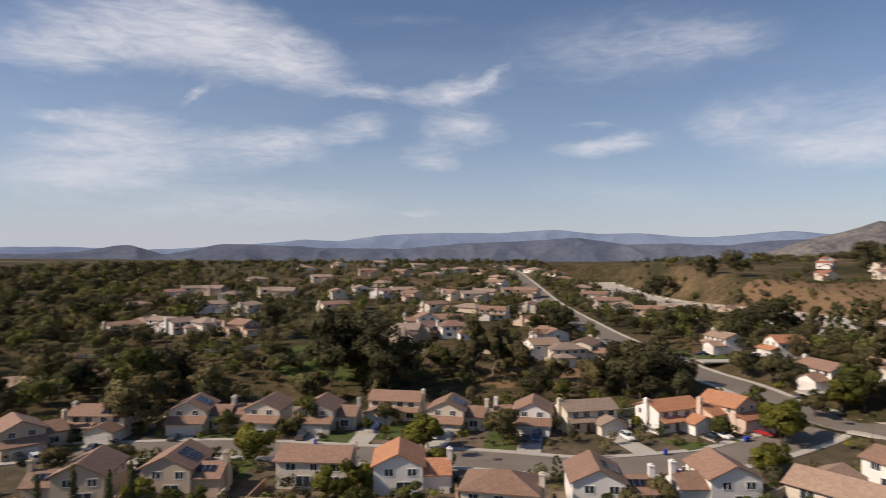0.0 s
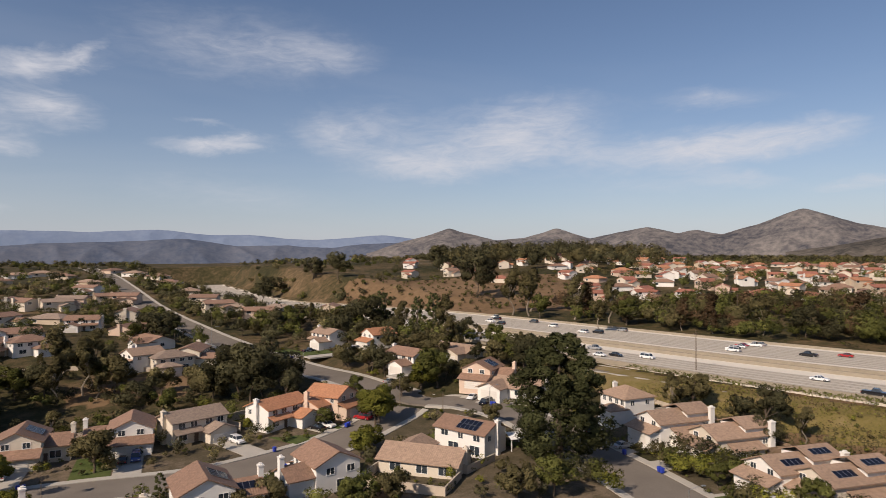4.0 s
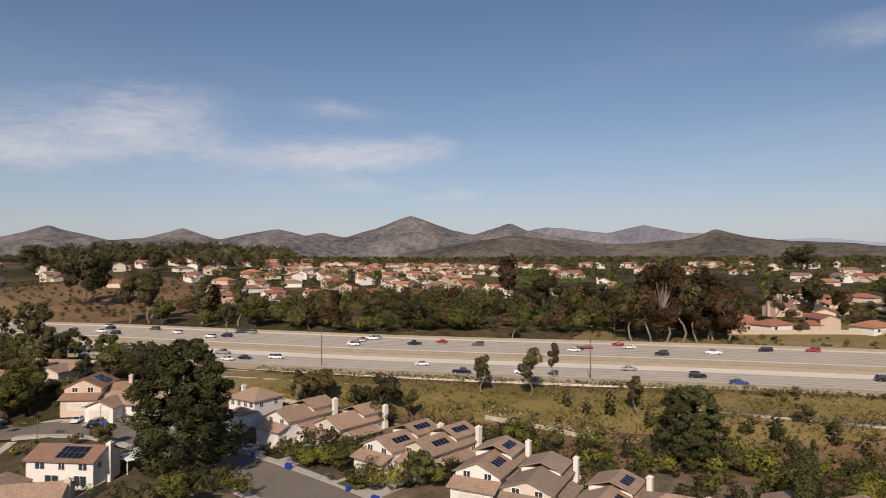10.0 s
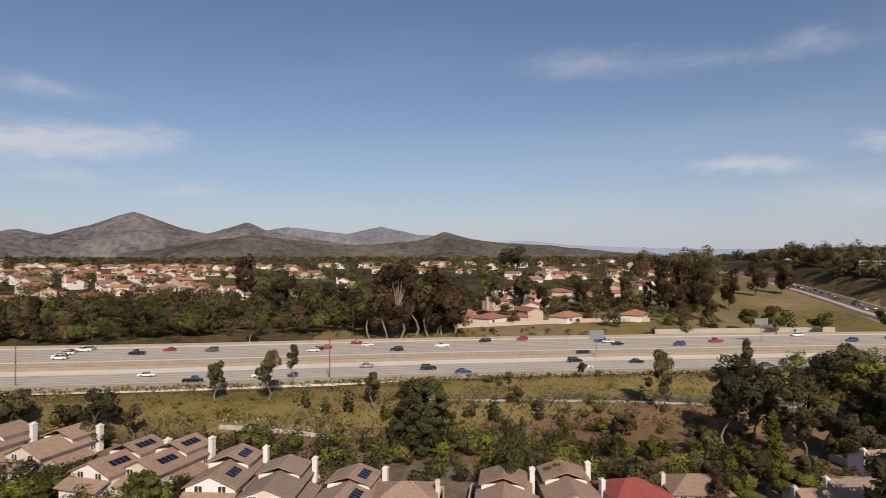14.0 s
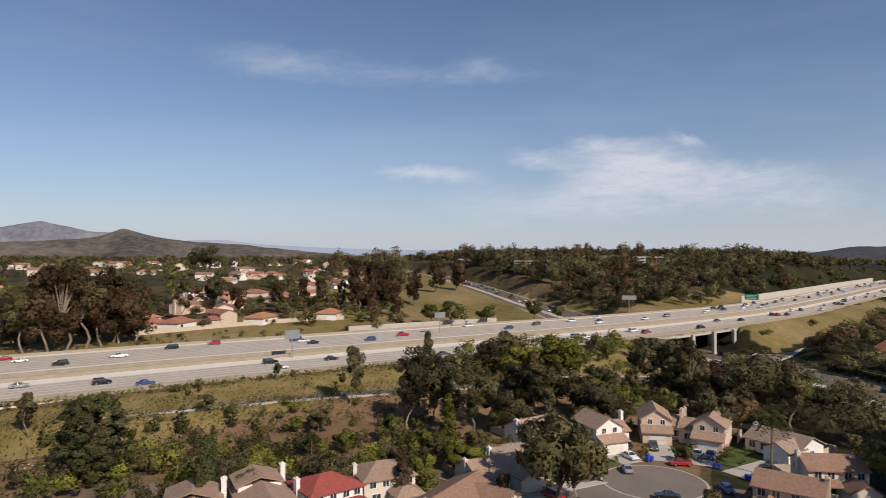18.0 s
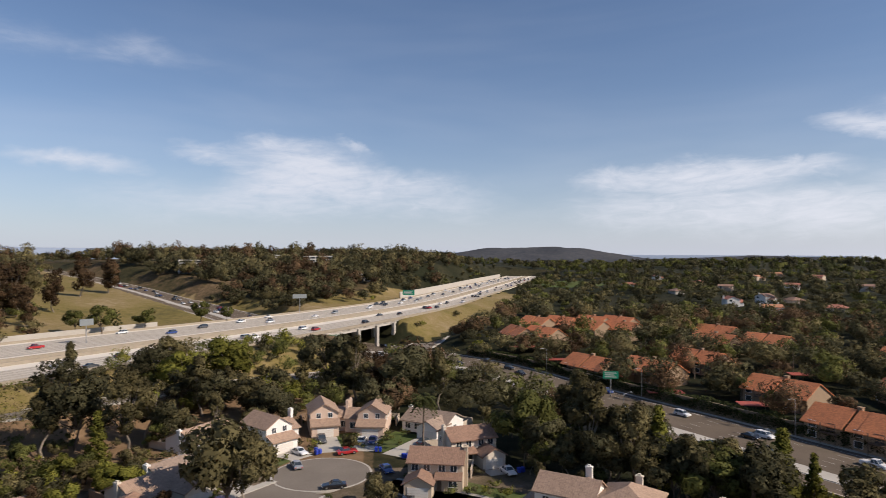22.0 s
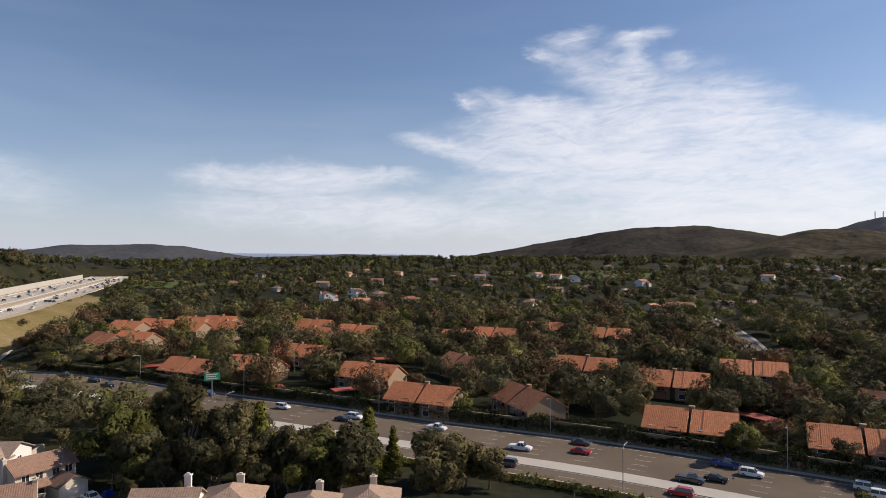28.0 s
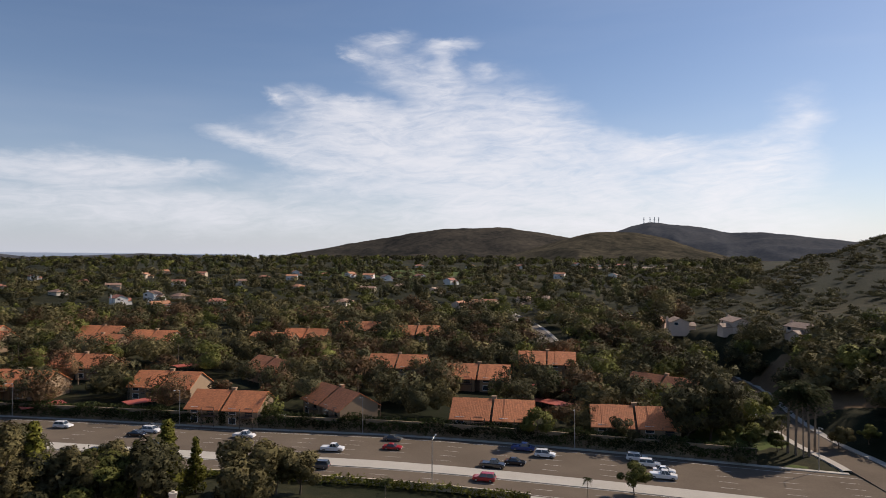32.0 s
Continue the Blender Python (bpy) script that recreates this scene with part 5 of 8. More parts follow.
def house_deep(root, wall, roof, rich, flip, solar):
    """A narrow two-storey house, deep from the street: long ridge, raised rear roof with a white clerestory, low side roof."""
    s = -1 if flip else 1
    part("wall", gable_wall(0, 1.5, 15, 8.4, 4.7, 1.9, "y").mesh("wall", M[wall]), root)
    part("roof", gable_roof(0, 1.5, 15, 8.4, 4.7, 1.9, "y").mesh("roof", M[roof], uv=True), root)
    # raised roof over the rear part
    part("clerestory", Geo().box(-s * 0.2 - 3.6, 2.0, 4.0, -s * 0.2 + 3.6, 8.6, 6.2).mesh("clerestory", M["white_wall"]), root, "white clerestory wall")
    part("upper_roof", gable_roof(-s * 0.2, 5.3, 6.6, 7.2, 6.2, 1.35, "y", 0.5).mesh("upper_roof", M[roof], uv=True), root)
    # garage with a lean-to roof, side wing
    part("garage_wall", Geo().box(-4.0, -8.6, -1.6, 4.0, -5.95, 2.75).mesh("garage_wall", M[wall]), root)
    part("garage_roof", Geo().prism([(-9.2, 2.62), (-5.9, 3.75), (-5.9, 3.97), (-9.2, 2.84)], -4.6, 4.6, "x").mesh("garage_roof", M[roof], uv=True), root)
    part("wing_wall", Geo().box(min(s * 4.15, s * 6.2), -3.0, -1.6, max(s * 4.15, s * 6.2), 4.2, 2.7).mesh("wing_wall", M[wall]), root)
    sec = [(s * 6.8, 2.55), (s * 4.15, 3.6), (s * 4.15, 3.8), (s * 6.8, 2.77)]
    part("wing_roof", Geo().prism(sec, -3.5, 4.7, "y").mesh("wing_roof", M[roof], uv=True), root)
    add_garage_door(root, 0, -8.6, 4.9)
    add_chimney(root, s * 4.75, 7.6, 8.2, "white_wall")
    for x in (-2.0, 2.0):
        add_window(root, x, -6.0, 3.85, 1.3, 1.05, "f")
    add_window(root, s * 4.2, 6.4, 2.9, 1.2, 1.1, "r" if s > 0 else "l")
    add_window(root, s * 6.2, -1.2, 0.9, 1.4, 1.3, "r" if s > 0 else "l")
    add_window(root, s * 6.2, 2.0, 0.9, 1.4, 1.3, "r" if s > 0 else "l")
    add_window(root, -s * 4.2, 0.0, 3.0, 1.2, 1.1, "l" if s > 0 else "r")
    for x in (-2.0, 2.0):
        add_window(root, x, 9.0, 3.4, 1.6, 1.2, "b")
    add_window(root, 0, 9.0, 0.4, 2.8, 2.0, "b")
    if solar:
        add_panels(root, s * 1.7, 5.2, 7.02, 4, 1, 20.5, 90 * s)
        add_panels(root, s * 2.2, -1.5, 5.75, 4, 1, 24, 90 * s)


HOUSE_KINDS = {"N": house_deep, "A": house_gable_side, "G": house_gable_front, "H": house_hip, "S": house_low}
HOUSE_SIZE = {"N": "narrow two-storey", "A": "two-storey", "G": "two-storey gabled", "H": "two-storey hip-roofed", "S": "single-storey"}
HOUSES_MADE = {}


def place_house(x, y, face, kind, wall, roof, flip=0, solar=0, scale=1.0, group="houses of the near streets"):
    at = pose(x, y, gz(x, y), 0, 0, facing(face))
    key = (kind, wall, roof, flip, solar)
    if key in HOUSES_MADE:
        ob = copy_thing(HOUSES_MADE[key], at)
        ob["group"] = group
    else:
        label = f"{HOUSE_SIZE[kind]} {WALL_WORDS[wall]} stucco house, {ROOF_WORDS[roof]}" + (", solar panels" if solar else "")
        ob = thing("house", at, label, "house", group)
        HOUSE_KINDS[kind](ob, wall, roof, True, flip, solar)
        HOUSES_MADE[key] = ob
    ob.scale = (scale,) * 3
    return ob


def far_house(root, wall, roof, kind):
    """A house of the hillsides: walls, roof, chimney and a few windows."""
    if kind == 0:
        w, r = gable_wall(0, 1, 13, 8.5, 5.2, 1.7, "x", -2.5), gable_roof(0, 1, 13, 8.5, 5.2, 1.7, "x")
        w.join(gable_wall(3, -5, 5, 6.2, 2.7, 1.4, "y", -2.5), 0)
        r.join(gable_roof(3, -5, 5.4, 6.2, 2.7, 1.4, "y"), 0)
        zs = ((-4, -3.25, 3.6, "f"),)
    elif kind == 1:
        w, r = gable_wall(0, 0, 11, 9, 5.2, 2.0, "y", -2.5), gable_roof(0, 0, 11, 9, 5.2, 2.0, "y")
        w.join(gable_wall(6, 1, 5, 7, 2.9, 1.6, "x", -2.5), 0)
        r.join(gable_roof(5.8, 1, 5.4, 7, 2.9, 1.6, "x"), 0)
        zs = ((-2, -5.5, 3.6, "f"),)
    else:
        w, r = Geo().box(-7.5, -5, -2.5, 7.5, 5, 2.9), hip_roof(0, 0, 15, 10, 2.9, 0.42)
        zs = ((-4, -5, 0.8, "f"),)
    part("wall", w.mesh("wall", M[wall]), root)
    part("roof", r.mesh("roof", M[roof], uv=True), root)
    if kind < 2:
        add_chimney(root, -6.8 if kind == 0 else -4.9, 1.0, 8.0, wall)
    for x, y, z, sd in zs:
        plain_window(root, x, y, z, 1.9, 1.4, sd)


def plain_window(parent, x, y, z, w, h, side, frame_mat="trim"):
    """Frame and pane in one piece, for far houses."""
    key = ("plain", w, h, frame_mat)
    if key not in WINDOW_MESHES:
        b = 0.12
        f = Geo()
        for x0, z0, x1, z1 in ((-w / 2 - b, -b, w / 2 + b, 0), (-w / 2 - b, h, w / 2 + b, h + b), (-w / 2 - b, 0, -w / 2, h), (w / 2, 0, w / 2 + b, h)):
            f.box(x0, -0.07, z0, x1, 0.03, z1)
        f.join(Geo().box(-w / 2, -0.03, 0, w / 2, 0.02, h), 1)
        WINDOW_MESHES[key] = f.mesh("window", (M[frame_mat], M["glass"]))
    return part("window", WINDOW_MESHES[key], parent, at=pose(x, y, z, 0, 0, {"f": 0, "r": 90, "b": 180, "l": 270}[side]))


FAR_MADE = {}


def place_far_house(x, y, face, kind, wall, roof, group, scale=1.0):
    at = pose(x, y, gz(x, y), 0, 0, facing(face))
    key = (kind, wall, roof)
    if key in FAR_MADE:
        ob = copy_thing(FAR_MADE[key], at)
        ob["group"] = group
    else:
        ob = thing("house", at, f"distant {WALL_WORDS[wall]} stucco house with a {ROOF_WORDS[roof]}", "house", group)
        far_house(ob, wall, roof, kind)
        FAR_MADE[key] = ob
    ob.scale = (scale,) * 3
    return ob


APART_MADE = {}


def place_apartments(x, y, face, long=0):
    """A two-storey apartment block: stepped gable roofs with a dark stair gap, balconies, brown walls."""
    at = pose(x, y, gz(x, y), 0, 0, facing(face))
    if long in APART_MADE:
        return copy_thing(APART_MADE[long], at)
    ob = thing("apartment_block", at, "two-storey brown apartment block under terracotta tile roofs", "apartment block", "apartment blocks below the hills")
    n = 3 if long else 2
    for k in range(n):
        cx = (k - (n - 1) / 2) * 11.2
        w = gable_wall(cx, 0, 9.4, 12, 4.6, 3.6, "x", -2.5)
        r = gable_roof(cx + 1.2, 0, 6.4, 12, 4.6, 3.6, "x", 0.9)
        r.join(gable_roof(cx - 3.6, 0, 2.4, 12, 4.5, 3.6, "x", 0.8), 0)
        part("wall", w.mesh("wall", M["apartment_wall"]), ob)
        part("roof", r.mesh("roof", M["tile_terra"], uv=True), ob)
        for sgn, sd in ((-1, "f"), (1, "b")):
            yy = sgn * 6.0
            for z in (0.6, 3.2):
                plain_window(ob, cx - 2.6, yy, z, 1.9, 1.5, sd, "trim")
            bal = Geo().box(cx + 0.2, min(yy, yy + sgn * 1.5), 2.5, cx + 4.0, max(yy, yy + sgn * 1.5), 2.7)
            for i in range(10):
                xx = cx + 0.25 + i * 0.4
                bal.box(xx, yy + sgn * 1.45 - 0.03, 2.7, xx + 0.06, yy + sgn * 1.45 + 0.03, 3.7)
            bal.box(cx + 0.2, yy + sgn * 1.45 - 0.05, 3.7, cx + 4.0, yy + sgn * 1.45 + 0.05, 3.8)
            for xx in (cx + 0.2, cx + 3.85):
                bal.box(xx, yy + sgn * 1.4 - 0.08, -1.5, xx + 0.15, yy + sgn * 1.4 + 0.08, 5.0)
            part("balcony", bal.mesh("balcony", M["brown_trim"]), ob, "dark timber balcony")
            plain_window(ob, cx + 2.1, yy, 2.8, 2.0, 2.0, sd, "brown_trim")
    for k in range(n - 1):
        cx = (k - (n - 2) / 2) * 11.2
        part("stair_well", Geo().box(cx - 1.1, -4.5, -2.0, cx + 1.1, 4.5, 5.4).mesh("stair_well", M["brown_trim"]), ob, "dark recessed stair between the halves")
    part("chimney", Geo().box(-0.6, 0.2, 4, 0.6, 1.2, 8.8).box(-0.7, 0.1, 8.8, 0.7, 1.3, 9.0).mesh("chimney", M["apartment_wall"]), ob)
    APART_MADE[long] = ob
    return ob


# ---- trees and shrubs ----
def leafy(name, verts, faces, material, normals):
    """A mesh of leaves whose shading is rounded over each clump, as the many leaves of a spray are."""
    me = sheet(name, verts, faces, material, smooth=True)
    me.normals_split_custom_set_from_vertices(np.asarray(normals, np.float32))
    return me


def rounded(out, flat, rng, ragged=0.32):
    """Shading normals for the three corners of each leaf spray."""
    n = out + np.array([0, 0, flat]) + rng.normal(size=out.shape) * ragged
    n /= np.linalg.norm(n, axis=1)[:, None]
    return np.repeat(n, 3, axis=0)


def cards(centres, sizes, rng, flat=0.35, out=None, push=1.6):
    """Small three-cornered leaf sprays at the centres, turned at random, most of them looking outwards."""
    n = len(centres)
    u = rng.normal(size=(n, 3))
    nrm = rng.normal(size=(n, 3)) * 0.8 + np.array([0, 0, flat])
    if out is not None:
        nrm += out * push
    nrm /= np.linalg.norm(nrm, axis=1)[:, None]
    u -= nrm * (u * nrm).sum(1)[:, None]
    u /= np.linalg.norm(u, axis=1)[:, None]
    w = np.cross(nrm, u)
    s = np.asarray(sizes)[:, None] * 1.4
    a = rng.uniform(0.75, 1.3, size=(n, 3, 1))
    c = np.stack([centres - u * s * 1.25 * a[:, 0], centres + (u * 0.55 - w * 0.9) * s * a[:, 2], centres + (u * 0.8 + w * 0.8) * s * a[:, 1]], 1)
    return c.reshape(-1, 3), np.arange(3 * n).reshape(-1, 3)


def clump_cloud(rng, clumps, per, size):
    """Points in a cloud of ellipsoid clumps (x, y, z, rx, rz), denser at their skins."""
    pts, out = [], []
    for x, y, z, rx, rz in clumps:
        d = rng.normal(size=(per, 3))
        d /= np.linalg.norm(d, axis=1)[:, None]
        r = rng.uniform(0.55, 1.05, size=(per, 1)) ** 0.6
        pts.append(np.array([x, y, z]) + d * r * np.array([rx, rx, rz]))
        out.append(d)
    p, o = np.concatenate(pts), np.concatenate(out)
    return p, o, rng.uniform(0.65, 1.3, len(p)) * size


def limbs(rng, h, r, bare, ends, lean=0.0):
    """A tapered trunk and limbs that reach the given ends."""
    g = Geo()
    pts = [Vector((lean * h * 0.1 * math.sin(k * 1.3), lean * h * 0.08 * math.cos(k), h * bare * k / 3)) for k in range(4)]
    pts[0].z = -0.8
    for k in range(3):
        g.tube(pts[k], pts[k + 1], r * (1 - 0.18 * k), r * (1 - 0.18 * (k + 1)), 7)
    for e in ends:
        e = Vector(e)
        mid = pts[3].lerp(e, 0.5) + Vector(rng.uniform(-0.3, 0.3, 3))
        g.tube(pts[3] - Vector((0, 0, 0.2)), mid, r * 0.45, r * 0.28, 5)
        g.tube(mid, e, r * 0.28, r * 0.08, 5)
    return g


TREES = {}


def tree_kind(kind, k):
    """Meshes of one tree: kind and variant. Heights are near the real ones."""
    key = (kind, k)
    if key in TREES:
        return TREES[key]
    rng = np.random.default_rng(hash_of(kind) * 17 + k)
    leaf, bark = "leaf_mid", "bark"
    if kind in ("broad", "dark", "bright", "olive"):
        h, rad = {"broad": (8.5, 4.0), "dark": (11, 5.2), "bright": (6.5, 3.4), "olive": (7, 3.6)}[kind]
        leaf = {"broad": "leaf_mid", "dark": "leaf_dark", "bright": "leaf_bright", "olive": "leaf_olive"}[kind]
        cl = []
        for i in range(15):
            a, q = rng.uniform(0, 2 * math.pi), rng.uniform(0, 1) ** 0.5
            z = rng.uniform(0.42, 0.93)
            rr = rad * q * (1.05 - abs(z - 0.6) * 1.1)
            s = rng.uniform(0.26, 0.46) * rad
            cl.append((rr * math.cos(a), rr * math.sin(a), h * z, s, s * 0.75))
        p, o, sz = clump_cloud(rng, cl, 125, 0.31 if kind != "dark" else 0.36)
        g = limbs(rng, h, 0.24, 0.3, [(c[0] * 0.8, c[1] * 0.8, c[2]) for c in cl[:9]], 0.3)
    elif kind in ("gum", "rust"):
        h, rad = (15, 3.6) if kind == "gum" else (18, 4.6)
        leaf, bark = ("leaf_olive" if kind == "gum" else "leaf_rust"), "pale_bark"
        cl = []
        for i in range(13 if kind == "gum" else 26):
            a, q = rng.uniform(0, 2 * math.pi), rng.uniform(0.1, 1)
            z = rng.uniform(0.42, 0.96) if kind == "gum" else rng.uniform(0.2, 0.95)
            s = rng.uniform(0.22, 0.42) * rad
            cl.append((rad * q * math.cos(a) * 0.8, rad * q * math.sin(a) * 0.8, h * z, s, s * 1.15))
        p, o, sz = clump_cloud(rng, cl, 130, 0.34)
        g = limbs(rng, h, 0.3, 0.34, [(c[0] * 0.9, c[1] * 0.9, c[2]) for c in cl], 0.6)
    elif kind in ("pine", "bigpine"):
        h, rad = (13, 3.0) if kind == "pine" else (24, 7.4)
        leaf = "needle"
        cl = []
        m = 26 if kind == "pine" else 84
        for i in range(m):
            z = 0.1 + 0.88 * (i + rng.uniform(0, 1)) / m
            a = i * 2.4 + rng.uniform(-0.4, 0.4)
            rr = rad * math.sqrt(max(1 - ((z - 0.4) / 0.62) ** 2, 0.02)) * rng.uniform(0.5, 0.95)
            s = rad * rng.uniform(0.2, 0.32) * (1.15 - z * 0.55)
            cl.append((rr * math.cos(a), rr * math.sin(a), h * z, s, s * 0.8))
        p, o, sz = clump_cloud(rng, cl, 100 if kind == "pine" else 190, 0.25 if kind == "pine" else 0.29)
        g = Geo().tube((0, 0, -0.8), (0, 0, h * 0.95), 0.28 * rad / 3, 0.05, 7)
    elif kind == "cypress":
        h = 11
        leaf = "needle"
        cl = [(0.12 * math.sin(i * 2.1), 0.12 * math.cos(i * 1.7), 0.6 + i * 0.72, 0.72 * (1 - (i / 15) ** 3 * 0.8), 0.8) for i in range(15)]
        p, o, sz = clump_cloud(rng, cl, 75, 0.21)
        g = Geo().tube((0, 0, -0.8), (0, 0, 6), 0.18, 0.06, 6)
    elif kind == "conifer":
        h, rad = 11, 2.9
        leaf = "leaf_bright"
        cl = []
        for i in range(24):
            z = 0.08 + 0.9 * i / 24
            a = i * 2.4
            rr = rad * (1 - z) * rng.uniform(0.4, 0.8)
            s = 0.35 + rad * 0.3 * (1 - z)
            cl.append((rr * math.cos(a), rr * math.sin(a), h * z, s, s * 0.8))
        p, o, sz = clump_cloud(rng, cl, 95, 0.24)
        g = Geo().tube((0, 0, -0.8), (0, 0, h * 0.95), 0.22, 0.04, 6)
    elif kind == "shrub":
        leaf = ("leaf_mid", "leaf_olive", "leaf_bright", "leaf_dark")[k % 4]
        cl = [(rng.uniform(-1, 1), rng.uniform(-1, 1), rng.uniform(0.3, 0.9), rng.uniform(0.5, 0.9), 0.6) for i in range(6)]
        p, o, sz = clump_cloud(rng, cl, 50, 0.2)
        g = Geo().tube((0, 0, -0.5), (0, 0, 0.7), 0.07, 0.04, 5)
    g = g.mesh("trunk", M[bark])
    mid, half = (p.max(0) + p.min(0)) / 2, np.maximum((p.max(0) - p.min(0)) / 2, 0.1)
    v, q = cards(p, sz, rng, 0.4, o, 2.2)
    TREES[key] = (g, leafy("crown", v, q, M[leaf], rounded(o * 0.8 + (p - mid) / half * 0.9, 0.15, rng)), h if kind != "shrub" else 1.6)
    return TREES[key]


def hash_of(s):
    return sum((i + 1) * ord(c) for i, c in enumerate(s))


def palm_kind(k):
    """A feather palm: ringed trunk and arching fronds of many leaflets."""
    key = ("palm", k)
    if key in TREES:
        return TREES[key]
    rng = np.random.default_rng(500 + k)
    h = (6.5, 9.5, 13.5)[k % 3]
    g = Geo()
    for i in range(5):
        g.tube((0.05 * math.sin(i), 0.05 * i, -0.8 + (h + 0.8) * i / 5), (0.05 * math.sin(i + 1), 0.05 * (i + 1), -0.8 + (h + 0.8) * (i + 1) / 5), 0.2 - 0.018 * i, 0.182 - 0.018 * i, 8)
    v, q = [], []
    for f in range(38):
        a, up = f * 2.399, rng.uniform(-0.5, 1.1)
        L = rng.uniform(2.3, 3.0)
        d = np.array([math.cos(a), math.sin(a), 0])
        side = np.array([-math.sin(a), math.cos(a), 0])
        for s in range(9):
            t = (s + 1) / 9
            p = np.array([0, 0.25, h]) + d * L * t * (0.92 - 0.1 * up) + np.array([0, 0, up * L * t * 0.75 - L * 0.75 * t * t])
            ll = 0.75 * math.sin(math.pi * min(t * 0.85 + 0.12, 1))
            for sg in (-1, 1):
                tip = p + side * sg * ll + d * 0.25 + np.array([0, 0, -0.35 * ll])
                k0 = len(v)
                v += [p - d * 0.2, p + d * 0.2, tip + d * 0.12, tip - d * 0.12]
                q.append((k0, k0 + 1, k0 + 2, k0 + 3))
    TREES[key] = (g.mesh("trunk", M["palm_bark"]), sheet("crown", np.array(v), q, M["leaf_palm"]), h + 1.2)
    return TREES[key]


TREE_WORDS = {
    "broad": ("round green broadleaf garden tree", "tree"), "dark": ("large dark green spreading tree", "tree"), "bright": ("small yellow-green garden tree", "tree"), "olive": ("small olive-green garden tree", "tree"),
    "gum": ("tall open eucalyptus with pale trunk", "tree"), "rust": ("tall eucalyptus with rust-tinged leaves", "tree"), "pine": ("dark green bushy pine tree", "tree"), "bigpine": ("very large dense dark green pine", "tree"),
    "cypress": ("slim dark columnar cypress", "tree"), "conifer": ("pointed yellow-green garden conifer", "tree"), "shrub": ("rounded green garden shrub", "shrub"), "palm": ("feather palm with ringed trunk", "palm tree"),
}
TREE_NAMES = {"shrub": "shrub", "palm": "palm_tree", "gum": "eucalyptus", "rust": "eucalyptus", "pine": "pine_tree", "bigpine": "pine_tree", "cypress": "cypress", "conifer": "conifer"}
TREE_RNG = random.Random(7)


def place_tree(kind, x, y, height=0.0, group="", wide=1.0):
    k = TREE_RNG.randrange(4 if kind != "palm" else 3)
    trunk, crown, h = palm_kind(k) if kind == "palm" else tree_kind(kind, k)
    s = (height / h) if height else TREE_RNG.uniform(0.8, 1.2)
    wide *= 0.72 if kind == "palm" else 1.0
    label, cat = TREE_WORDS[kind]
    ob = thing(TREE_NAMES.get(kind, "tree"), pose(x, y, gz(x, y), 0, 0, TREE_RNG.uniform(0, 360)), label, cat, group)
    ob.scale = (s * wide, s * wide, s)
    part("trunk", trunk, ob)
    part("crown", crown, ob)
    return ob


def ball(steps):
    """A small round body of 20 or 80 faces, radius 1."""
    bm = bmesh.new()
    bmesh.ops.create_icosphere(bm, subdivisions=steps, radius=1.0)
    v = np.array([w.co[:] for w in bm.verts])
    f = np.array([[w.index for w in q.verts] for q in bm.faces])
    bm.free()
    return v, f


CORES = ball(1), ball(2)


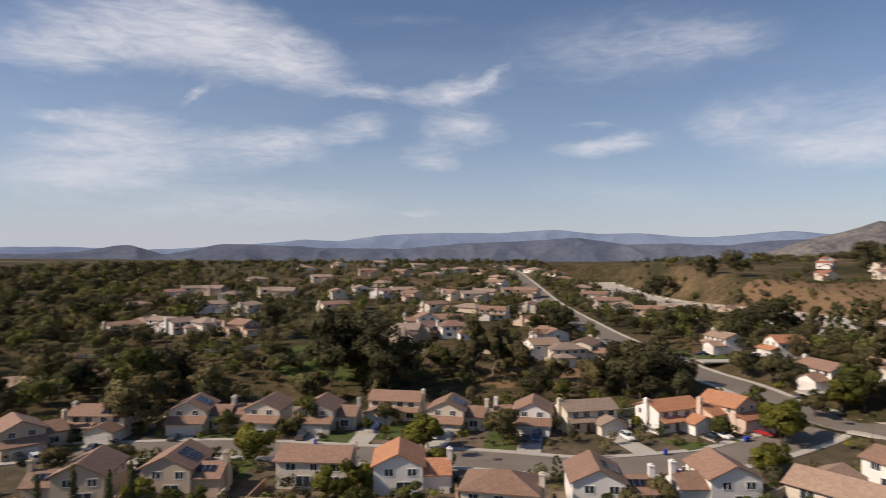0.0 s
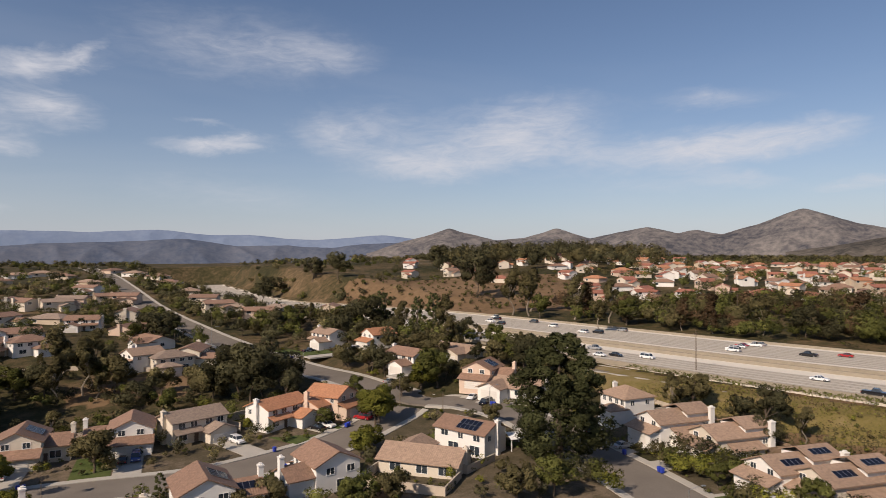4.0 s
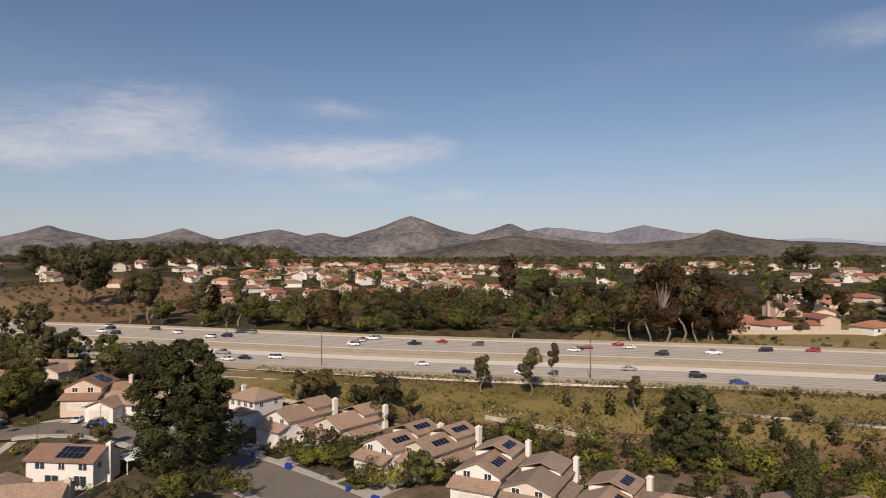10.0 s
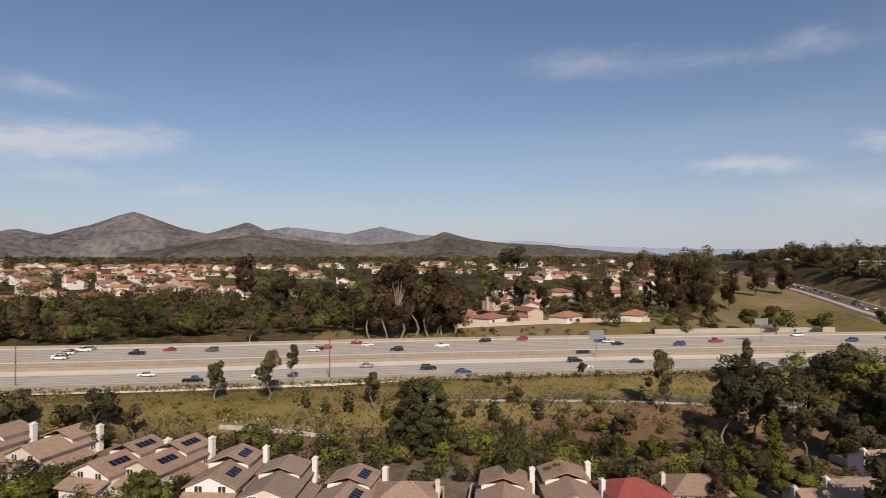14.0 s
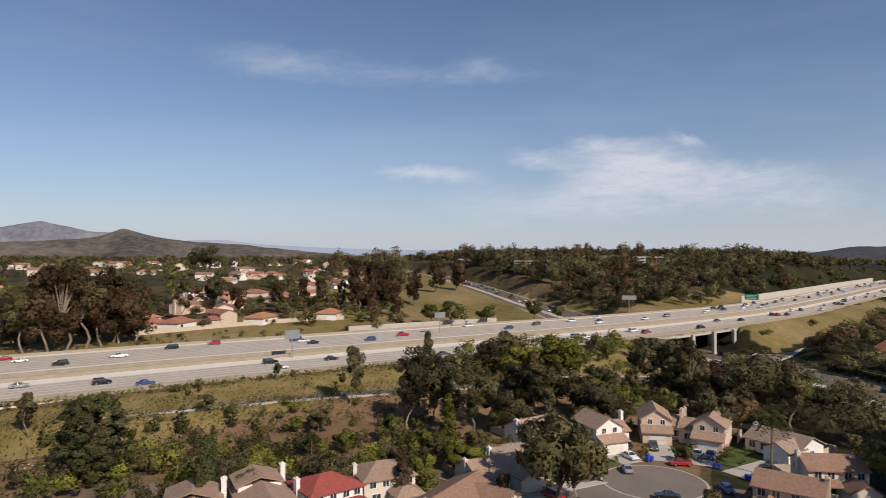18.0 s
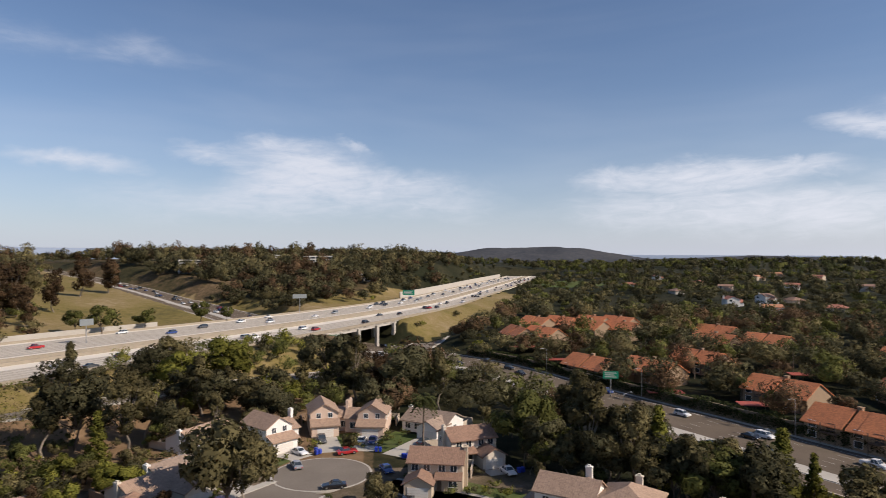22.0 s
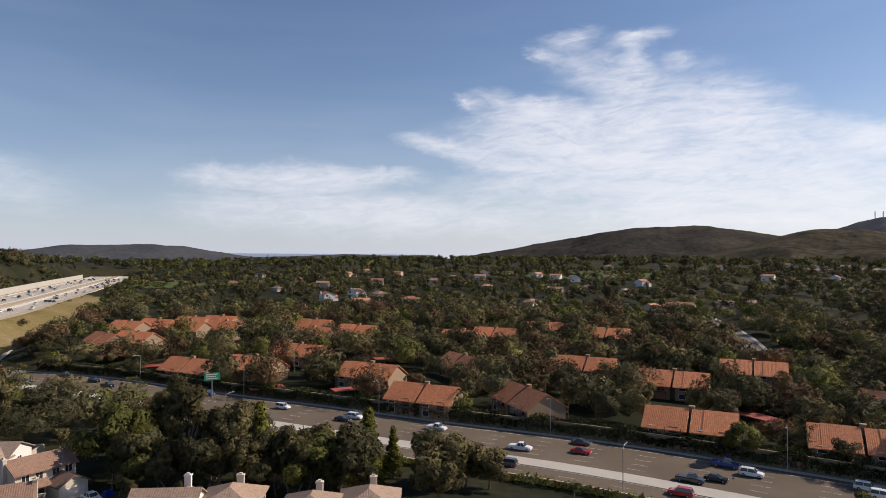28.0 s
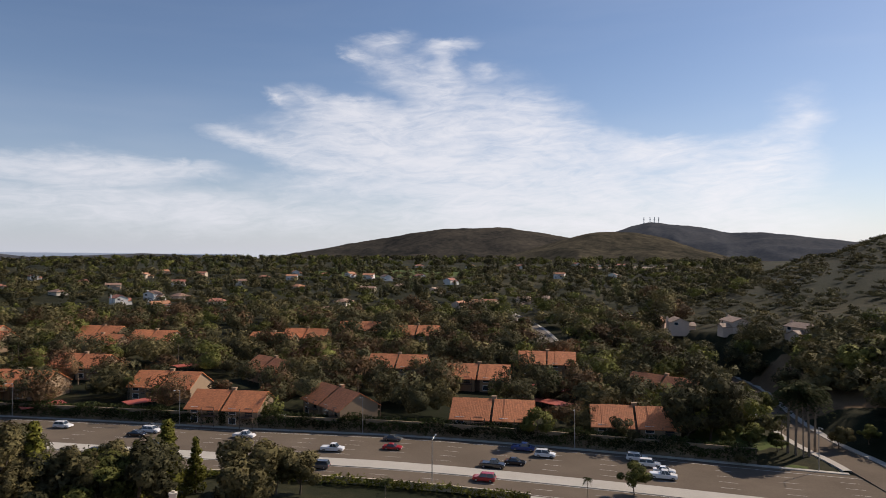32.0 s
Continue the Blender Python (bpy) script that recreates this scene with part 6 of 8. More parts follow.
def woodland(name, label, spots, mats, seed, per=130, size=0.6):
    """Far woods that nobody could count: spots are arrays of x, y, height, radius."""
    per = int(per * 1.5)
    rng = np.random.default_rng(seed)
    spots = np.asarray(spots, float)
    kinds = rng.integers(0, len(mats), len(spots))
    z0 = ground(spots[:, 0], spots[:, 1])
    K = 7
    core_v, core_f = CORES[per > 80]
    for m, mat in enumerate(mats):
        sel = kinds == m
        if not sel.any():
            continue
        sp, zz = spots[sel], z0[sel]
        n = len(sp)
        # every tree is a dome of seven clumps round a dense leafy middle
        a = rng.uniform(0, 2 * math.pi, (n, K))
        up = np.sort(rng.uniform(0.12, 1.0, (n, K)), axis=1)
        rr = np.sqrt(np.maximum(1 - (up - 0.25) ** 2 / 0.6, 0.0)) * 0.62
        c = np.stack([rr * np.cos(a), rr * np.sin(a), 0.36 + 0.46 * up], -1)
        cs = rng.uniform(0.32, 0.52, size=(n, K))
        pick = rng.integers(0, K, size=(n, per))
        d = rng.normal(size=(n, per, 3))
        d[:, :, 2] = np.where(d[:, :, 2] < 0, d[:, :, 2] * 0.45, d[:, :, 2])
        d /= np.linalg.norm(d, axis=2)[:, :, None]
        ii = np.arange(n)[:, None]
        p = c[ii, pick] + d * (cs[ii, pick] * rng.uniform(0.82, 1.08, size=(n, per)))[:, :, None] * np.array([1, 1, 0.42])
        R, H = sp[:, 3][:, None], sp[:, 2][:, None]
        P = np.stack([sp[:, 0][:, None] + p[:, :, 0] * R, sp[:, 1][:, None] + p[:, :, 1] * R, zz[:, None] + np.maximum(p[:, :, 2], 0.02) * H], -1).reshape(-1, 3)
        S = (rng.uniform(0.6, 1.3, size=(n, per)) * size * np.sqrt(R / 4.0)).ravel()
        v, q = cards(P, S * 0.85, rng, 0.5, d.reshape(-1, 3), 2.4)
        nv = rounded((d * 0.8 + (p - np.array([0, 0, 0.45])) * np.array([0.9, 0.9, 1.6])).reshape(-1, 3), 0.15, rng)
        # the leafy middle
        lump = rng.uniform(0.55, 0.95, size=(n, len(core_v), 1))
        w = core_v[None] * lump * np.array([0.66, 0.66, 0.3]) + np.array([0, 0, 0.46])
        W = np.stack([sp[:, 0][:, None] + w[:, :, 0] * R, sp[:, 1][:, None] + w[:, :, 1] * R, zz[:, None] + w[:, :, 2] * H], -1).reshape(-1, 3)
        F = (core_f[None] + (np.arange(n) * len(core_v))[:, None, None] + len(v)).reshape(-1, 3)
        nv = np.concatenate([nv, np.tile(core_v, (n, 1))])
        tagged(new(name, leafy(name, np.concatenate([v, W]), np.concatenate([q, F]), M[mat], nv)), label, "trees", kind="stuff")


# ---- cars ----
CARS = {}


def car(kind, paint):
    """A car with its front to -y: body, windows, roof, four wheels, lamps."""
    key = (kind, paint)
    if key in CARS:
        return None
    L, W, H = {"sedan": (4.7, 1.82, 1.45), "suv": (4.8, 1.92, 1.75), "pickup": (5.6, 1.98, 1.85), "van": (5.0, 1.98, 1.8), "truck": (7.5, 2.4, 3.2)}[kind]
    ob = thing("car" if kind != "truck" else "truck", Matrix(), f"{paint[4:]} {kind} on the road" if kind != "sedan" else f"{paint[4:]} sedan on the road", "car" if kind != "truck" else "truck", "cars")
    h, w, sill = L / 2, W / 2, 0.28
    belt = {"sedan": 0.92, "suv": 1.08, "pickup": 1.12, "van": 1.08, "truck": 1.3}[kind]
    # side outline from the nose to the tail
    body = Geo()
    sec = [(-h, sill + 0.12), (-h + 0.05, belt - 0.26), (-h + 0.5, belt - 0.12), (-h + 1.35, belt), (h - 0.55, belt), (h - 0.05, belt - 0.08), (h, belt - 0.35), (h - 0.06, sill + 0.05), (h - 0.4, sill), (-h + 0.4, sill)]
    k = len(sec)
    rows = []
    for x, drop in ((-w + 0.14, 0.07), (-w, 0.16), (w, 0.16), (w - 0.14, 0.07)):
        rows.append([(x, y, z - (drop if z > 0.6 and abs(x) == w else 0)) for y, z in sec])
    for r in (rows[1], rows[0], rows[3], rows[2]):
        body.v += r
    for r in range(3):
        for i in range(k):
            j = (i + 1) % k
            body.f.append((r * k + i, r * k + j, (r + 1) * k + j, (r + 1) * k + i))
    body.f += [tuple(range(k - 1, -1, -1)), tuple(range(3 * k, 4 * k))]
    y0, y1 = {"sedan": (-h + 1.35, h - 0.75), "suv": (-h + 1.3, h - 0.12), "pickup": (-h + 1.35, h - 2.2), "van": (-h + 0.9, h - 0.08), "truck": (-h + 0.2, -h + 2.0)}[kind]
    rake0, rake1 = {"sedan": (0.75, 0.7), "suv": (0.6, 0.28), "pickup": (0.6, 0.25), "van": (0.75, 0.2), "truck": (0.3, 0.1)}[kind]
    g = Geo()
    top = H if kind != "truck" else 2.4
    b, t = w - 0.08, w - 0.26
    g.v += [(-b, y0, belt - 0.03), (b, y0, belt - 0.03), (b, y1, belt - 0.03), (-b, y1, belt - 0.03), (-t, y0 + rake0, top - 0.05), (t, y0 + rake0, top - 0.05), (t, y1 - rake1, top - 0.05), (-t, y1 - rake1, top - 0.05)]
    g.f += [(4, 5, 6, 7), (0, 1, 5, 4), (1, 2, 6, 5), (2, 3, 7, 6), (3, 0, 4, 7)]
    part("glasshouse", g.mesh("glasshouse", M["glass"]), ob, "dark tinted car glass")
    body.join(Geo().box(-t - 0.02, y0 + rake0 - 0.03, top - 0.06, t + 0.02, y1 - rake1 + 0.03, top, 0.06), 0)
    for sx in (-1, 1):
        for yy in (y0 + 0.02, (y0 + y1) / 2, y1 - 0.1):
            f = (yy - y0) / (y1 - y0)
            yt = y0 + rake0 + f * (y1 - rake1 - y0 - rake0)
            body.join(Geo().tube((sx * (b + 0.01), yy, belt - 0.05), (sx * (t + 0.01), yt, top - 0.04), 0.05, 0.04, 4), 0)
    for sx in (-1, 1):
        body.join(Geo().box(sx * (w - 0.35) - 0.2, -h - 0.01, belt - 0.42, sx * (w - 0.35) + 0.2, -h + 0.1, belt - 0.28), 1)
        body.join(Geo().box(sx * (w - 0.25) - 0.16, h - 0.1, belt - 0.4, sx * (w - 0.25) + 0.16, h + 0.01, belt - 0.2), 2)
    part("body", body.mesh("body", (M[paint], M["lamp_clear"], M["lamp_red"])), ob)
    if kind == "truck":
        part("cargo_box", Geo().box(-1.2, -h + 2.1, 0.9, 1.2, h, 3.3).mesh("cargo_box", M["car_white"]), ob, "white cargo box")
    wheel = Geo().tube((-0.11, 0, 0), (0.11, 0, 0), 0.33, 0.33, 12).join(Geo().tube((-0.125, 0, 0), (0.125, 0, 0), 0.19, 0.19, 8), 1)
    wm = wheel.mesh("wheel", (M["tyre"], M["steel"]))
    for sx in (-1, 1):
        for yy in (-h + 0.88, h - 0.95):
            part("wheel", wm, ob, at=pose(sx * (w - 0.1), yy, 0.33))
    CARS[key] = ob
    return ob


def place_car(kind, paint, x, y, z, heading, group="cars"):
    """heading: bearing in which the car's nose points."""
    at = pose(x, y, z, 0, 0, facing(heading))
    ob = car(kind, paint)
    if ob is None:
        ob = copy_thing(CARS[(kind, paint)], at)
    else:
        ob.matrix_basis = at
    ob["group"] = group
    return ob


PAINTS = ("car_white", "car_white", "car_white", "car_white", "car_silver", "car_silver", "car_black", "car_black", "car_black", "car_black", "car_grey", "car_grey", "car_white", "car_black", "car_blue", "car_red")
BODIES = ("sedan", "sedan", "sedan", "suv", "suv", "suv", "pickup", "van")
CAR_RNG = random.Random(11)


def traffic(line, lanes, heading_sign, gaps, lo, hi, group):
    """Cars along a line: lanes are offsets to its right, gaps the spacing in metres."""
    ln = np.asarray(line, float)
    s = np.r_[0, np.cumsum(np.linalg.norm(np.diff(ln[:, :2], axis=0), axis=1))]
    for o in lanes:
        m = lo + CAR_RNG.uniform(0, gaps)
        while m < hi:
            p = [np.interp(m, s, ln[:, c]) for c in range(3)]
            q = [np.interp(m + 2, s, ln[:, c]) for c in range(3)]
            t = np.array([q[0] - p[0], q[1] - p[1]])
            t /= np.linalg.norm(t)
            w = narrowing(np.array([p]))[0] * o
            x, y = p[0] + t[1] * w, p[1] - t[0] * w
            b = math.degrees(math.atan2(t[0], t[1])) + (0 if heading_sign > 0 else 180)
            place_car(CAR_RNG.choice(BODIES), CAR_RNG.choice(PAINTS), x, y, p[2] + 0.035, b, group)
            m += gaps * CAR_RNG.uniform(0.35, 1.7)


# ---- where the houses stand: x, y, bearing of the front, kind, walls, roof, mirrored, solar ----
NEAR_HOUSES_1 = (
    (-144.4, 214.5, -1, "S", "cream_wall", "tile_tan", 0, 0),
    (-126.3, 223.5, -1, "S", "cream_wall", "tile_tan", 1, 0),
    (-93.7, 144.4, -1, "G", "tan_wall", "tile_brown", 0, 0),
    (-83.0, 156.0, -1, "A", "cream_wall", "tile_brown", 0, 1),
    (-61.7, 162.9, -1, "G", "cream_wall", "tile_brown", 0, 1),
    (-46.4, 164.3, -1, "G", "cream_wall", "tile_brown", 1, 1),
    (-29.6, 163.8, -1, "G", "grey_wall", "tile_brown", 0, 0),
    (-12.6, 173.6, -1, "A", "cream_wall", "tile_brown", 1, 0),
    (3.1, 163.8, -1, "G", "cream_wall", "tile_brown", 0, 1),
    (21.2, 163.0, -1, "G", "white_wall", "tile_brown", 1, 0),
    (36.8, 162.7, -1, "A", "cream_wall", "tile_grey", 0, 0),
    (57.5, 160.5, -1, "A", "white_wall", "tile_orange", 0, 0),
    (71.1, 160.6, -1, "G", "pink_wall", "tile_orange", 1, 0),
    (-66.0, 117.5, -1, "G", "tan_wall", "tile_brown", 0, 1),
    (-48.3, 121.8, -1, "G", "tan_wall", "tile_brown", 1, 1),
    (-24.2, 125.9, -1, "A", "cream_wall", "tile_brown", 0, 0),
    (-6.7, 123.5, -1, "G", "white_wall", "tile_orange", 1, 0),
    (10.4, 110.3, -1, "H", "cream_wall", "tile_brown", 0, 0),
    (28.7, 114.8, -1, "G", "white_wall", "tile_brown", 1, 1),
    (48.9, 116.8, 358, "G", "white_wall", "tile_brown", 0, 0),
)
NEAR_HOUSES_2 = (
    (72.3, 113.5, 53, 'S', 'cream_wall', 'tile_tan', 0, 0),
    (87.3, 117.5, 72, 'A', 'white_wall', 'tile_brown', 0, 1),
    (106.0, 243.8, -1, 'A', 'white_wall', 'tile_tan', 0, 0),
    (119.5, 227.0, -1, 'G', 'white_wall', 'tile_orange', 1, 0),
    (108.2, 183.6, -1, 'A', 'white_wall', 'tile_brown', 0, 0),
    (129.9, 186.2, -1, 'S', 'cream_wall', 'tile_tan', 0, 0),
    (117.9, 152.0, -1, 'G', 'pink_wall', 'tile_brown', 0, 1),
    (119.3, 140.5, -1, 'S', 'white_wall', 'tile_tan', 1, 0),
    (128.3, 109.4, -1, 'H', 'white_wall', 'tile_tan', 0, 0),
    (125.4, 93.4, -1, 'N', 'white_wall', 'tile_tan', 0, 0),
    (126.5, 80.2, -1, 'N', 'cream_wall', 'tile_tan', 0, 0),
    (117.2, 61.9, -1, 'N', 'white_wall', 'tile_tan', 0, 1),
    (118.5, 53.8, -1, 'N', 'cream_wall', 'tile_tan', 0, 1),
    (111.5, 39.9, -1, 'N', 'white_wall', 'tile_tan', 0, 1),
    (109.1, 30.2, -1, 'N', 'cream_wall', 'tile_grey', 0, 0),
    (104.5, 17.6, -1, 'N', 'white_wall', 'tile_tan', 0, 1),
    (103.6, 7.7, -1, 'H', 'cream_wall', 'tile_tan', 1, 0),
    (105.4, -8.2, -1, 'N', 'white_wall', 'tile_tan', 0, 0),
    (108.8, -19.6, -1, 'N', 'white_wall', 'tile_tan', 0, 0),
    (107.6, -30.2, -1, 'H', 'white_wall', 'tile_red', 0, 0),
)
NEAR_HOUSES_3 = (
    (110.1, -41.2, -1, "H", "cream_wall", "tile_tan", 0, 0),
    (108.6, -64.5, -1, "S", "cream_wall", "tile_tan", 0, 0),
    (113.7, -72.6, -1, "S", "white_wall", "tile_grey", 0, 1),
    (131.1, -89.8, -1, "S", "white_wall", "tile_tan", 0, 0),
    (119.4, -99.5, -1, "G", "white_wall", "tile_tan", 0, 0),
    (118.9, -116.6, -1, "G", "pink_wall", "tile_tan", 0, 0),
    (109.8, -122.3, -1, "G", "pink_wall", "tile_tan", 1, 0),
    (97.4, -131.4, -1, "S", "white_wall", "tile_grey", 0, 1),
    (76.3, -117.3, 303, "A", "cream_wall", "tile_brown", 0, 0),
    (72.6, -100.2, 332, "A", "tan_wall", "tile_brown", 1, 0),
    (45.8, -101.3, -1, "G", "white_wall", "tile_tan", 1, 0),
    (36.7, -102.0, -1, "H", "cream_wall", "tile_tan", 0, 0),
    (23.1, -99.0, -1, "H", "cream_wall", "tile_tan", 0, 0),
    (14.5, -101.7, -1, "H", "cream_wall", "tile_tan", 0, 0),
    (97.3, -50.5, -1, "S", "cream_wall", "tile_brown", 0, 0),
)
HILL_HOUSES_1 = (
    (-155, 310, 128, 0),
    (-140, 321, 146, 0),
    (-128, 313, 118, 0),
    (-116, 311, 190, 0),
    (-95, 303, 163, 1),
    (-155, 333, 155, 2),
    (-192, 401, 129, 2),
    (-185, 438, 117, 0),
    (-133, 368, 120, 0),
    (-160, 448, 120, 1),
    (-108, 357, 163, 0),
    (-114, 425, 180, 0),
    (-175, 451, 149, 0),
    (-103, 417, 211, 1),
    (-142, 429, 207, 2),
    (-67, 416, 131, 0),
    (-61, 358, 145, 0),
    (-56, 439, 188, 1),
    (-68, 579, 163, 0),
    (-138, 641, 213, 2),
    (-158, 678, 142, 0),
    (-112, 687, 216, 0),
    (-100, 527, 159, 0),
    (-151, 518, 194, 2),
)
HILL_HOUSES_2 = (
    (-71, 728, 154, 0),
    (-38, 580, 166, 0),
    (-35, 695, 137, 2),
    (-26, 671, 208, 0),
    (-27, 435, 176, 0),
    (-20, 419, 177, 0),
    (-1, 431, 160, 0),
    (5, 424, 141, 1),
    (20, 419, 143, 0),
    (28, 428, 144, 0),
    (46, 535, 185, 2),
    (40, 478, 200, 0),
    (48, 433, 176, 0),
    (56, 428, 147, 0),
    (50, 363, 168, 0),
    (46, 322, 203, 2),
    (27, 341, 200, 2),
    (46, 287, 179, 0),
    (38, 257, 178, 2),
    (48, 249, 171, 0),
    (58, 255, 153, 2),
    (1, 325, 170, 0),
    (5, 287, 161, 1),
    (-7, 287, 139, 0),
)
HILL_HOUSES_3 = (
    (-17, 280, 207, 0),
    (-10, 312, 168, 2),
    (20, 651, 172, 2),
    (34, 611, 163, 2),
    (77, 667, 167, 2),
    (87, 610, 178, 2),
    (100, 577, 180, 2),
    (100, 532, 221, 2),
    (101, 464, 222, 2),
    (94, 395, 183, 0),
    (95, 367, 154, 0),
    (101, 366, 210, 2),
    (163, 538, 187, 1),
    (107, 333, 228, 0),
    (123, 347, 199, 0),
    (142, 366, 216, 0),
    (166, 372, 184, 0),
    (16, 373, 162, 2),
    (-5, 370, 159, 0),
    (-39, 425, 175, 0),
    (-48, 497, 164, 2),
    (-11, 563, 139, 2),
    (2, 636, 195, 2),
)
EAST_HOUSES_1 = (
    (321, -6, 271, 2),
    (317, -18, 243, 2),
    (321, -37, 277, 0),
    (314, -55, 280, 2),
    (382, -27, 304, 0),
    (397, -35, 260, 2),
    (418, -57, 293, 0),
    (409, -82, 296, 2),
    (458, -111, 314, 0),
    (408, -104, 284, 0),
    (570, -118, 297, 2),
    (578, -96, 294, 0),
    (589, -148, 269, 0),
    (317, -89, 271, 2),
    (349, 279, 231, 0),
    (357, 252, 235, 2),
    (442, 324, 204, 0),
    (381, 242, 208, 0),
    (432, 259, 209, 1),
    (387, 219, 255, 2),
    (415, 217, 242, 0),
    (392, 194, 274, 2),
    (413, 191, 275, 0),
)
EAST_HOUSES_2 = (
    (510, 278, 256, 0),
    (516, 247, 244, 2),
    (565, 333, 224, 0),
    (620, 324, 227, 2),
    (585, 399, 206, 0),
    (574, 441, 247, 0),
    (486, 398, 216, 2),
    (374, 346, 242, 2),
    (415, 430, 224, 2),
    (370, 373, 210, 0),
    (339, -3, 271, 2),
    (365, -25, 289, 0),
    (345, -41, 307, 0),
    (441, -73, 279, 2),
    (444, -110, 314, 0),
    (421, -87, 267, 2),
    (475, -141, 287, 0),
    (609, -116, 251, 2),
    (657, -97, 248, 0),
    (677, -176, 270, 2),
    (552, -185, 289, 0),
)
EAST_HOUSES_9 = (
    (338, 271, 265, 0),
    (348, 246, 250, 0),
    (353, 205, 230, 0),
    (335, 315, 265, 0),
    (356, 306, 265, 2),
    (422, 318, 250, 0),
    (426, 430, 265, 0),
    (314, 389, 265, 2),
    (318, 461, 250, 1),
    (415, 477, 265, 0),
    (449, 473, 250, 0),
)
SOUTH_HOUSES_1 = (
    (69, -477, 32, 0),
    (65, -560, 33, 2),
    (138, -673, 328, 0),
    (138, -844, 311, 0),
    (128, -919, 352, 0),
    (35, -521, 336, 2),
    (-33, -646, 3, 2),
    (-42, -438, 26, 2),
    (-59, -489, 327, 2),
    (184, -762, 306, 2),
    (76, -860, 355, 0),
    (-137, -442, 337, 0),
    (-150, -442, 19, 1),
    (-157, -437, 20, 0),
    (-218, -491, 344, 2),
    (-212, -456, 25, 2),
    (-189, -353, 28, 2),
    (-196, -342, 30, 2),
    (-204, -335, 11, 2),
    (-183, -270, 74, 0),
    (-178, -247, 356, 1),
    (-184, -219, 80, 0),
)
SOUTH_HOUSES_2 = (
    (-188, -188, 65, 0),
    (-185, -374, 26, 0),
    (-188, -445, 3, 0),
    (0, -808, 0, 2),
    (24, -703, 18, 0),
    (-91, -576, 49, 0),
    (-137, -645, 352, 2),
    (-153, -571, 15, 0),
    (168, -613, 25, 2),
    (250, -822, 303, 0),
    (237, -679, 341, 2),
)
APARTMENTS_1 = (
    (-91, -144, 26, 0),
    (-59, -160, 26, 0),
    (-21, -183, 66, 0),
    (8, -189, 26, 0),
    (-4, -237, 60, 0),
    (28, -219, 26, 0),
    (73, -235, 26, 0),
    (96, -234, 26, 0),
    (-49, -235, 26, 0),
    (-72, -210, 26, 0),
    (-119, -171, 60, 0),
    (-21, -319, 26, 0),
    (68, -310, 26, 0),
    (131, -317, 26, 0),
    (114, -319, 26, 0),
    (-5, -313, 26, 0),
    (-49, -332, 26, 0),
    (-73, -305, 26, 0),
    (-106, -228, 26, 0),
    (48, -324, 26, 0),
    (153, -280, 40, 0),
    (141, -284, 26, 0),
    (163, -320, 26, 0),
    (151, -326, 26, 0),
    (137, -336, 26, 0),
    (124, -341, 26, 0),
    (63, -263, 26, 0),
    (73, -337, 26, 0),
)

TAKEN = [(96.0, -92.5, 11.5)]


def beside(x, y, face, right, ahead):
    """A place given from a house: metres to its own right (+x) and ahead of its front (-y)."""
    m = pose(x, y, 0, 0, 0, facing(face)) @ Vector((right, -ahead, 0))
    return m.x, m.y


def slab(name, label, cat, x, y, face, x0, x1, a0, a1, mat, thick=0.5, lift=0.07):
    """A paved or planted patch before or behind a house."""
    cx, cy = beside(x, y, face, (x0 + x1) / 2, (a0 + a1) / 2)
    ob = new(name, Geo().box(-(x1 - x0) / 2, -(a1 - a0) / 2, -thick, (x1 - x0) / 2, (a1 - a0) / 2, 0).mesh(name, M[mat]))
    ob.matrix_basis = pose(cx, cy, gz(cx, cy) + lift, 0, 0, facing(face))
    return tagged(ob, label, cat, kind="structure")


def street_front(x, y):
    """The bearing of the nearest street from a house, and how far its kerb is."""
    if y < -75:
        d = math.hypot(94 - x, -97 - y)
        return math.degrees(math.atan2(94 - x, -97 - y)), d - 12.6
    best = (1e9, 0, 0)
    for name in ("near_street", "hill_street"):
        ln = LINES[name]
        d = np.hypot(ln[:, 0] - x, ln[:, 1] - y)
        k = int(d.argmin())
        if d[k] - ROADS[name][0] < best[0]:
            best = (d[k] - ROADS[name][0] - 0.2, ln[k, 0], ln[k, 1])
    return math.degrees(math.atan2(best[1] - x, best[2] - y)), best[0]


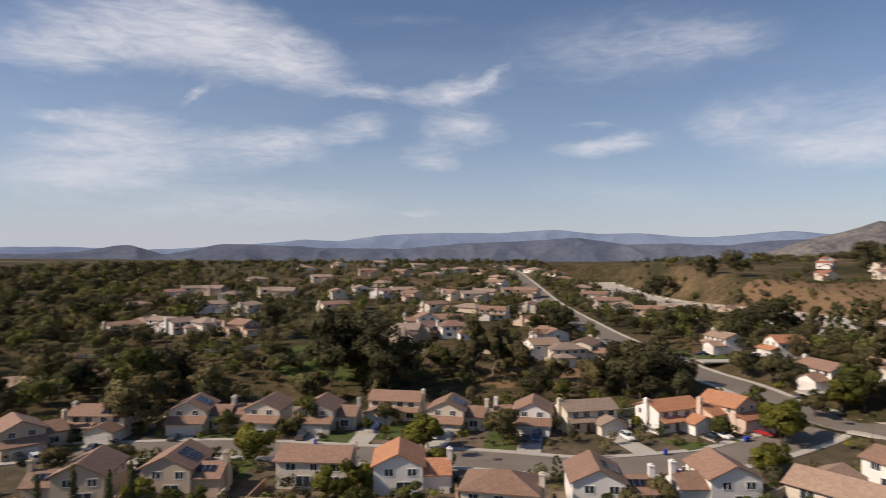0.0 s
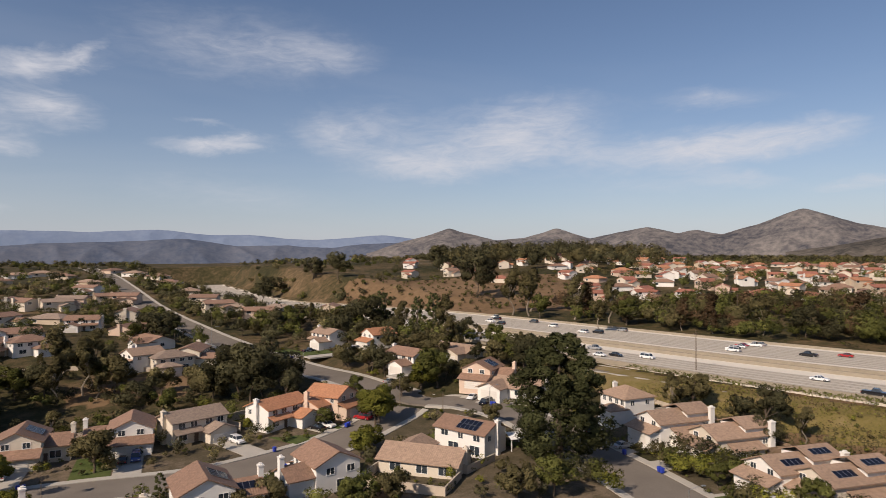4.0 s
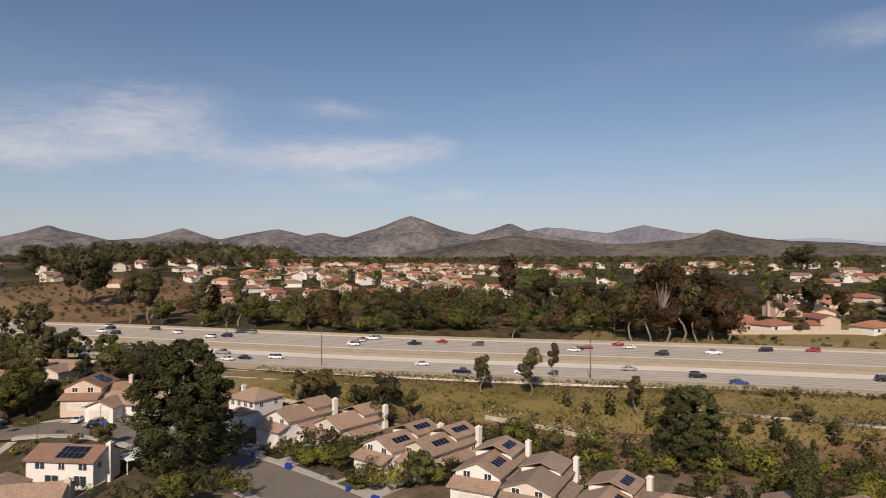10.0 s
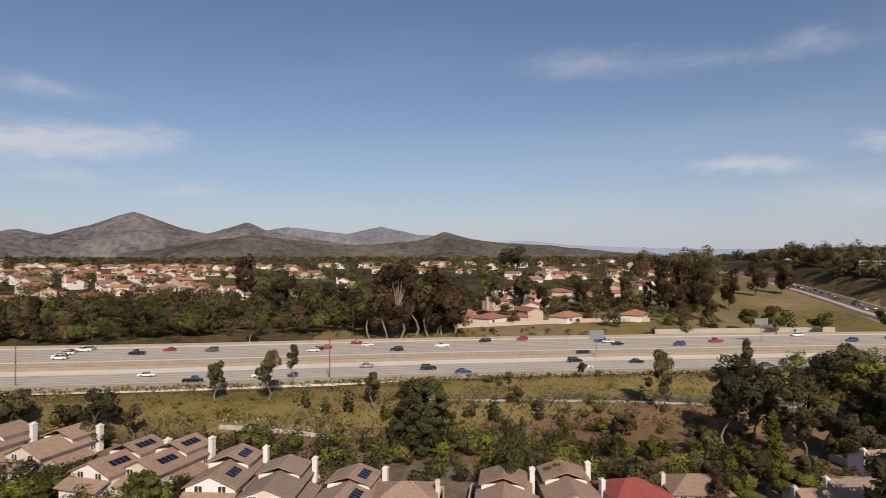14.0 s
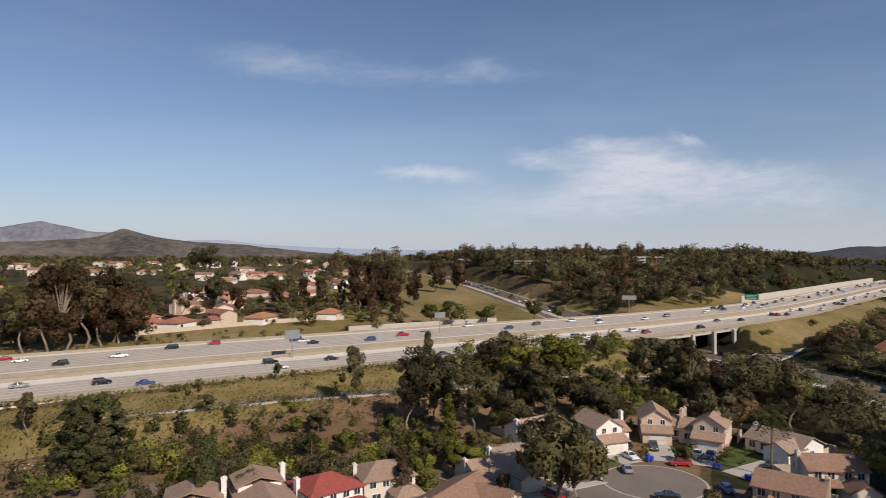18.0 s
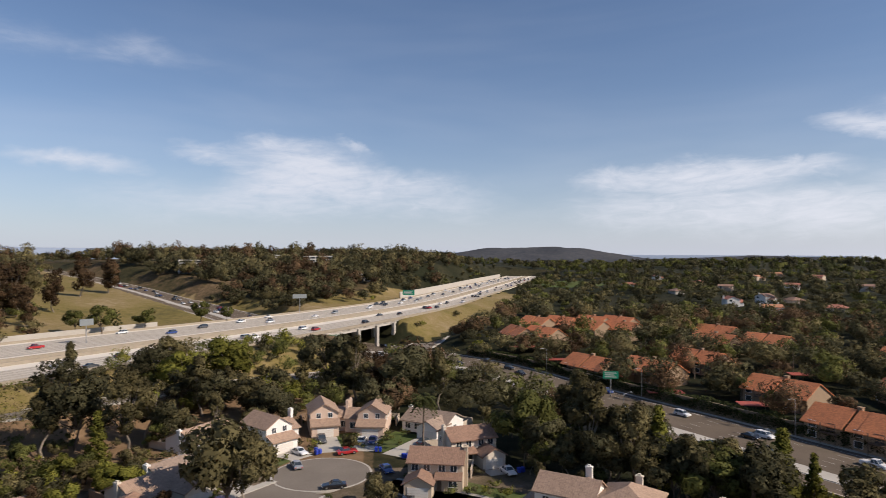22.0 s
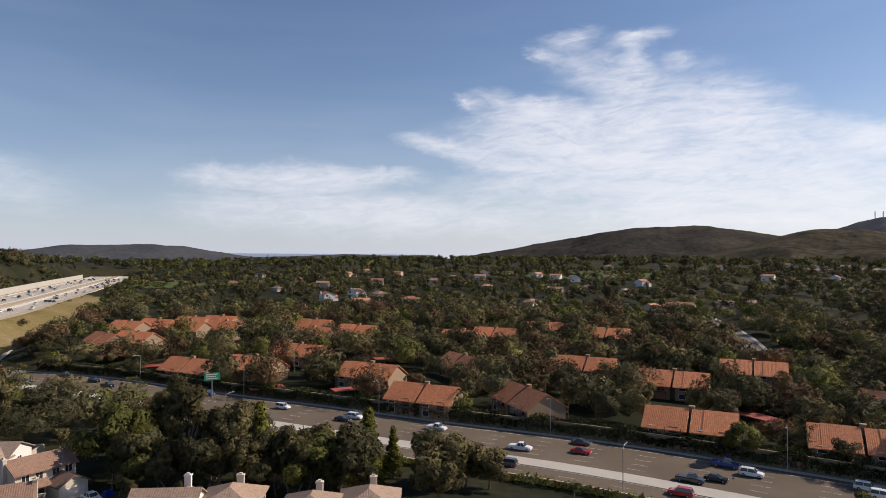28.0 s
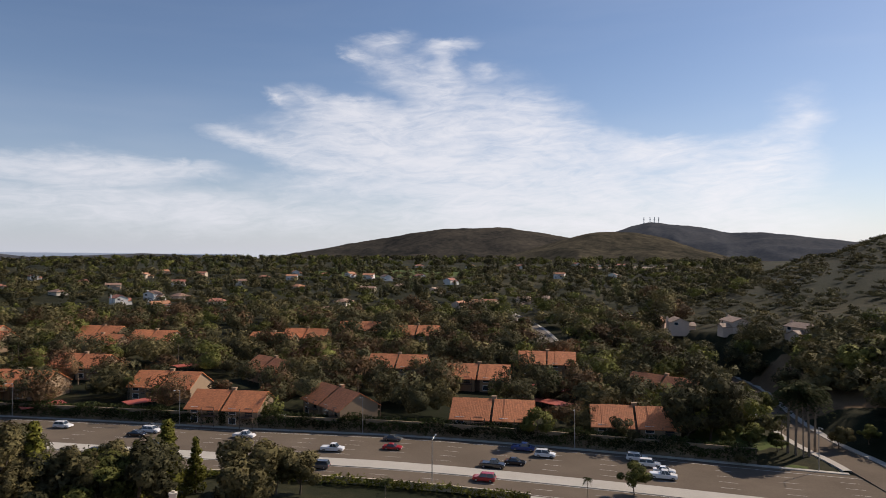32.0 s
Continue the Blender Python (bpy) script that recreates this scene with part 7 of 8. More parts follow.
YARD = random.Random(5)
NEAR = NEAR_HOUSES_1 + NEAR_HOUSES_2 + NEAR_HOUSES_3
SHRUBS = []
BINS = []
PARKED = []
for row in NEAR:
    x, y, f, kind, wall, roof, flip, solar = row
    given = f
    f, to_street = street_front(x, y)
    if given >= 0:
        f, to_street = given, 11.0
    ob = place_house(x, y, f, kind, wall, roof, flip, solar)
    narrow = (x > 100 and -60 < y < 115) or y < -60
    ob.scale = (1.0, 1.0, 1.0) if kind == "N" else ((0.8, 0.95, 1.0) if narrow else (1.05, 1.0, 1.0))
    if 97 < x < 116 and -45 < y < 32:
        ob.scale = (ob.scale[0], ob.scale[1], 0.84)
    TAKEN.append((x, y, 7.0))
    if math.hypot(x, y) > 178 and x > 90:
        near = 1 - 16 / math.hypot(x, y)
        TAKEN.append((x * near, y * near, 9.0))
    s = -1 if flip else 1
    gx = {"N": 0.0, "A": 3.2 * s, "G": -1.6 * s, "H": 2.8 * s, "S": 4.2 * s}[kind] * ob.scale[0]
    ga = {"N": 8.6, "A": 7.5, "G": 7.0, "H": 8.0, "S": 7.5}[kind]
    far_end = max(ga + 3.0, to_street)
    slab("driveway", "pale concrete driveway before the garage", "driveway", x, y, f, gx - 2.7, gx + 2.7, ga, far_end, "concrete")
    wside = 6.5 * ob.scale[0]
    lx0, lx1 = (gx + 3.0, wside + 2) if gx < 0 else (-wside - 2, gx - 3.0)
    if YARD.random() < 0.55:
        slab("lawn", "small front lawn beside the driveway", "lawn", x, y, f, lx0, lx1, ga - 2.5, far_end - 1.0, "lawn", 0.4, 0.04)
    # walls round the back yard
    back, hw = (15.0 if not narrow else 11.5), (9.0 if not narrow else 6.2)
    fence = thing("garden_fence", pose(x, y, gz(*beside(x, y, f, 0, -8)), 0, 0, facing(f)), "tan block wall round a back yard" if YARD.random() < 0.6 else "weathered timber fence round a back yard", "fence", "yard fences")
    mat = "garden_wall" if "block" in fence["label"] else "wood_fence"
    for x0, y0, x1, y1 in ((-hw, 5.0, -hw + 0.2, back), (hw - 0.2, 5.0, hw, back), (-hw + 0.2, back - 0.2, hw - 0.2, back)):
        part("fence_panel", Geo().box(x0, y0, -1.5, x1, y1, 1.75).box(x0 - 0.04, y0 - 0.04, 1.75, x1 + 0.04, y1 + 0.04, 1.83).mesh("fence_panel", M[mat]), fence)
    for k in range(28):
        r, a = YARD.uniform(-hw, hw), YARD.choice((YARD.uniform(ga - 3.5, far_end - 1), YARD.uniform(-back + 1, -7)))
        if abs(r - gx) < 3.3 and a > 0:
            continue
        h = YARD.uniform(0.6, 2.6)
        SHRUBS.append((*beside(x, y, f, r, a), h, h * YARD.uniform(0.5, 0.9)))
    for k in range(2):
        if YARD.random() < 0.5:
            PARKED.append((*beside(x, y, f, gx - 1.3 + 2.6 * k, ga + 3.4 + YARD.uniform(-0.5, 0.8)), f if YARD.random() < 0.5 else f + 180))
    if YARD.random() < 0.6:
        for k in range(YARD.choice((1, 2))):
            BINS.append((*beside(x, y, f, gx + 3.4 + k * 0.9, far_end + 0.6), f))

WALLS = ("white_wall", "cream_wall", "cream_wall", "pink_wall", "white_wall", "tan_wall")
ROOFS = ("tile_tan", "tile_brown", "tile_brown", "tile_grey")
WARM_ROOFS = ("tile_rust", "tile_brown", "tile_rust", "tile_orange")
pick = random.Random(3)
for x, y, f, k in HILL_HOUSES_1 + HILL_HOUSES_2 + HILL_HOUSES_3 + EAST_HOUSES_1 + EAST_HOUSES_2 + EAST_HOUSES_9 + SOUTH_HOUSES_1 + SOUTH_HOUSES_2:
    warm = x > 250 or y < -100
    sw = x < -100 and y < -150
    wall = "pink_wall" if sw else pick.choice(WALLS)
    roof = pick.choice(("tile_tan", "tile_orange") if sw else WARM_ROOFS if warm else ROOFS)
    if not warm and math.hypot(x, y) < 345:
        ob = place_house(x, y, f + pick.choice((-75, -35, 0, 0, 35, 75)), pick.choice(("G", "G", "A", "S", "H")), wall, roof, pick.randrange(2), 0, group="houses on the hills")
        ob.scale = (1.12, 1.12, 0.95)
    else:
        ob = place_far_house(x, y, f + pick.choice((-60, -25, 0, 25, 60)), k, wall, roof, "houses on the hills")
        ob.scale = ((1.2, 1.2, 0.9) if not warm else (1.0, 1.0, 0.95)) if not sw else (0.85, 0.85, 0.8)
    TAKEN.append((x, y, 8.5))
    if not sw:
        near = 1 - 15 / math.hypot(x, y)
        TAKEN.append((x * near, y * near, 6.5))
# the road beside the freeway is open towards the houses
for x, y in ((203, -275), (210, -290), (217, -305), (223, -330), (228, -357), (238, -385), (250, -417), (262, -450)):
    for back, room in ((12, 9.0), (27, 10.0), (44, 9.0)):
        near = 1 - back / math.hypot(x, y)
        TAKEN.append((x * near, y * near, room))
for x, y, f, k in APARTMENTS_1:
    place_apartments(x, y, f % 360, k)
    TAKEN.append((x, y, 10.5))


def scatter(seed, n, b0, b1, d0, d1, gap_road=4.0, gap_house=1.0):
    """Places in a wedge of the land, clear of roads and houses."""
    rng = np.random.default_rng(seed)
    b = np.radians(rng.uniform(b0, b1, n * 2))
    d = np.sqrt(rng.uniform(d0 * d0, d1 * d1, n * 2))
    x, y = d * np.sin(b), d * np.cos(b)
    ok = np.ones(len(x), bool)
    for name, (half, _) in ROADS.items():
        ok &= _to_line(x, y, name) > half + gap_road
    tk = np.array(TAKEN)
    ok &= (np.hypot(x[:, None] - tk[:, 0], y[:, None] - tk[:, 1]) > tk[:, 2] + gap_house).all(1)
    return np.c_[x, y][ok][:n], rng


# more houses on the far slopes, in loose rows
FAR_ROWS = []
FAR_WALLS, FAR_TILES = ("white_wall", "cream_wall"), ("tile_rust", "tile_brown", "tile_orange")
for seed, n, b0, b1, d0, d1, f, group in ((1, 140, 46, 72, 400, 800, 250, "houses beyond the freeway"), (2, 64, 72, 110, 380, 900, 265, "houses beyond the freeway"), (4, 24, 165, 212, 480, 1100, 10, "houses in the southern valley"), (5, 12, 30, 48, 560, 760, 215, "houses beyond the freeway")):
    pts, rng = scatter(seed, n, b0, b1, d0, d1, 6, 6)
    for x, y in pts:
        if all(math.hypot(x - a, y - b) > (16 if seed > 2 else 14) for a, b, _ in TAKEN):
            face, kind, wall, roof = f + int(rng.integers(-3, 4)) * 14, int(rng.integers(0, 3)), ("white_wall" if seed == 4 else WALLS[rng.integers(0, len(WALLS))]), WARM_ROOFS[rng.integers(0, 4)]
            if math.hypot(x, y) > 560:
                FAR_ROWS.append((x, y, face, kind, FAR_WALLS.index(wall if wall in FAR_WALLS else "cream_wall"), 2 + FAR_TILES.index(roof)))
            else:
                place_far_house(x, y, face, kind, wall, roof, group)
            TAKEN.append((x, y, 8.0))
            if seed == 4:
                near = 1 - 16 / math.hypot(x, y)
                TAKEN.append((x * near, y * near, 7.0))


def far_town():
    """The houses too far off to tell apart, walls and roofs in one sheet of small buildings."""
    g = Geo()
    for x, y, face, kind, wall, roof in FAR_ROWS:
        at = pose(x, y, gz(x, y), 0, 0, facing(face))
        if kind == 0:
            w, r = gable_wall(0, 1, 13, 8.5, 5.2, 1.7, "x", -2.5).join(gable_wall(3, -5, 5, 6.2, 2.7, 1.4, "y", -2.5), 0), gable_roof(0, 1, 13, 8.5, 5.2, 1.7, "x").join(gable_roof(3, -5, 5.4, 6.2, 2.7, 1.4, "y"), 0)
        elif kind == 1:
            w, r = gable_wall(0, 0, 11, 9, 5.2, 2.0, "y", -2.5).join(gable_wall(6, 1, 5, 7, 2.9, 1.6, "x", -2.5), 0), gable_roof(0, 0, 11, 9, 5.2, 2.0, "y").join(gable_roof(5.8, 1, 5.4, 7, 2.9, 1.6, "x"), 0)
        else:
            w, r = Geo().box(-7.5, -5, -2.5, 7.5, 5, 2.9), hip_roof(0, 0, 15, 10, 2.9, 0.42)
        for piece, slot in ((w, wall), (r, roof)):
            piece.v = [tuple(at @ Vector(p)) for p in piece.v]
            g.join(piece, slot)
        glass = Geo().box(-4.6, -5.6 if kind else -3.3, 1.0, -2.6, -5.0 if kind else -3.2, 2.2)
        glass.v = [tuple(at @ Vector(p)) for p in glass.v]
        g.join(glass, 5)
    mats = [M[k] for k in FAR_WALLS + FAR_TILES] + [M["glass"]]
    tagged(new("far_houses", g.mesh("far_houses", mats, uv=True)), "far pale houses with rust-brown tile roofs", "houses", kind="stuff")


far_town()

# ---- trees that stand out, by kind, place and height ----
KEY_TREES_1 = (
    ("dark", -75.1, 290.2, 16.6),
    ("dark", -40.1, 229.6, 26.9),
    ("dark", -25.5, 223.2, 29.5),
    ("dark", -18.5, 219.5, 18.4),
    ("dark", -100.5, 283.1, 8.5),
    ("dark", -92.4, 219.7, 14.5),
    ("broad", -102.9, 214.1, 15.4),
    ("olive", -73.8, 157.5, 14.2),
    ("bright", -39.7, 134.9, 8.1),
    ("bright", -3.5, 145.7, 7.0),
    ("bright", -19.2, 114.0, 6.8),
    ("broad", -34.0, 161.7, 8.2),
    ("gum", 19.3, 234.3, 18.3),
    ("gum", 10.5, 228.0, 16.4),
    ("dark", 59.0, 189.9, 18.2),
    ("dark", 67.6, 188.5, 13.6),
    ("olive", 50.5, 217.2, 9.1),
    ("bright", 76.5, 145.4, 9.6),
    ("olive", 93.9, 161.7, 5.8),
    ("dark", 112.8, 244.8, 11.8),
    ("dark", 116.5, 234.5, 9.9),
    ("olive", 14.3, 151.9, 7.3),
    ("gum", 12.8, 237.4, 22.0),
    ("gum", 23.4, 240.2, 18.3),
    ("dark", 57.8, 200.4, 18.1),
    ("dark", 60.4, 185.6, 14.8),
    ("olive", 52.5, 207.6, 11.0),
    ("dark", 65.0, 178.6, 10.1),
    ("olive", 13.8, 148.0, 8.0),
    ("bright", -4.2, 141.3, 7.8),
    ("palm", 4.3, 136.1, 6.7),
    ("pine", 21.9, 123.3, 5.6),
)
KEY_TREES_2 = (
    ("bright", 78.5, 146.9, 9.0),
    ("palm", 88.8, 153.8, 9.6),
    ("broad", 82.2, 168.0, 5.6),
    ("palm", 94.4, 140.7, 6.6),
    ("gum", 136.4, 101.6, 10.4),
    ("olive", 142.8, 99.7, 8.6),
    ("dark", 142.2, 85.5, 7.0),
    ("dark", 143.7, 81.1, 9.5),
    ("olive", 74.3, 87.6, 6.8),
    ("broad", 81.1, 85.1, 7.2),
    ("broad", 108.9, 70.7, 4.2),
    ("pine", 156.1, 289.7, 16.7),
    ("pine", 195.5, 317.6, 11.8),
    ("pine", 189.3, 292.1, 14.8),
    ("gum", 134.3, 196.6, 14.1),
    ("dark", 130.8, 150.2, 12.4),
    ("broad", 107.5, 163.9, 11.5),
    ("bright", 103.3, 165.8, 8.2),
    ("palm", 95.6, 142.7, 5.5),
    ("palm", 95.1, 163.9, 6.8),
    ("gum", 161.7, 47.0, 13.2),
    ("gum", 160.9, 59.7, 11.2),
    ("gum", 179.5, 45.1, 10.2),
    ("gum", 160.5, 20.3, 10.3),
    ("pine", 159.9, 36.9, 5.2),
    ("pine", 158.4, 31.6, 4.6),
    ("pine", 159.2, 26.1, 6.3),
    ("pine", 160.1, -10.2, 6.4),
    ("pine", 160.2, -4.7, 4.1),
    ("pine", 158.1, 16.7, 5.3),
    ("gum", 142.6, 72.0, 8.6),
    ("dark", 134.9, 76.5, 7.4),
)
KEY_TREES_3 = (
    ('broad', 107.6, 52.0, 6.4),
    ('broad', 128.7, 40.3, 7.9),
    ('gum', 142.5, 25.3, 5.7),
    ('gum', 183.9, -36.8, 6.1),
    ('gum', 163.5, -52.2, 15.3),
    ('pine', 159.6, -10.2, 5.3),
    ('pine', 160.7, -21.4, 5.8),
    ('pine', 158.7, -26.5, 4.8),
    ('pine', 170.3, -49.7, 4.1),
    ('olive', 165.9, -16.1, 4.0),
    ('gum', 134.3, -72.3, 20.0),
    ('dark', 148.8, -69.1, 16.7),
    ('gum', 148.2, -62.4, 15.3),
    ('gum', 144.9, -83.5, 16.8),
    ('conifer', 131.8, -65.2, 13.2),
    ('gum', 155.5, -104.2, 17.6),
    ('bright', 171.3, -109.5, 11.6),
    ('bright', 174.0, -126.6, 13.9),
    ('broad', 112.8, -80.5, 5.5),
    ('olive', 114.8, -18.8, 6.2),
    ('olive', 112.8, -33.5, 7.5),
    ('rust', 112.9, -45.4, 6.8),
    ('palm', 87.9, -115.8, 14.4),
    ('gum', 87.8, -67.8, 15.9),
    ('rust', 95.6, -58.0, 6.6),
    ('rust', 106.3, -43.3, 8.5),
    ('gum', 61.3, -144.0, 17.9),
    ('gum', 50.1, -140.3, 13.0),
    ('gum', 44.0, -142.0, 12.3),
    ('pine', 100.3, -176.2, 3.9),
    ('olive', 74.5, -86.2, 6.0),
    ('broad', 69.1, -132.3, 11.5),
)
KEY_TREES_4 = (
    ('dark', 60.3, -121.2, 10.3),
    ('dark', 106.4, -161.7, 11.6),
    ('palm', 64.2, -119.8, 6.8),
    ('dark', 41.5, -121.0, 13.0),
    ('dark', 46.5, -115.0, 11.7),
    ('gum', 51.8, -113.8, 11.4),
    ('conifer', 16.9, -129.6, 14.0),
    ('conifer', 12.1, -128.7, 10.7),
    ('conifer', 21.7, -125.4, 11.4),
    ('olive', 2.3, -124.6, 10.2),
    ('olive', -2.7, -124.7, 8.7),
    ('olive', -6.9, -124.5, 7.5),
    ('gum', 25.3, -120.3, 13.2),
    ('gum', 27.1, -115.8, 13.5),
    ('dark', 31.9, -114.7, 12.1),
    ('broad', 66.1, -125.0, 13.9),
    ('gum', 46.0, -119.9, 12.1),
    ('gum', 37.5, -113.4, 13.5),
    ('palm', -55.6, -102.7, 7.5),
    ('palm', -20.4, -109.2, 7.3),
    ('palm', -118.6, -123.1, 18.0),
    ('palm', -119.3, -121.5, 17.4),
    ('palm', -119.9, -119.9, 18.1),
    ('palm', -121.6, -119.9, 17.3),
    ('palm', -125.2, -121.8, 17.2),
    ('palm', -119.1, -125.3, 9.1),
    ('broad', -132.3, -146.6, 7.9),
    ('broad', -110.9, -126.6, 6.4),
    ('broad', -107.5, -130.3, 4.6),
    ('broad', -116.6, -124.3, 4.5),
    ('olive', -132.8, -122.5, 5.5),
    ('broad', -139.2, -119.9, 4.6),
)
KEY_TREES_5 = (
    ('olive', -102.9, -119.8, 3.0),
    ('broad', -65.4, -146.2, 8.5),
    ('dark', -84.0, -138.0, 7.4),
    ('dark', -98.9, -133.2, 13.9),
    ('dark', -107.3, -135.5, 16.2),
    ('broad', -69.9, -110.7, 6.0),
    ('olive', 2.6, -114.8, 9.8),
    ('dark', 142.2, -146.3, 6.2),
    ('dark', 153.9, -150.3, 17.3),
    ('gum', 138.6, -147.7, 18.8),
    ('rust', 129.0, -146.5, 18.4),
    ('dark', 118.5, -145.1, 18.0),
    ('gum', 108.9, -152.3, 17.6),
    ('gum', 98.8, -174.6, 4.6),
)

EAST_TREES_1 = (
    ('rust', 343.8, -112.8, 29.8),
    ('rust', 347.8, -122.7, 27.4),
    ('rust', 358.9, -136.0, 29.5),
    ('rust', 376.6, -161.7, 24.1),
    ('rust', 437.4, -205.5, 29.2),
    ('rust', 455.0, -233.4, 28.4),
    ('gum', 366.7, -146.5, 25.1),
    ('rust', 272.3, 29.2, 28.4),
    ('rust', 270.9, 22.6, 34),
    ('gum', 277.4, 16.9, 30.8),
    ('rust', 282.7, 11.9, 30.3),
    ('rust', 288.0, 4.2, 27.3),
    ('gum', 274.5, 36.5, 23.3),
    ('rust', 286.0, -1.1, 25.0),
    ('rust', 286.7, 27.1, 30.3),
    ('rust', 290.9, 8.2, 29.1),
    ('rust', 426.2, 138.9, 32.2),
    ('dark', 337.7, 90.6, 20.3),
    ('rust', 300.4, 128.1, 16.7),
    ('dark', 385.1, -38.5, 18.1),
    ('dark', 633.1, -58.7, 27.9),
    ('gum', 283.9, 106.6, 18.2),
    ('gum', 259.2, 82.0, 14.0),
    ('dark', 361.7, 67.1, 15.0),
)
EAST_TREES_2 = (
    ('gum', 262.9, 149.0, 16.5),
    ('rust', 254.9, 167.8, 17.1),
    ('rust', 253.6, 182.2, 15.6),
    ('dark', 267.5, 133.9, 12.7),
    ('gum', 246.8, 241.7, 23.9),
    ('gum', 249.7, 280.6, 26.5),
    ('gum', 249.8, 220.8, 21.5),
    ('broad', 239.1, 261.6, 12.4),
    ('broad', 249.3, 210.5, 14.0),
    ('broad', 299.9, -138.3, 9.9),
    ('broad', 287.4, -143.3, 12.1),
    ('broad', 290.4, -165.4, 9.6),
    ('pine', 294.4, -154.0, 9.4),
    ('broad', 296.6, -199.3, 10.4),
    ('broad', 292.6, -212.1, 7.3),
    ('gum', 237.2, 283.3, 28.4),
    ('gum', 241.3, 273.2, 24.9),
    ('dark', 257.9, 343.0, 29.2),
    ('rust', 256.5, 243.3, 18.1),
    ('dark', 350.7, 530.4, 24.1),
    ('gum', 221.3, 202.7, 16.7),
)

GROVE_TREES_1 = (
    ('olive', 92.9, -67.3, 15.1),
    ('gum', 48.8, -116.8, 20),
    ('gum', 42.5, -115.8, 17.1),
    ('gum', 30.9, -117.2, 13.9),
    ('broad', 25.9, -115.1, 11.5),
    ('dark', 19.9, -114.1, 13.4),
    ('gum', 40.2, -118.9, 17.2),
    ('gum', 48.2, -123.9, 17.2),
    ('gum', 58.4, -137.8, 18.3),
    ('gum', 63.4, -140.1, 14.9),
    ('gum', 99.4, -173.3, 4.4),
    ('broad', 72.8, -140.0, 10.3),
    ('dark', 77.9, -139.6, 8.8),
    ('gum', 88.3, -143.1, 7.1),
    ('broad', 64.5, -131.5, 9.4),
    ('conifer', 37.5, -124.1, 16.3),
    ('dark', 43.0, -126.8, 13.4),
    ('gum', 47.6, -126.3, 13.4),
    ('broad', 29.0, -122.0, 11.5),
    ('dark', 23.5, -122.2, 11.6),
    ('conifer', 16.1, -120.1, 16.0),
    ('gum', 33.2, -121.0, 10.6),
    ('broad', 50.8, -122.7, 9.8),
    ('broad', 20.8, -119.4, 10.3),
)
GROVE_TREES_2 = (
    ('dark', 128.8, 249.6, 17.0),
    ('pine', 138.8, 253.5, 17.9),
    ('pine', 142.3, 231.7, 16.8),
    ('pine', 147.0, 226.3, 18.6),
    ('gum', 150.3, 223.0, 18.6),
    ('dark', 153.7, 211.9, 8.9),
    ('dark', 232.4, 565.6, 22),
    ('dark', 237.9, 521.0, 22),
    ('dark', 212.6, 619.3, 21.8),
    ('dark', 179.4, 548.0, 17.7),
    ('dark', 125.9, 259.0, 14.0),
    ('gum', 139.0, 239.5, 14.9),
    ('pine', 132.4, 248.9, 17.4),
)

for kd, x, y, h in GROVE_TREES_1 + GROVE_TREES_2 + EAST_TREES_1 + EAST_TREES_2 + KEY_TREES_1 + KEY_TREES_2 + KEY_TREES_3 + KEY_TREES_4 + KEY_TREES_5:
    place_tree(kd, x, y, h, "", 1.0)
place_tree("bigpine", 95, 98, 27, "", 1.22)
place_tree("bigpine", 139, 7, 16, "", 1.3)
for k in range(6):
    place_tree("cypress", 110.5 + 1.7 * k, -9.5 - 2.2 * k * 0.3, 11 + k % 3, "row of cypresses")
for k, (x, y) in enumerate(((-62, 98), (-57, 99), (-52, 100), (-49, 101), (-68, 97))):
    place_tree("cypress", x, y, 10 + k % 2, "row of cypresses")


# ---- woods ----
def woods(name, label, seed, n, b0, b1, d0, d1, h0, h1, mats, per=60, size=0.8, wide=0.55, gap=3.0, room=0.5):
    pts, rng = scatter(seed, n, b0, b1, d0, d1, gap, room)
    if name in ("office_wood", "ridge_grove", "office_slope_trees"):
        # the slope before the climbing road is open grass
        pts = pts[~((pts[:, 0] < 700) & (pts[:, 1] > -300 - 0.04 * pts[:, 0]) & (pts[:, 1] < -0.4 * pts[:, 0]))]
    if name == "road_slope_trees":
        pts = pts[pts[:, 1] < -284 - 0.1 * np.maximum(pts[:, 0] - 300, 0)]
    h = rng.uniform(h0, h1, len(pts))
    woodland(name, label, np.c_[pts, h, h * wide * rng.uniform(0.75, 1.3, len(pts))], mats, seed, per, size)


TAKEN += [(-128, -112, 15.0), (-140, -132, 13.0), (-112, -126, 9.0)]
G3 = ("leaf_dark", "leaf_mid", "leaf_olive")
woods("hillside_trees", "garden trees between the hillside houses", 21, 820, -38, 28, 240, 520, 2.5, 8.5, ("leaf_mid", "leaf_dark", "leaf_olive", "leaf_dark"), 60, 0.5, 0.6)
woods("crest_trees", "trees along the hill crest", 22, 800, -40, 30, 460, 950, 4, 9, G3, 34, 0.85, 0.6)
woods("dark_wood", "dark wood west of the houses", 23, 400, -42, -21, 215, 760, 7, 13, ("leaf_dark", "leaf_mid", "leaf_olive"), 80, 0.7)
woods("hilltop_grove", "tall trees on the hilltop", 24, 230, 33, 53, 600, 820, 11, 23, ("leaf_dark", "leaf_olive", "leaf_dark"), 55, 0.85, 0.42)
for seed, n, b0, b1, d0, d1 in ((64, 52, 23, 34, 236, 305), (65, 58, 13, 24, 275, 400), (66, 70, 5, 14, 340, 620)):
    woods("roadside_trees", "tall trees that screen the freeway", seed, n, b0, b1, d0, d1, 5.5, 11.5, ("leaf_dark", "leaf_mid", "leaf_olive"), 90, 0.5, 0.42, 3.0)
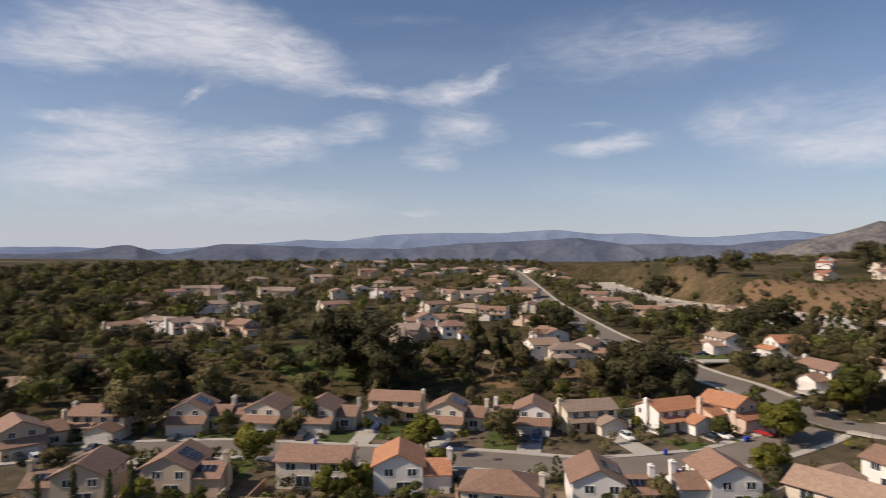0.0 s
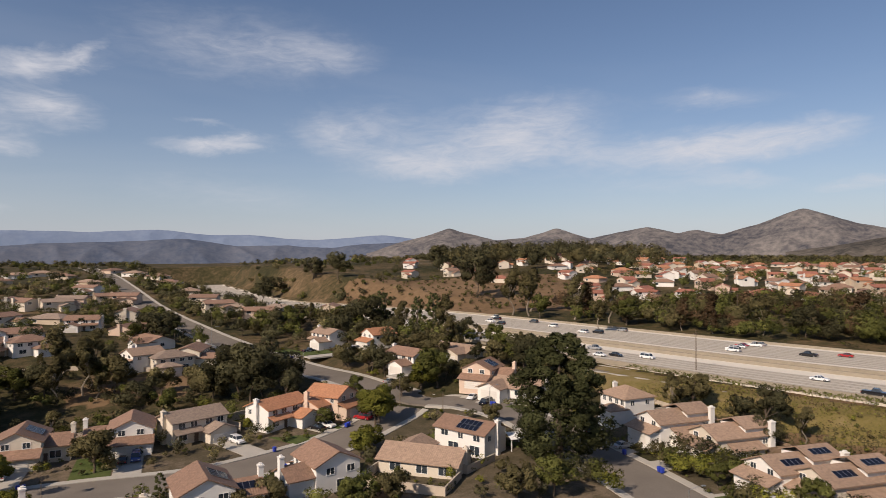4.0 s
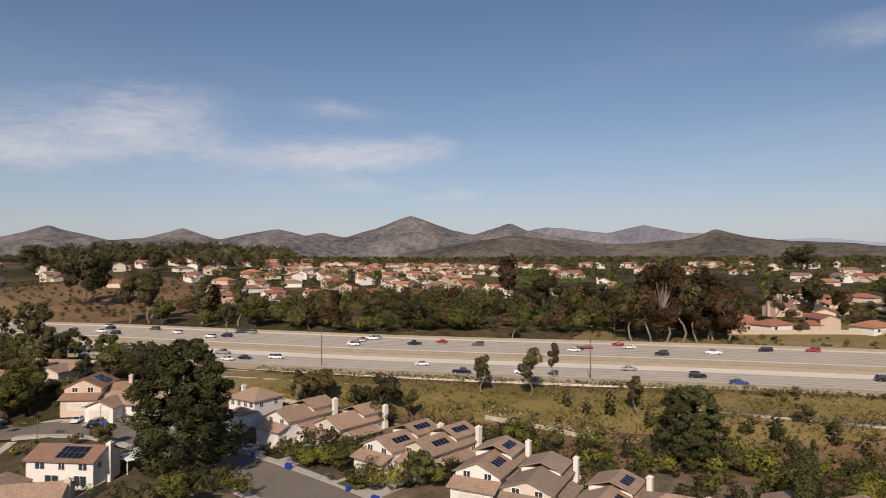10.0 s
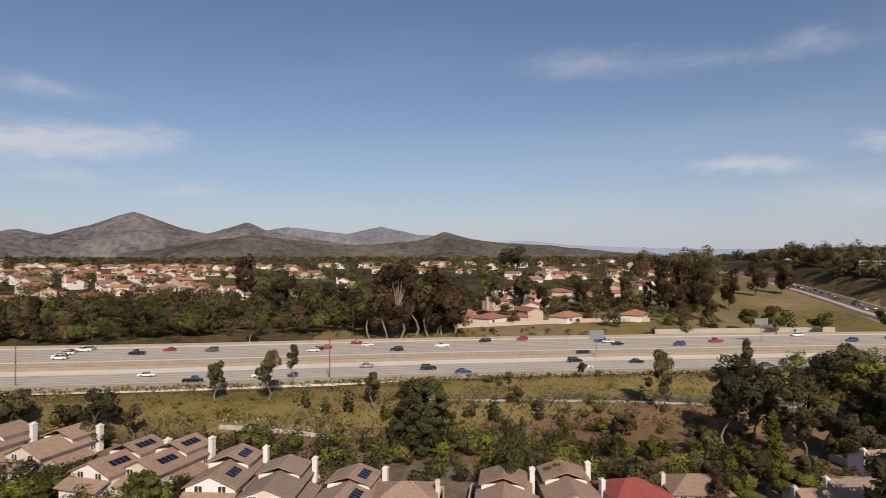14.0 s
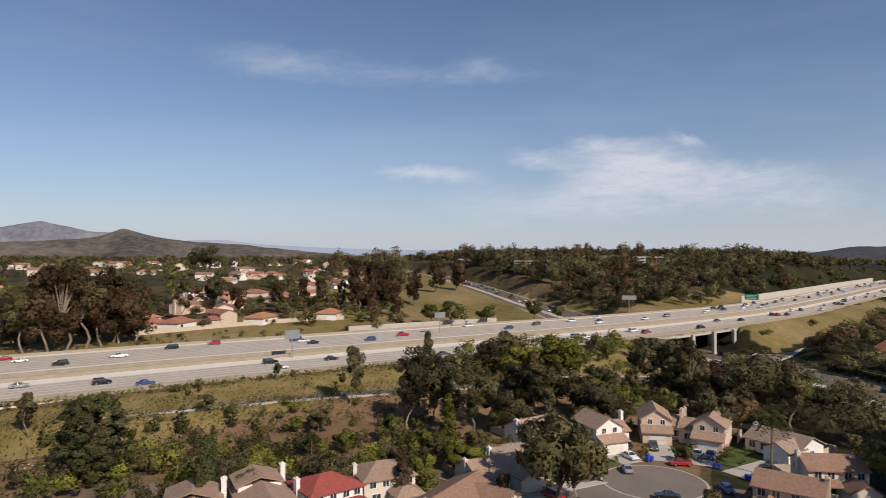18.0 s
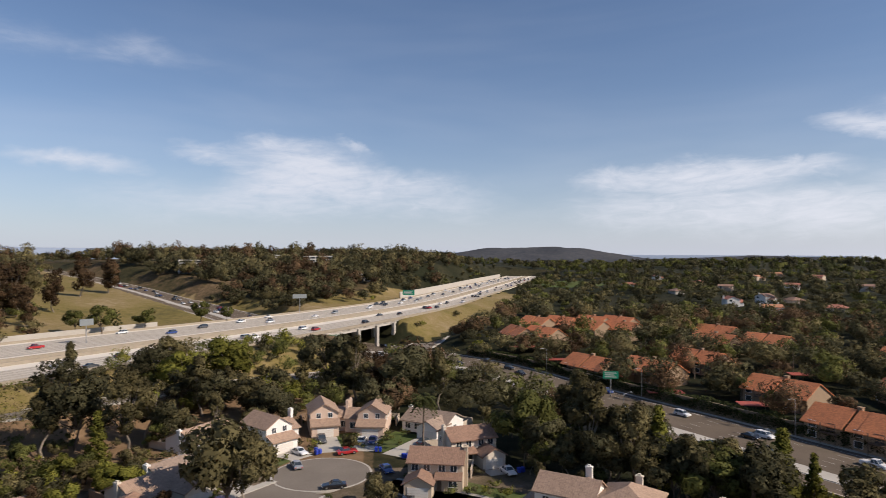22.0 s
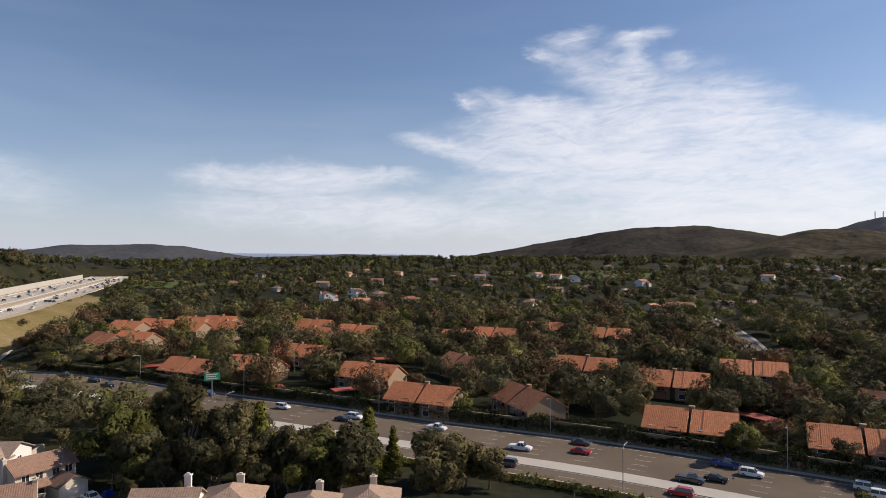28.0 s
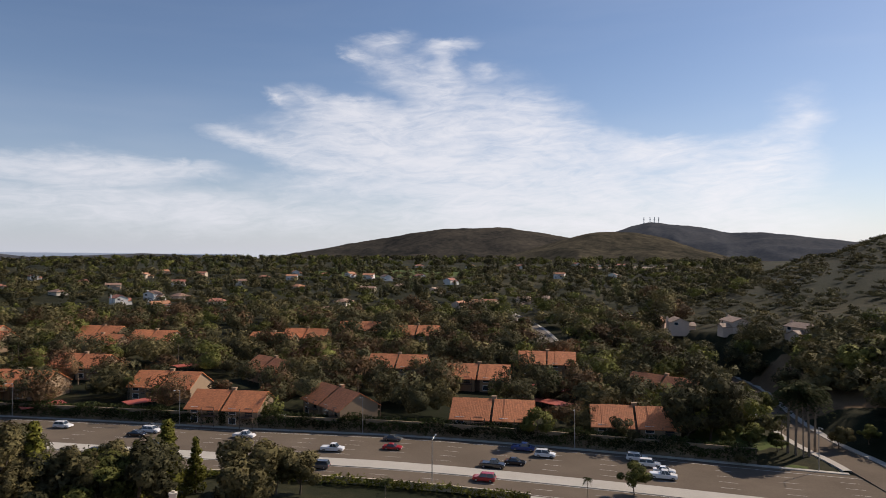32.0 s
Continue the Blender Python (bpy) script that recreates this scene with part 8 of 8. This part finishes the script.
woods("slope_scrub", "scrub on the ochre slope", 25, 420, 24, 47, 385, 560, 1.0, 4.5, G3, 35, 0.45)
woods("freeway_wood", "dense wood beyond the freeway", 26, 420, 44, 90, 290, 400, 5, 13, ("leaf_mid", "leaf_dark", "leaf_olive", "leaf_rust", "leaf_mid"), 120, 0.48, 0.5)
woods("east_wood", "trees beyond the freeway", 27, 150, 90, 112, 300, 420, 2, 8, ("leaf_mid", "leaf_olive", "leaf_rust"), 70, 0.55)
woods("east_hill_trees", "trees among the far houses", 28, 1080, 45, 113, 380, 1000, 3.5, 11, ("leaf_mid", "leaf_dark", "leaf_olive"), 40, 0.8, 0.5, 3.0, 2.0)
woods("east_far_trees", "far tree cover to the skyline", 29, 1000, 26, 115, 1000, 1900, 6, 13, ("leaf_dark", "leaf_olive"), 24, 1.5, 0.85)
woods("office_wood", "dark tall trees round the offices", 30, 900, 109, 150, 430, 950, 8, 19, ("leaf_dark", "leaf_olive", "leaf_dark", "leaf_rust"), 60, 0.95, 0.45, 20.0)
woods("office_slope_trees", "dark trees on the slope above the climbing road", 67, 330, 119, 150, 440, 760, 8, 17, ("leaf_dark", "leaf_olive", "leaf_dark", "leaf_rust"), 80, 0.8, 0.48, 6.0)
woods("road_slope_trees", "dark trees beside the climbing road", 70, 150, 119, 132, 330, 540, 6, 13, ("leaf_dark", "leaf_olive", "leaf_rust"), 110, 0.55, 0.5, 4.0)
woods("bank_trees", "olive trees on the bank below the freeway", 71, 120, 117, 137, 185, 268, 3, 8, ("leaf_mid", "leaf_olive", "leaf_dark", "leaf_bright"), 110, 0.42, 0.55, 2.0)
woods("ridge_grove", "tall rusty eucalyptus on the ridge", 61, 150, 106, 142, 560, 800, 15, 25, ("leaf_dark", "leaf_rust", "leaf_olive"), 80, 0.85, 0.36, 14.0)
woods("south_wood", "trees among the apartments", 31, 640, 140, 216, 172, 430, 5, 15, ("leaf_dark", "leaf_mid", "leaf_dark", "leaf_olive", "leaf_rust"), 170, 0.46, 0.58, 2.5)
woods("valley_trees", "dark trees closing the valley floor", 68, 190, 178, 217, 190, 340, 6, 13, ("leaf_dark", "leaf_rust", "leaf_dark", "leaf_olive"), 170, 0.46, 0.55, 2.5)
woods("south_hill_trees", "trees covering the southern slopes", 32, 2000, 144, 222, 430, 1000, 3.5, 10, ("leaf_dark", "leaf_mid", "leaf_dark", "leaf_olive", "leaf_dark"), 50, 0.8, 0.72, 3.0, 3.0)
woods("tall_trees", "tall dark conifers over the southern gardens", 63, 230, 148, 220, 480, 1150, 11, 22, ("leaf_dark", "leaf_dark", "needle"), 60, 0.8, 0.2, 4.0)
woods("south_far_trees", "far dark tree cover", 33, 900, 140, 222, 1000, 1900, 8, 17, ("leaf_dark", "leaf_mid"), 26, 1.7, 0.7)
woods("canyon_wood", "dense trees filling the valley", 34, 430, 208, 245, 168, 270, 5, 11, ("leaf_dark", "leaf_mid", "leaf_dark", "leaf_olive"), 100, 0.6, 0.6)
woods("hill_scrub", "brush on the steep hill", 35, 1700, 214, 246, 250, 680, 1.2, 4, ("leaf_dark", "leaf_olive", "leaf_dark"), 26, 0.65, 1.1)
woods("embankment_scrub", "green shrubs on the freeway embankment", 69, 110, 137, 149, 300, 520, 1.5, 5, ("leaf_mid", "leaf_bright", "leaf_olive"), 80, 0.4, 0.7, 1.0, 0.0)
woods("bank_scrub", "shrubs on the freeway bank", 36, 200, 46, 122, 130, 180, 0.5, 2.2, ("leaf_mid", "leaf_bright", "leaf_olive"), 55, 0.26, 0.6, 1.0)
woods("verge_scrub", "olive brush on the dry verge of the freeway", 72, 240, 60, 122, 178, 300, 0.6, 2.6, ("leaf_mid", "leaf_olive", "leaf_dark"), 50, 0.3, 0.75, 1.5)
woods("bank_bushes", "olive bushes on the brown rocky bank", 73, 110, 84, 124, 138, 172, 1.2, 3.4, ("leaf_mid", "leaf_olive", "leaf_bright", "leaf_olive"), 80, 0.3, 0.6, 1.5)
woods("hedge_trees", "leafy trees behind the garden row", 37, 260, 46, 120, 118, 148, 2.5, 6, ("leaf_mid", "leaf_olive", "leaf_dark", "leaf_bright"), 110, 0.36, 0.55, 2.0)
woods("canyon_brush", "brush on the canyon slopes", 38, 520, -40, 18, 176, 275, 1.0, 5, ("leaf_olive", "leaf_mid", "leaf_dark"), 60, 0.38, 0.65, 2.0)
woods("yard_trees", "small trees and shrubs between the near houses", 62, 240, -40, 50, 90, 200, 1.2, 4.5, ("leaf_mid", "leaf_olive", "leaf_dark", "leaf_bright"), 90, 0.32, 0.5, 2.4)
woodland("garden_shrubs", "clipped and loose shrubs of the front gardens", SHRUBS, ("leaf_mid", "leaf_olive", "leaf_bright", "leaf_dark"), 39, 36, 0.3)

# more trees near enough to tell apart
for seed, n, b0, b1, d0, d1, kinds, h0, h1, group in (
    (41, 34, -38, 14, 186, 262, ("dark", "broad", "olive", "gum"), 6, 12, "canyon trees"),
    (42, 56, -36, 40, 95, 178, ("broad", "bright", "olive", "palm"), 3, 6, "garden trees"),
    (43, 46, 112, 143, 160, 225, ("gum", "dark", "dark", "gum", "olive"), 7, 12.5, "grove below the freeway"),
    (44, 14, 150, 170, 112, 140, ("gum", "broad", "dark"), 4, 7, "trees on the road bank"),
    (46, 24, 8, 34, 285, 335, ("dark", "gum", "broad"), 8, 13, "trees beside the freeway"),
    (52, 34, 24, 43, 196, 262, ("dark", "gum", "broad", "olive"), 5, 10, "trees beside the freeway"),
    (47, 26, 26, 46, 175, 250, ("broad", "olive", "gum"), 4, 8, "garden trees"),
    (48, 26, 100, 140, 96, 165, ("broad", "bright", "olive", "palm"), 3, 7, "garden trees"),
    (53, 22, -12, 14, 265, 430, ("palm",), 7, 11, "palms on the hill"),
    (49, 30, 160, 214, 180, 330, ("palm",), 8, 13, "palms among the apartments"),
    (50, 16, 88, 112, 300, 420, ("rust", "gum"), 13, 20, "tall eucalyptus beyond the freeway"),
    (51, 14, 78, 90, 290, 330, ("rust", "gum"), 13, 19, "tall eucalyptus beyond the freeway"),
):
    pts, rng = scatter(seed, n, b0, b1, d0, d1, 3.0, 0.3)
    for x, y in pts:
        place_tree(kinds[int(rng.integers(0, len(kinds)))], x, y, float(rng.uniform(h0, h1)), group)

# ---- traffic ----
traffic(FREEWAY, (12.7, 16.5, 20.3, 24.1, 27.9, 31.7, 35.5), 1, 95.0, 110, 1330, "freeway traffic")
traffic(FREEWAY, (-36.6, -32.8, -29.0, -25.2, -21.3), -1, 95.0, 110, 1330, "freeway traffic")
ART = finer(LINES["arterial"], 3.0)
traffic(ART, (-1.6, 1.9, 5.5, 9.1, 12.7), -1, 62.0, 190, 640, "arterial traffic")
traffic(ART, (-10.5, -14.0), 1, 75.0, 190, 640, "arterial traffic")
PARKED += [(88, -88, 40), (103, -92, 120), (86, -101, 300), (101, -105, 210)]
for x, y, f in PARKED:
    place_car(CAR_RNG.choice(BODIES), CAR_RNG.choice(PAINTS), x, y, gz(x, y) + 0.075, f, "parked cars")

# ---- street furniture and small things ----
def wheelie_bin(x, y, f):
    b = thing("wheelie_bin", pose(x, y, gz(x, y) + 0.17, 0, 0, facing(f)), "blue plastic wheelie bin at the kerb", "bin", "wheelie bins")
    part("bin_body", BIN_MESH[0], b)
    part("lid", BIN_MESH[1], b)
    part("wheel_axle", BIN_MESH[2], b)


BIN_MESH = (Geo().box(-0.26, -0.3, 0.06, 0.26, 0.3, 0.14, -0.02).box(-0.28, -0.32, 0.14, 0.28, 0.32, 1.0, -0.04).mesh("bin_body", M["bin_blue"]), Geo().box(-0.34, -0.38, 1.0, 0.34, 0.4, 1.08, 0.05).mesh("lid", M["bin_blue"]), Geo().tube((-0.3, 0.3, 0.1), (0.3, 0.3, 0.1), 0.1, 0.1, 8).mesh("wheel_axle", M["tyre"]))
for x, y, f in BINS:
    wheelie_bin(x, y, f)


def lamp_post(x, y, turn, h=9.5):
    ob = thing("street_lamp", pose(x, y, gz(x, y), 0, 0, turn), "grey steel street lamp on a tall pole", "street lamp", "street lamps")
    part("pole", Geo().tube((0, 0, -0.5), (0, 0, h), 0.11, 0.07, 8).mesh("pole", M["steel"]), ob)
    part("arm", Geo().tube((0, 0, h - 0.1), (0, -1.4, h + 0.35), 0.05, 0.04, 6).tube((0, -1.4, h + 0.35), (0, -2.4, h + 0.4), 0.04, 0.04, 6).mesh("arm", M["steel"]), ob)
    part("lamp_head", Geo().box(-0.16, -3.0, h + 0.32, 0.16, -2.3, h + 0.46, 0.03).mesh("lamp_head", M["sign_back"]), ob)


def along(line, m, off):
    ln = np.asarray(line, float)
    s = np.r_[0, np.cumsum(np.linalg.norm(np.diff(ln[:, :2], axis=0), axis=1))]
    p = np.array([np.interp(m, s, ln[:, c]) for c in range(3)])
    q = np.array([np.interp(m + 1, s, ln[:, c]) for c in range(3)])
    t = (q - p)[:2] / np.linalg.norm((q - p)[:2])
    return p[0] + t[1] * off, p[1] - t[0] * off, p[2], math.degrees(math.atan2(t[0], t[1]))


for m in (210, 262, 314, 366, 418, 470, 522):
    x, y, z, b = along(ART, m, 17.3)
    lamp_post(x, y, facing(b - 90))
for m in (236, 340, 444):
    x, y, z, b = along(ART, m, -17.2)
    lamp_post(x, y, facing(b + 90))
ST = finer(LINES["hill_street"], 3.0)
for m in range(150, 760, 75):
    x, y, z, b = along(ST, m, 7.4)
    lamp_post(x, y, facing(b - 90), 7.5)

# the retaining wall beyond the arterial, with ivy
seg = ART[(ART[:, 0] > -98) & (ART[:, 0] < 172)]
wall = tagged(new("retaining_wall", ribbon("retaining_wall", seg, 18.2, 18.8, M["ivy_wall"], 3.5, skirt=5.0)), "long tan retaining wall with ivy beside the road", "wall", kind="structure")
low = ART[(ART[:, 0] > -60) & (ART[:, 0] < 120)]
tagged(new("low_wall", ribbon("low_wall", low, -18.6, -18.2, M["garden_wall"], 1.3, skirt=2.8)), "low tan wall on the near verge", "wall", kind="structure")


def hedge(name, label, line, off, z0, z1, n, seed, mat, size, spread):
    """Climbers and hedge leaves along a line."""
    rng = np.random.default_rng(seed)
    ln = finer(line, 2.0)
    t = np.gradient(ln[:, :2], axis=0)
    t /= np.linalg.norm(t, axis=1)[:, None]
    k = rng.uniform(0, len(ln) - 1.001, n)
    i = k.astype(int)
    u = (k - i)[:, None]
    p = ln[i] * (1 - u) + ln[i + 1] * u
    nrm = np.stack([t[i, 1], -t[i, 0]], 1)
    o = off + rng.normal(size=n) * spread
    h = z0 + (z1 - z0) * rng.uniform(0, 1, n) ** 0.7 * (0.75 + 0.25 * np.sin(k * 0.9) * np.sin(k * 0.23))
    c = np.c_[p[:, :2] + nrm * o[:, None], p[:, 2] + h]
    v, q = cards(c, rng.uniform(0.6, 1.3, n) * size, rng, 0.4)
    tagged(new(name, sheet(name, v, q, M[mat])), label, "hedge", kind="stuff")


hedge("ivy", "dark ivy over the retaining wall", seg, 18.15, 0.6, 4.3, 20000, 71, "ivy", 0.3, 0.25)
hedge("hedge", "dark hedge on top of the retaining wall", seg, 20.0, 2.4, 4.6, 7000, 72, "ivy", 0.35, 0.5)
hedge("verge_hedge", "yellow-green hedge above the near verge", low, -19.6, 0.3, 2.2, 5000, 73, "leaf_bright", 0.3, 0.6)

# sound wall and retaining walls along the freeway
sw = FREEWAY[(FREEWAY[:, 1] < -415) & (FREEWAY[:, 1] > -900)]
tagged(new("sound_wall", ribbon("sound_wall", sw, 43.2, 44.0, M["concrete"], 6.0, skirt=8.0)), "tall pale concrete sound wall beside the freeway", "wall", kind="structure")
rw = FREEWAY[(FREEWAY[:, 1] < -92) & (FREEWAY[:, 1] > -182)]
tagged(new("bank_wall", ribbon("bank_wall", rw, 46.5, 47.2, M["concrete"], 2.6, skirt=4.6)), "low pale retaining wall below the grass bank", "wall", kind="structure")


def sign_panel(x, y, z, face, w, h, pole, mat="green_sign", bars=3, foot=None, name="road_sign", label="green direction sign on steel posts"):
    """A sign: panel, pale writing bars, posts."""
    ob = thing(name, pose(x, y, z, 0, 0, facing(face)), label, "sign", "road signs")
    part("panel", Geo().box(-w / 2, -0.08, pole, w / 2, 0.08, pole + h).mesh("panel", M[mat]), ob)
    g = Geo()
    for k in range(bars):
        zz = pole + h * (0.78 - 0.27 * k)
        g.box(-w * 0.38, -0.1, zz - h * 0.06, w * (0.36 - 0.12 * (k % 2)), -0.082, zz + h * 0.06)
    if bars:
        part("writing", g.mesh("writing", M["paint"]), ob)
    part("post", Geo().tube((0, 0.2, -0.6), (0, 0.2, pole + h * 0.6), 0.2, 0.16, 8).mesh("post", M["steel"]), ob)
    return ob


sign_panel(306, -385, 10, 330, 9.0, 3.8, 5.5)
sign_panel(78, -206, gz(78, -206), 330, 5.0, 2.4, 6.0)
sign_panel(203, -203, 7.2, 318, 5.0, 1.6, 1.2)
sign_panel(220, -49, 10, 265, 5.2, 3.0, 6.5, "sign_back", 0, label="overhead message sign on a steel post")
sign_panel(262, -125, 10, 265, 5.6, 2.6, 7.0, "sign_back", 0, label="overhead message sign on a steel post")
sign_panel(300, -270, 10, 300, 8.5, 2.6, 9.0, "sign_back", 0, label="grey overhead sign beside the freeway")
# freeway lights and timber poles
for x, y in ((291, 178), (292, 92), (287, 45), (171, 118), (181, 35)):
    ob = thing("utility_pole", pose(x, y, gz(x, y)), "tall bare timber utility pole", "pole", "utility poles")
    part("pole", Geo().tube((0, 0, -1), (0, 0, 12), 0.17, 0.11, 8).mesh("pole", M["bark"]), ob)
    part("crossarm", Geo().box(-1.2, -0.08, 11.0, 1.2, 0.08, 11.2).mesh("crossarm", M["bark"]), ob)


# offices among the trees east of the freeway
def office(x, y, w, d, top, storeys, face):
    g0 = gz(x, y)
    ob = thing("office_building", pose(x, y, g0, 0, 0, facing(face)), "white office building with dark window bands", "office building", "offices among the trees")
    h = top - g0
    step = h / storeys
    part("core", Geo().box(-w / 2 + 0.4, -d / 2 + 0.4, -2, w / 2 - 0.4, d / 2 - 0.4, h - 0.3).mesh("core", M["glass"]), ob, "dark glazed core")
    for k in range(storeys):
        z = k * step
        g = Geo().box(-w / 2, -d / 2, z + step * 0.62, w / 2, d / 2, z + step)
        for i in range(int(w / 6) + 1):
            xx = -w / 2 + 0.1 + i * (w - 0.8) / max(int(w / 6), 1)
            g.box(xx, -d / 2 + 0.05, z, xx + 0.6, -d / 2 + 0.45, z + step * 0.62)
        part("storey_band", g.mesh("storey_band", M["office"]), ob)


for b, r, w, d, top, n, f in ((123.1, 640, 22, 16, 42, 5, 300), (129.5, 720, 24, 18, 47, 5, 310), (133.5, 700, 30, 18, 46, 4, 310), (140.2, 760, 60, 24, 42, 3, 320), (130.3, 560, 60, 18, 25, 2, 310), (137.3, 600, 18, 14, 29, 3, 320)):
    office(r * math.sin(radians(b)), r * math.cos(radians(b)), w, d, top, n, f)
    TAKEN.append((r * math.sin(radians(b)), r * math.cos(radians(b)), 14.0))


# carports and car parks below the apartments
def carport(x, y, f, bays):
    w = bays * 2.8
    ob = thing("carport", pose(x, y, gz(x, y), 0, 0, facing(f)), "long carport with a rust-red metal roof", "carport", "carports")
    part("roof", Geo().box(-w / 2, -2.8, 2.5, w / 2, 2.8, 2.72).mesh("roof", M["carport"]), ob)
    for i in range(bays + 1):
        part("post", Geo().box(-w / 2 + i * (w - 0.2) / bays, 1.6, -1.0, -w / 2 + i * (w - 0.2) / bays + 0.16, 1.76, 2.5).mesh("post", M["brown_trim"]), ob)


for x, y, f, n in ((62, -212, 332, 4), (88, -228, 332, 4), (118, -247, 330, 5), (35, -207, 332, 3), (-82, -178, 62, 6), (-92, -196, 62, 5), (24, -268, 332, 7), (140, -262, 330, 5)):
    carport(x, y, f, n)
for k, (m, off) in enumerate([(300 + 6.5 * i, 24.5) for i in range(26)]):
    if k % 5 == 3 or CAR_RNG.random() < 0.25:
        continue
    x, y, z, b = along(ART, m, off)
    place_car(CAR_RNG.choice(BODIES), CAR_RNG.choice(PAINTS), x, y, gz(x, y), b + 90, "parked cars")

# round end of the cul-de-sac
disc = [(9.8 * math.cos(i * math.pi / 16), 9.8 * math.sin(i * math.pi / 16)) for i in range(32)]
rim = [(10.25 * math.cos(i * math.pi / 16), 10.25 * math.sin(i * math.pi / 16)) for i in range(32)]


def plate(pts, z0, z1):
    g = Geo()
    n = len(pts)
    g.v = [(x, y, z0) for x, y in pts] + [(x, y, z1) for x, y in pts]
    g.f = [tuple(range(n))[::-1], tuple(range(n, 2 * n))] + [(i, (i + 1) % n, n + (i + 1) % n, n + i) for i in range(n)]
    return g


cul = tagged(new("road_turning_circle", plate(disc, -0.6, 0.06).mesh("road_turning_circle", M["asphalt"])), "round asphalt end of the cul-de-sac", "road", kind="structure")
cul.matrix_basis = pose(96, -92.5, 0)
part("kerb", plate(rim, -0.6, 0.03).mesh("kerb", M["concrete"]), cul, "pale concrete kerb and pavement")

# white garden awning behind the corner house
aw = thing("garden_awning", pose(98, 110, gz(98, 110), 0, 0, facing(200)), "white scalloped patio awning on posts", "awning")
part("canopy", Geo().prism([(-3, 2.4), (0, 3.0), (3, 2.4), (3, 2.48), (0, 3.08), (-3, 2.48)], -6, 6, "x").mesh("canopy", M["awning"]), aw)
for x in (-5.8, -2, 2, 5.8):
    for y in (-2.8, 2.8):
        part("post", Geo().box(x - 0.08, y - 0.08, -0.3, x + 0.08, y + 0.08, 2.45).mesh("post", M["trim"]), aw)

# pale stone wall and rubble on the bank
stone = finer([(x, y, gz(x, y)) for x, y in ((150, 55), (150.5, 46), (150, 36), (148.5, 28))], 1.2)
stone[:, 2] = ground(stone[:, 0], stone[:, 1])
tagged(new("stone_wall", ribbon("stone_wall", stone, -0.25, 0.25, M["stone"], 0.9, skirt=2.5)), "pale weathered stone retaining wall on the bank", "wall", kind="structure")
rng = np.random.default_rng(77)
g = Geo()
for k in range(90):
    x, y = 152.5 + rng.normal() * 2.0, rng.uniform(14, 58)
    s = rng.uniform(0.12, 0.36)
    z = gz(x, y)
    g.box(x - s, y - s * 0.7, z - 0.3, x + s * 0.8, y + s, z + s * 0.7, s * 0.25)
tagged(new("rubble", g.mesh("rubble", M["stone"])), "pale broken rock on the bank", "rocks", kind="stuff")


# pale garden wall before the houses beyond the freeway
east_wall = finer([(x, y, gz(x, y)) for x, y in ((304, 4), (307, -30), (309, -60), (311, -95))], 4.0)
east_wall[:, 2] = ground(east_wall[:, 0], east_wall[:, 1])
tagged(new("garden_wall", ribbon("garden_wall", east_wall, -0.15, 0.15, M["garden_wall"], 1.9, skirt=3.2)), "pale garden wall along the back of the houses", "wall", kind="structure")
# long pale garden wall along the canyon edge
for pts in (((-150, 262), (-122, 266), (-96, 268), (-74, 272)), ((-22, 262), (-6, 263), (14, 262), (40, 250), (60, 240))):
    ln = finer([(x, y, gz(x, y)) for x, y in pts], 4.0)
    ln[:, 2] = ground(ln[:, 0], ln[:, 1])
    tagged(new("garden_wall", ribbon("garden_wall", ln, -0.2, 0.2, M["garden_wall"], 1.5, skirt=3.0)), "long pale garden wall above the canyon", "wall", kind="structure")


def carpet(name, label, line, o0, o1, h, n, seed, mat, size):
    """Reeds and rough grass over a strip beside a line, standing on the ground."""
    rng = np.random.default_rng(seed)
    ln = finer(line, 2.0)
    t = np.gradient(ln[:, :2], axis=0)
    t /= np.linalg.norm(t, axis=1)[:, None]
    i = rng.integers(0, len(ln), n)
    o = rng.uniform(o0, o1, n)
    x, y = ln[i, 0] + t[i, 1] * o + rng.normal(size=n), ln[i, 1] - t[i, 0] * o + rng.normal(size=n)
    keep = (np.sin(x * 0.35) * np.cos(y * 0.29) + rng.uniform(-0.8, 0.9, n)) > -0.2
    x, y = x[keep], y[keep]
    z = ground(x, y) + rng.uniform(0, h, len(x))
    v, q = cards(np.c_[x, y, z], rng.uniform(0.6, 1.4, len(x)) * size, rng, 0.1)
    tagged(new(name, sheet(name, v, q, M[mat])), label, "grass", kind="stuff")


bank = FREEWAY[(FREEWAY[:, 1] > -110) & (FREEWAY[:, 1] < 130)]
carpet("reeds", "brown reeds and rough grass on the bank", bank, -76, -60, 1.5, 11000, 91, "leaf_olive", 0.26)
carpet("rough_grass", "yellow-green rough grass on the bank", bank, -66, -47, 0.5, 14000, 92, "leaf_bright", 0.16)
carpet("dry_weeds", "dry brown weeds on the bank", bank, -64, -45, 0.5, 11000, 93, "leaf_rust", 0.16)
edge = FREEWAY[(FREEWAY[:, 1] > -150) & (FREEWAY[:, 1] < 140)]
hedge("edge_shrubs", "low dark shrubs between the freeway and its ramp", edge, -46.0, 0.0, 1.3, 2600, 94, "leaf_mid", 0.34, 1.3)
traffic(ART, (-1.6, 1.9, 5.5, 9.1), -1, 34.0, 680, 1000, "arterial traffic")
for b, r in [(209.5 + 0.62 * i, 960 + 25 * (i % 3)) for i in range(15)]:
    place_far_house(r * math.sin(radians(b)), r * math.cos(radians(b)), 20, 2, "cream_wall", "tile_grey", "far row of pale houses")
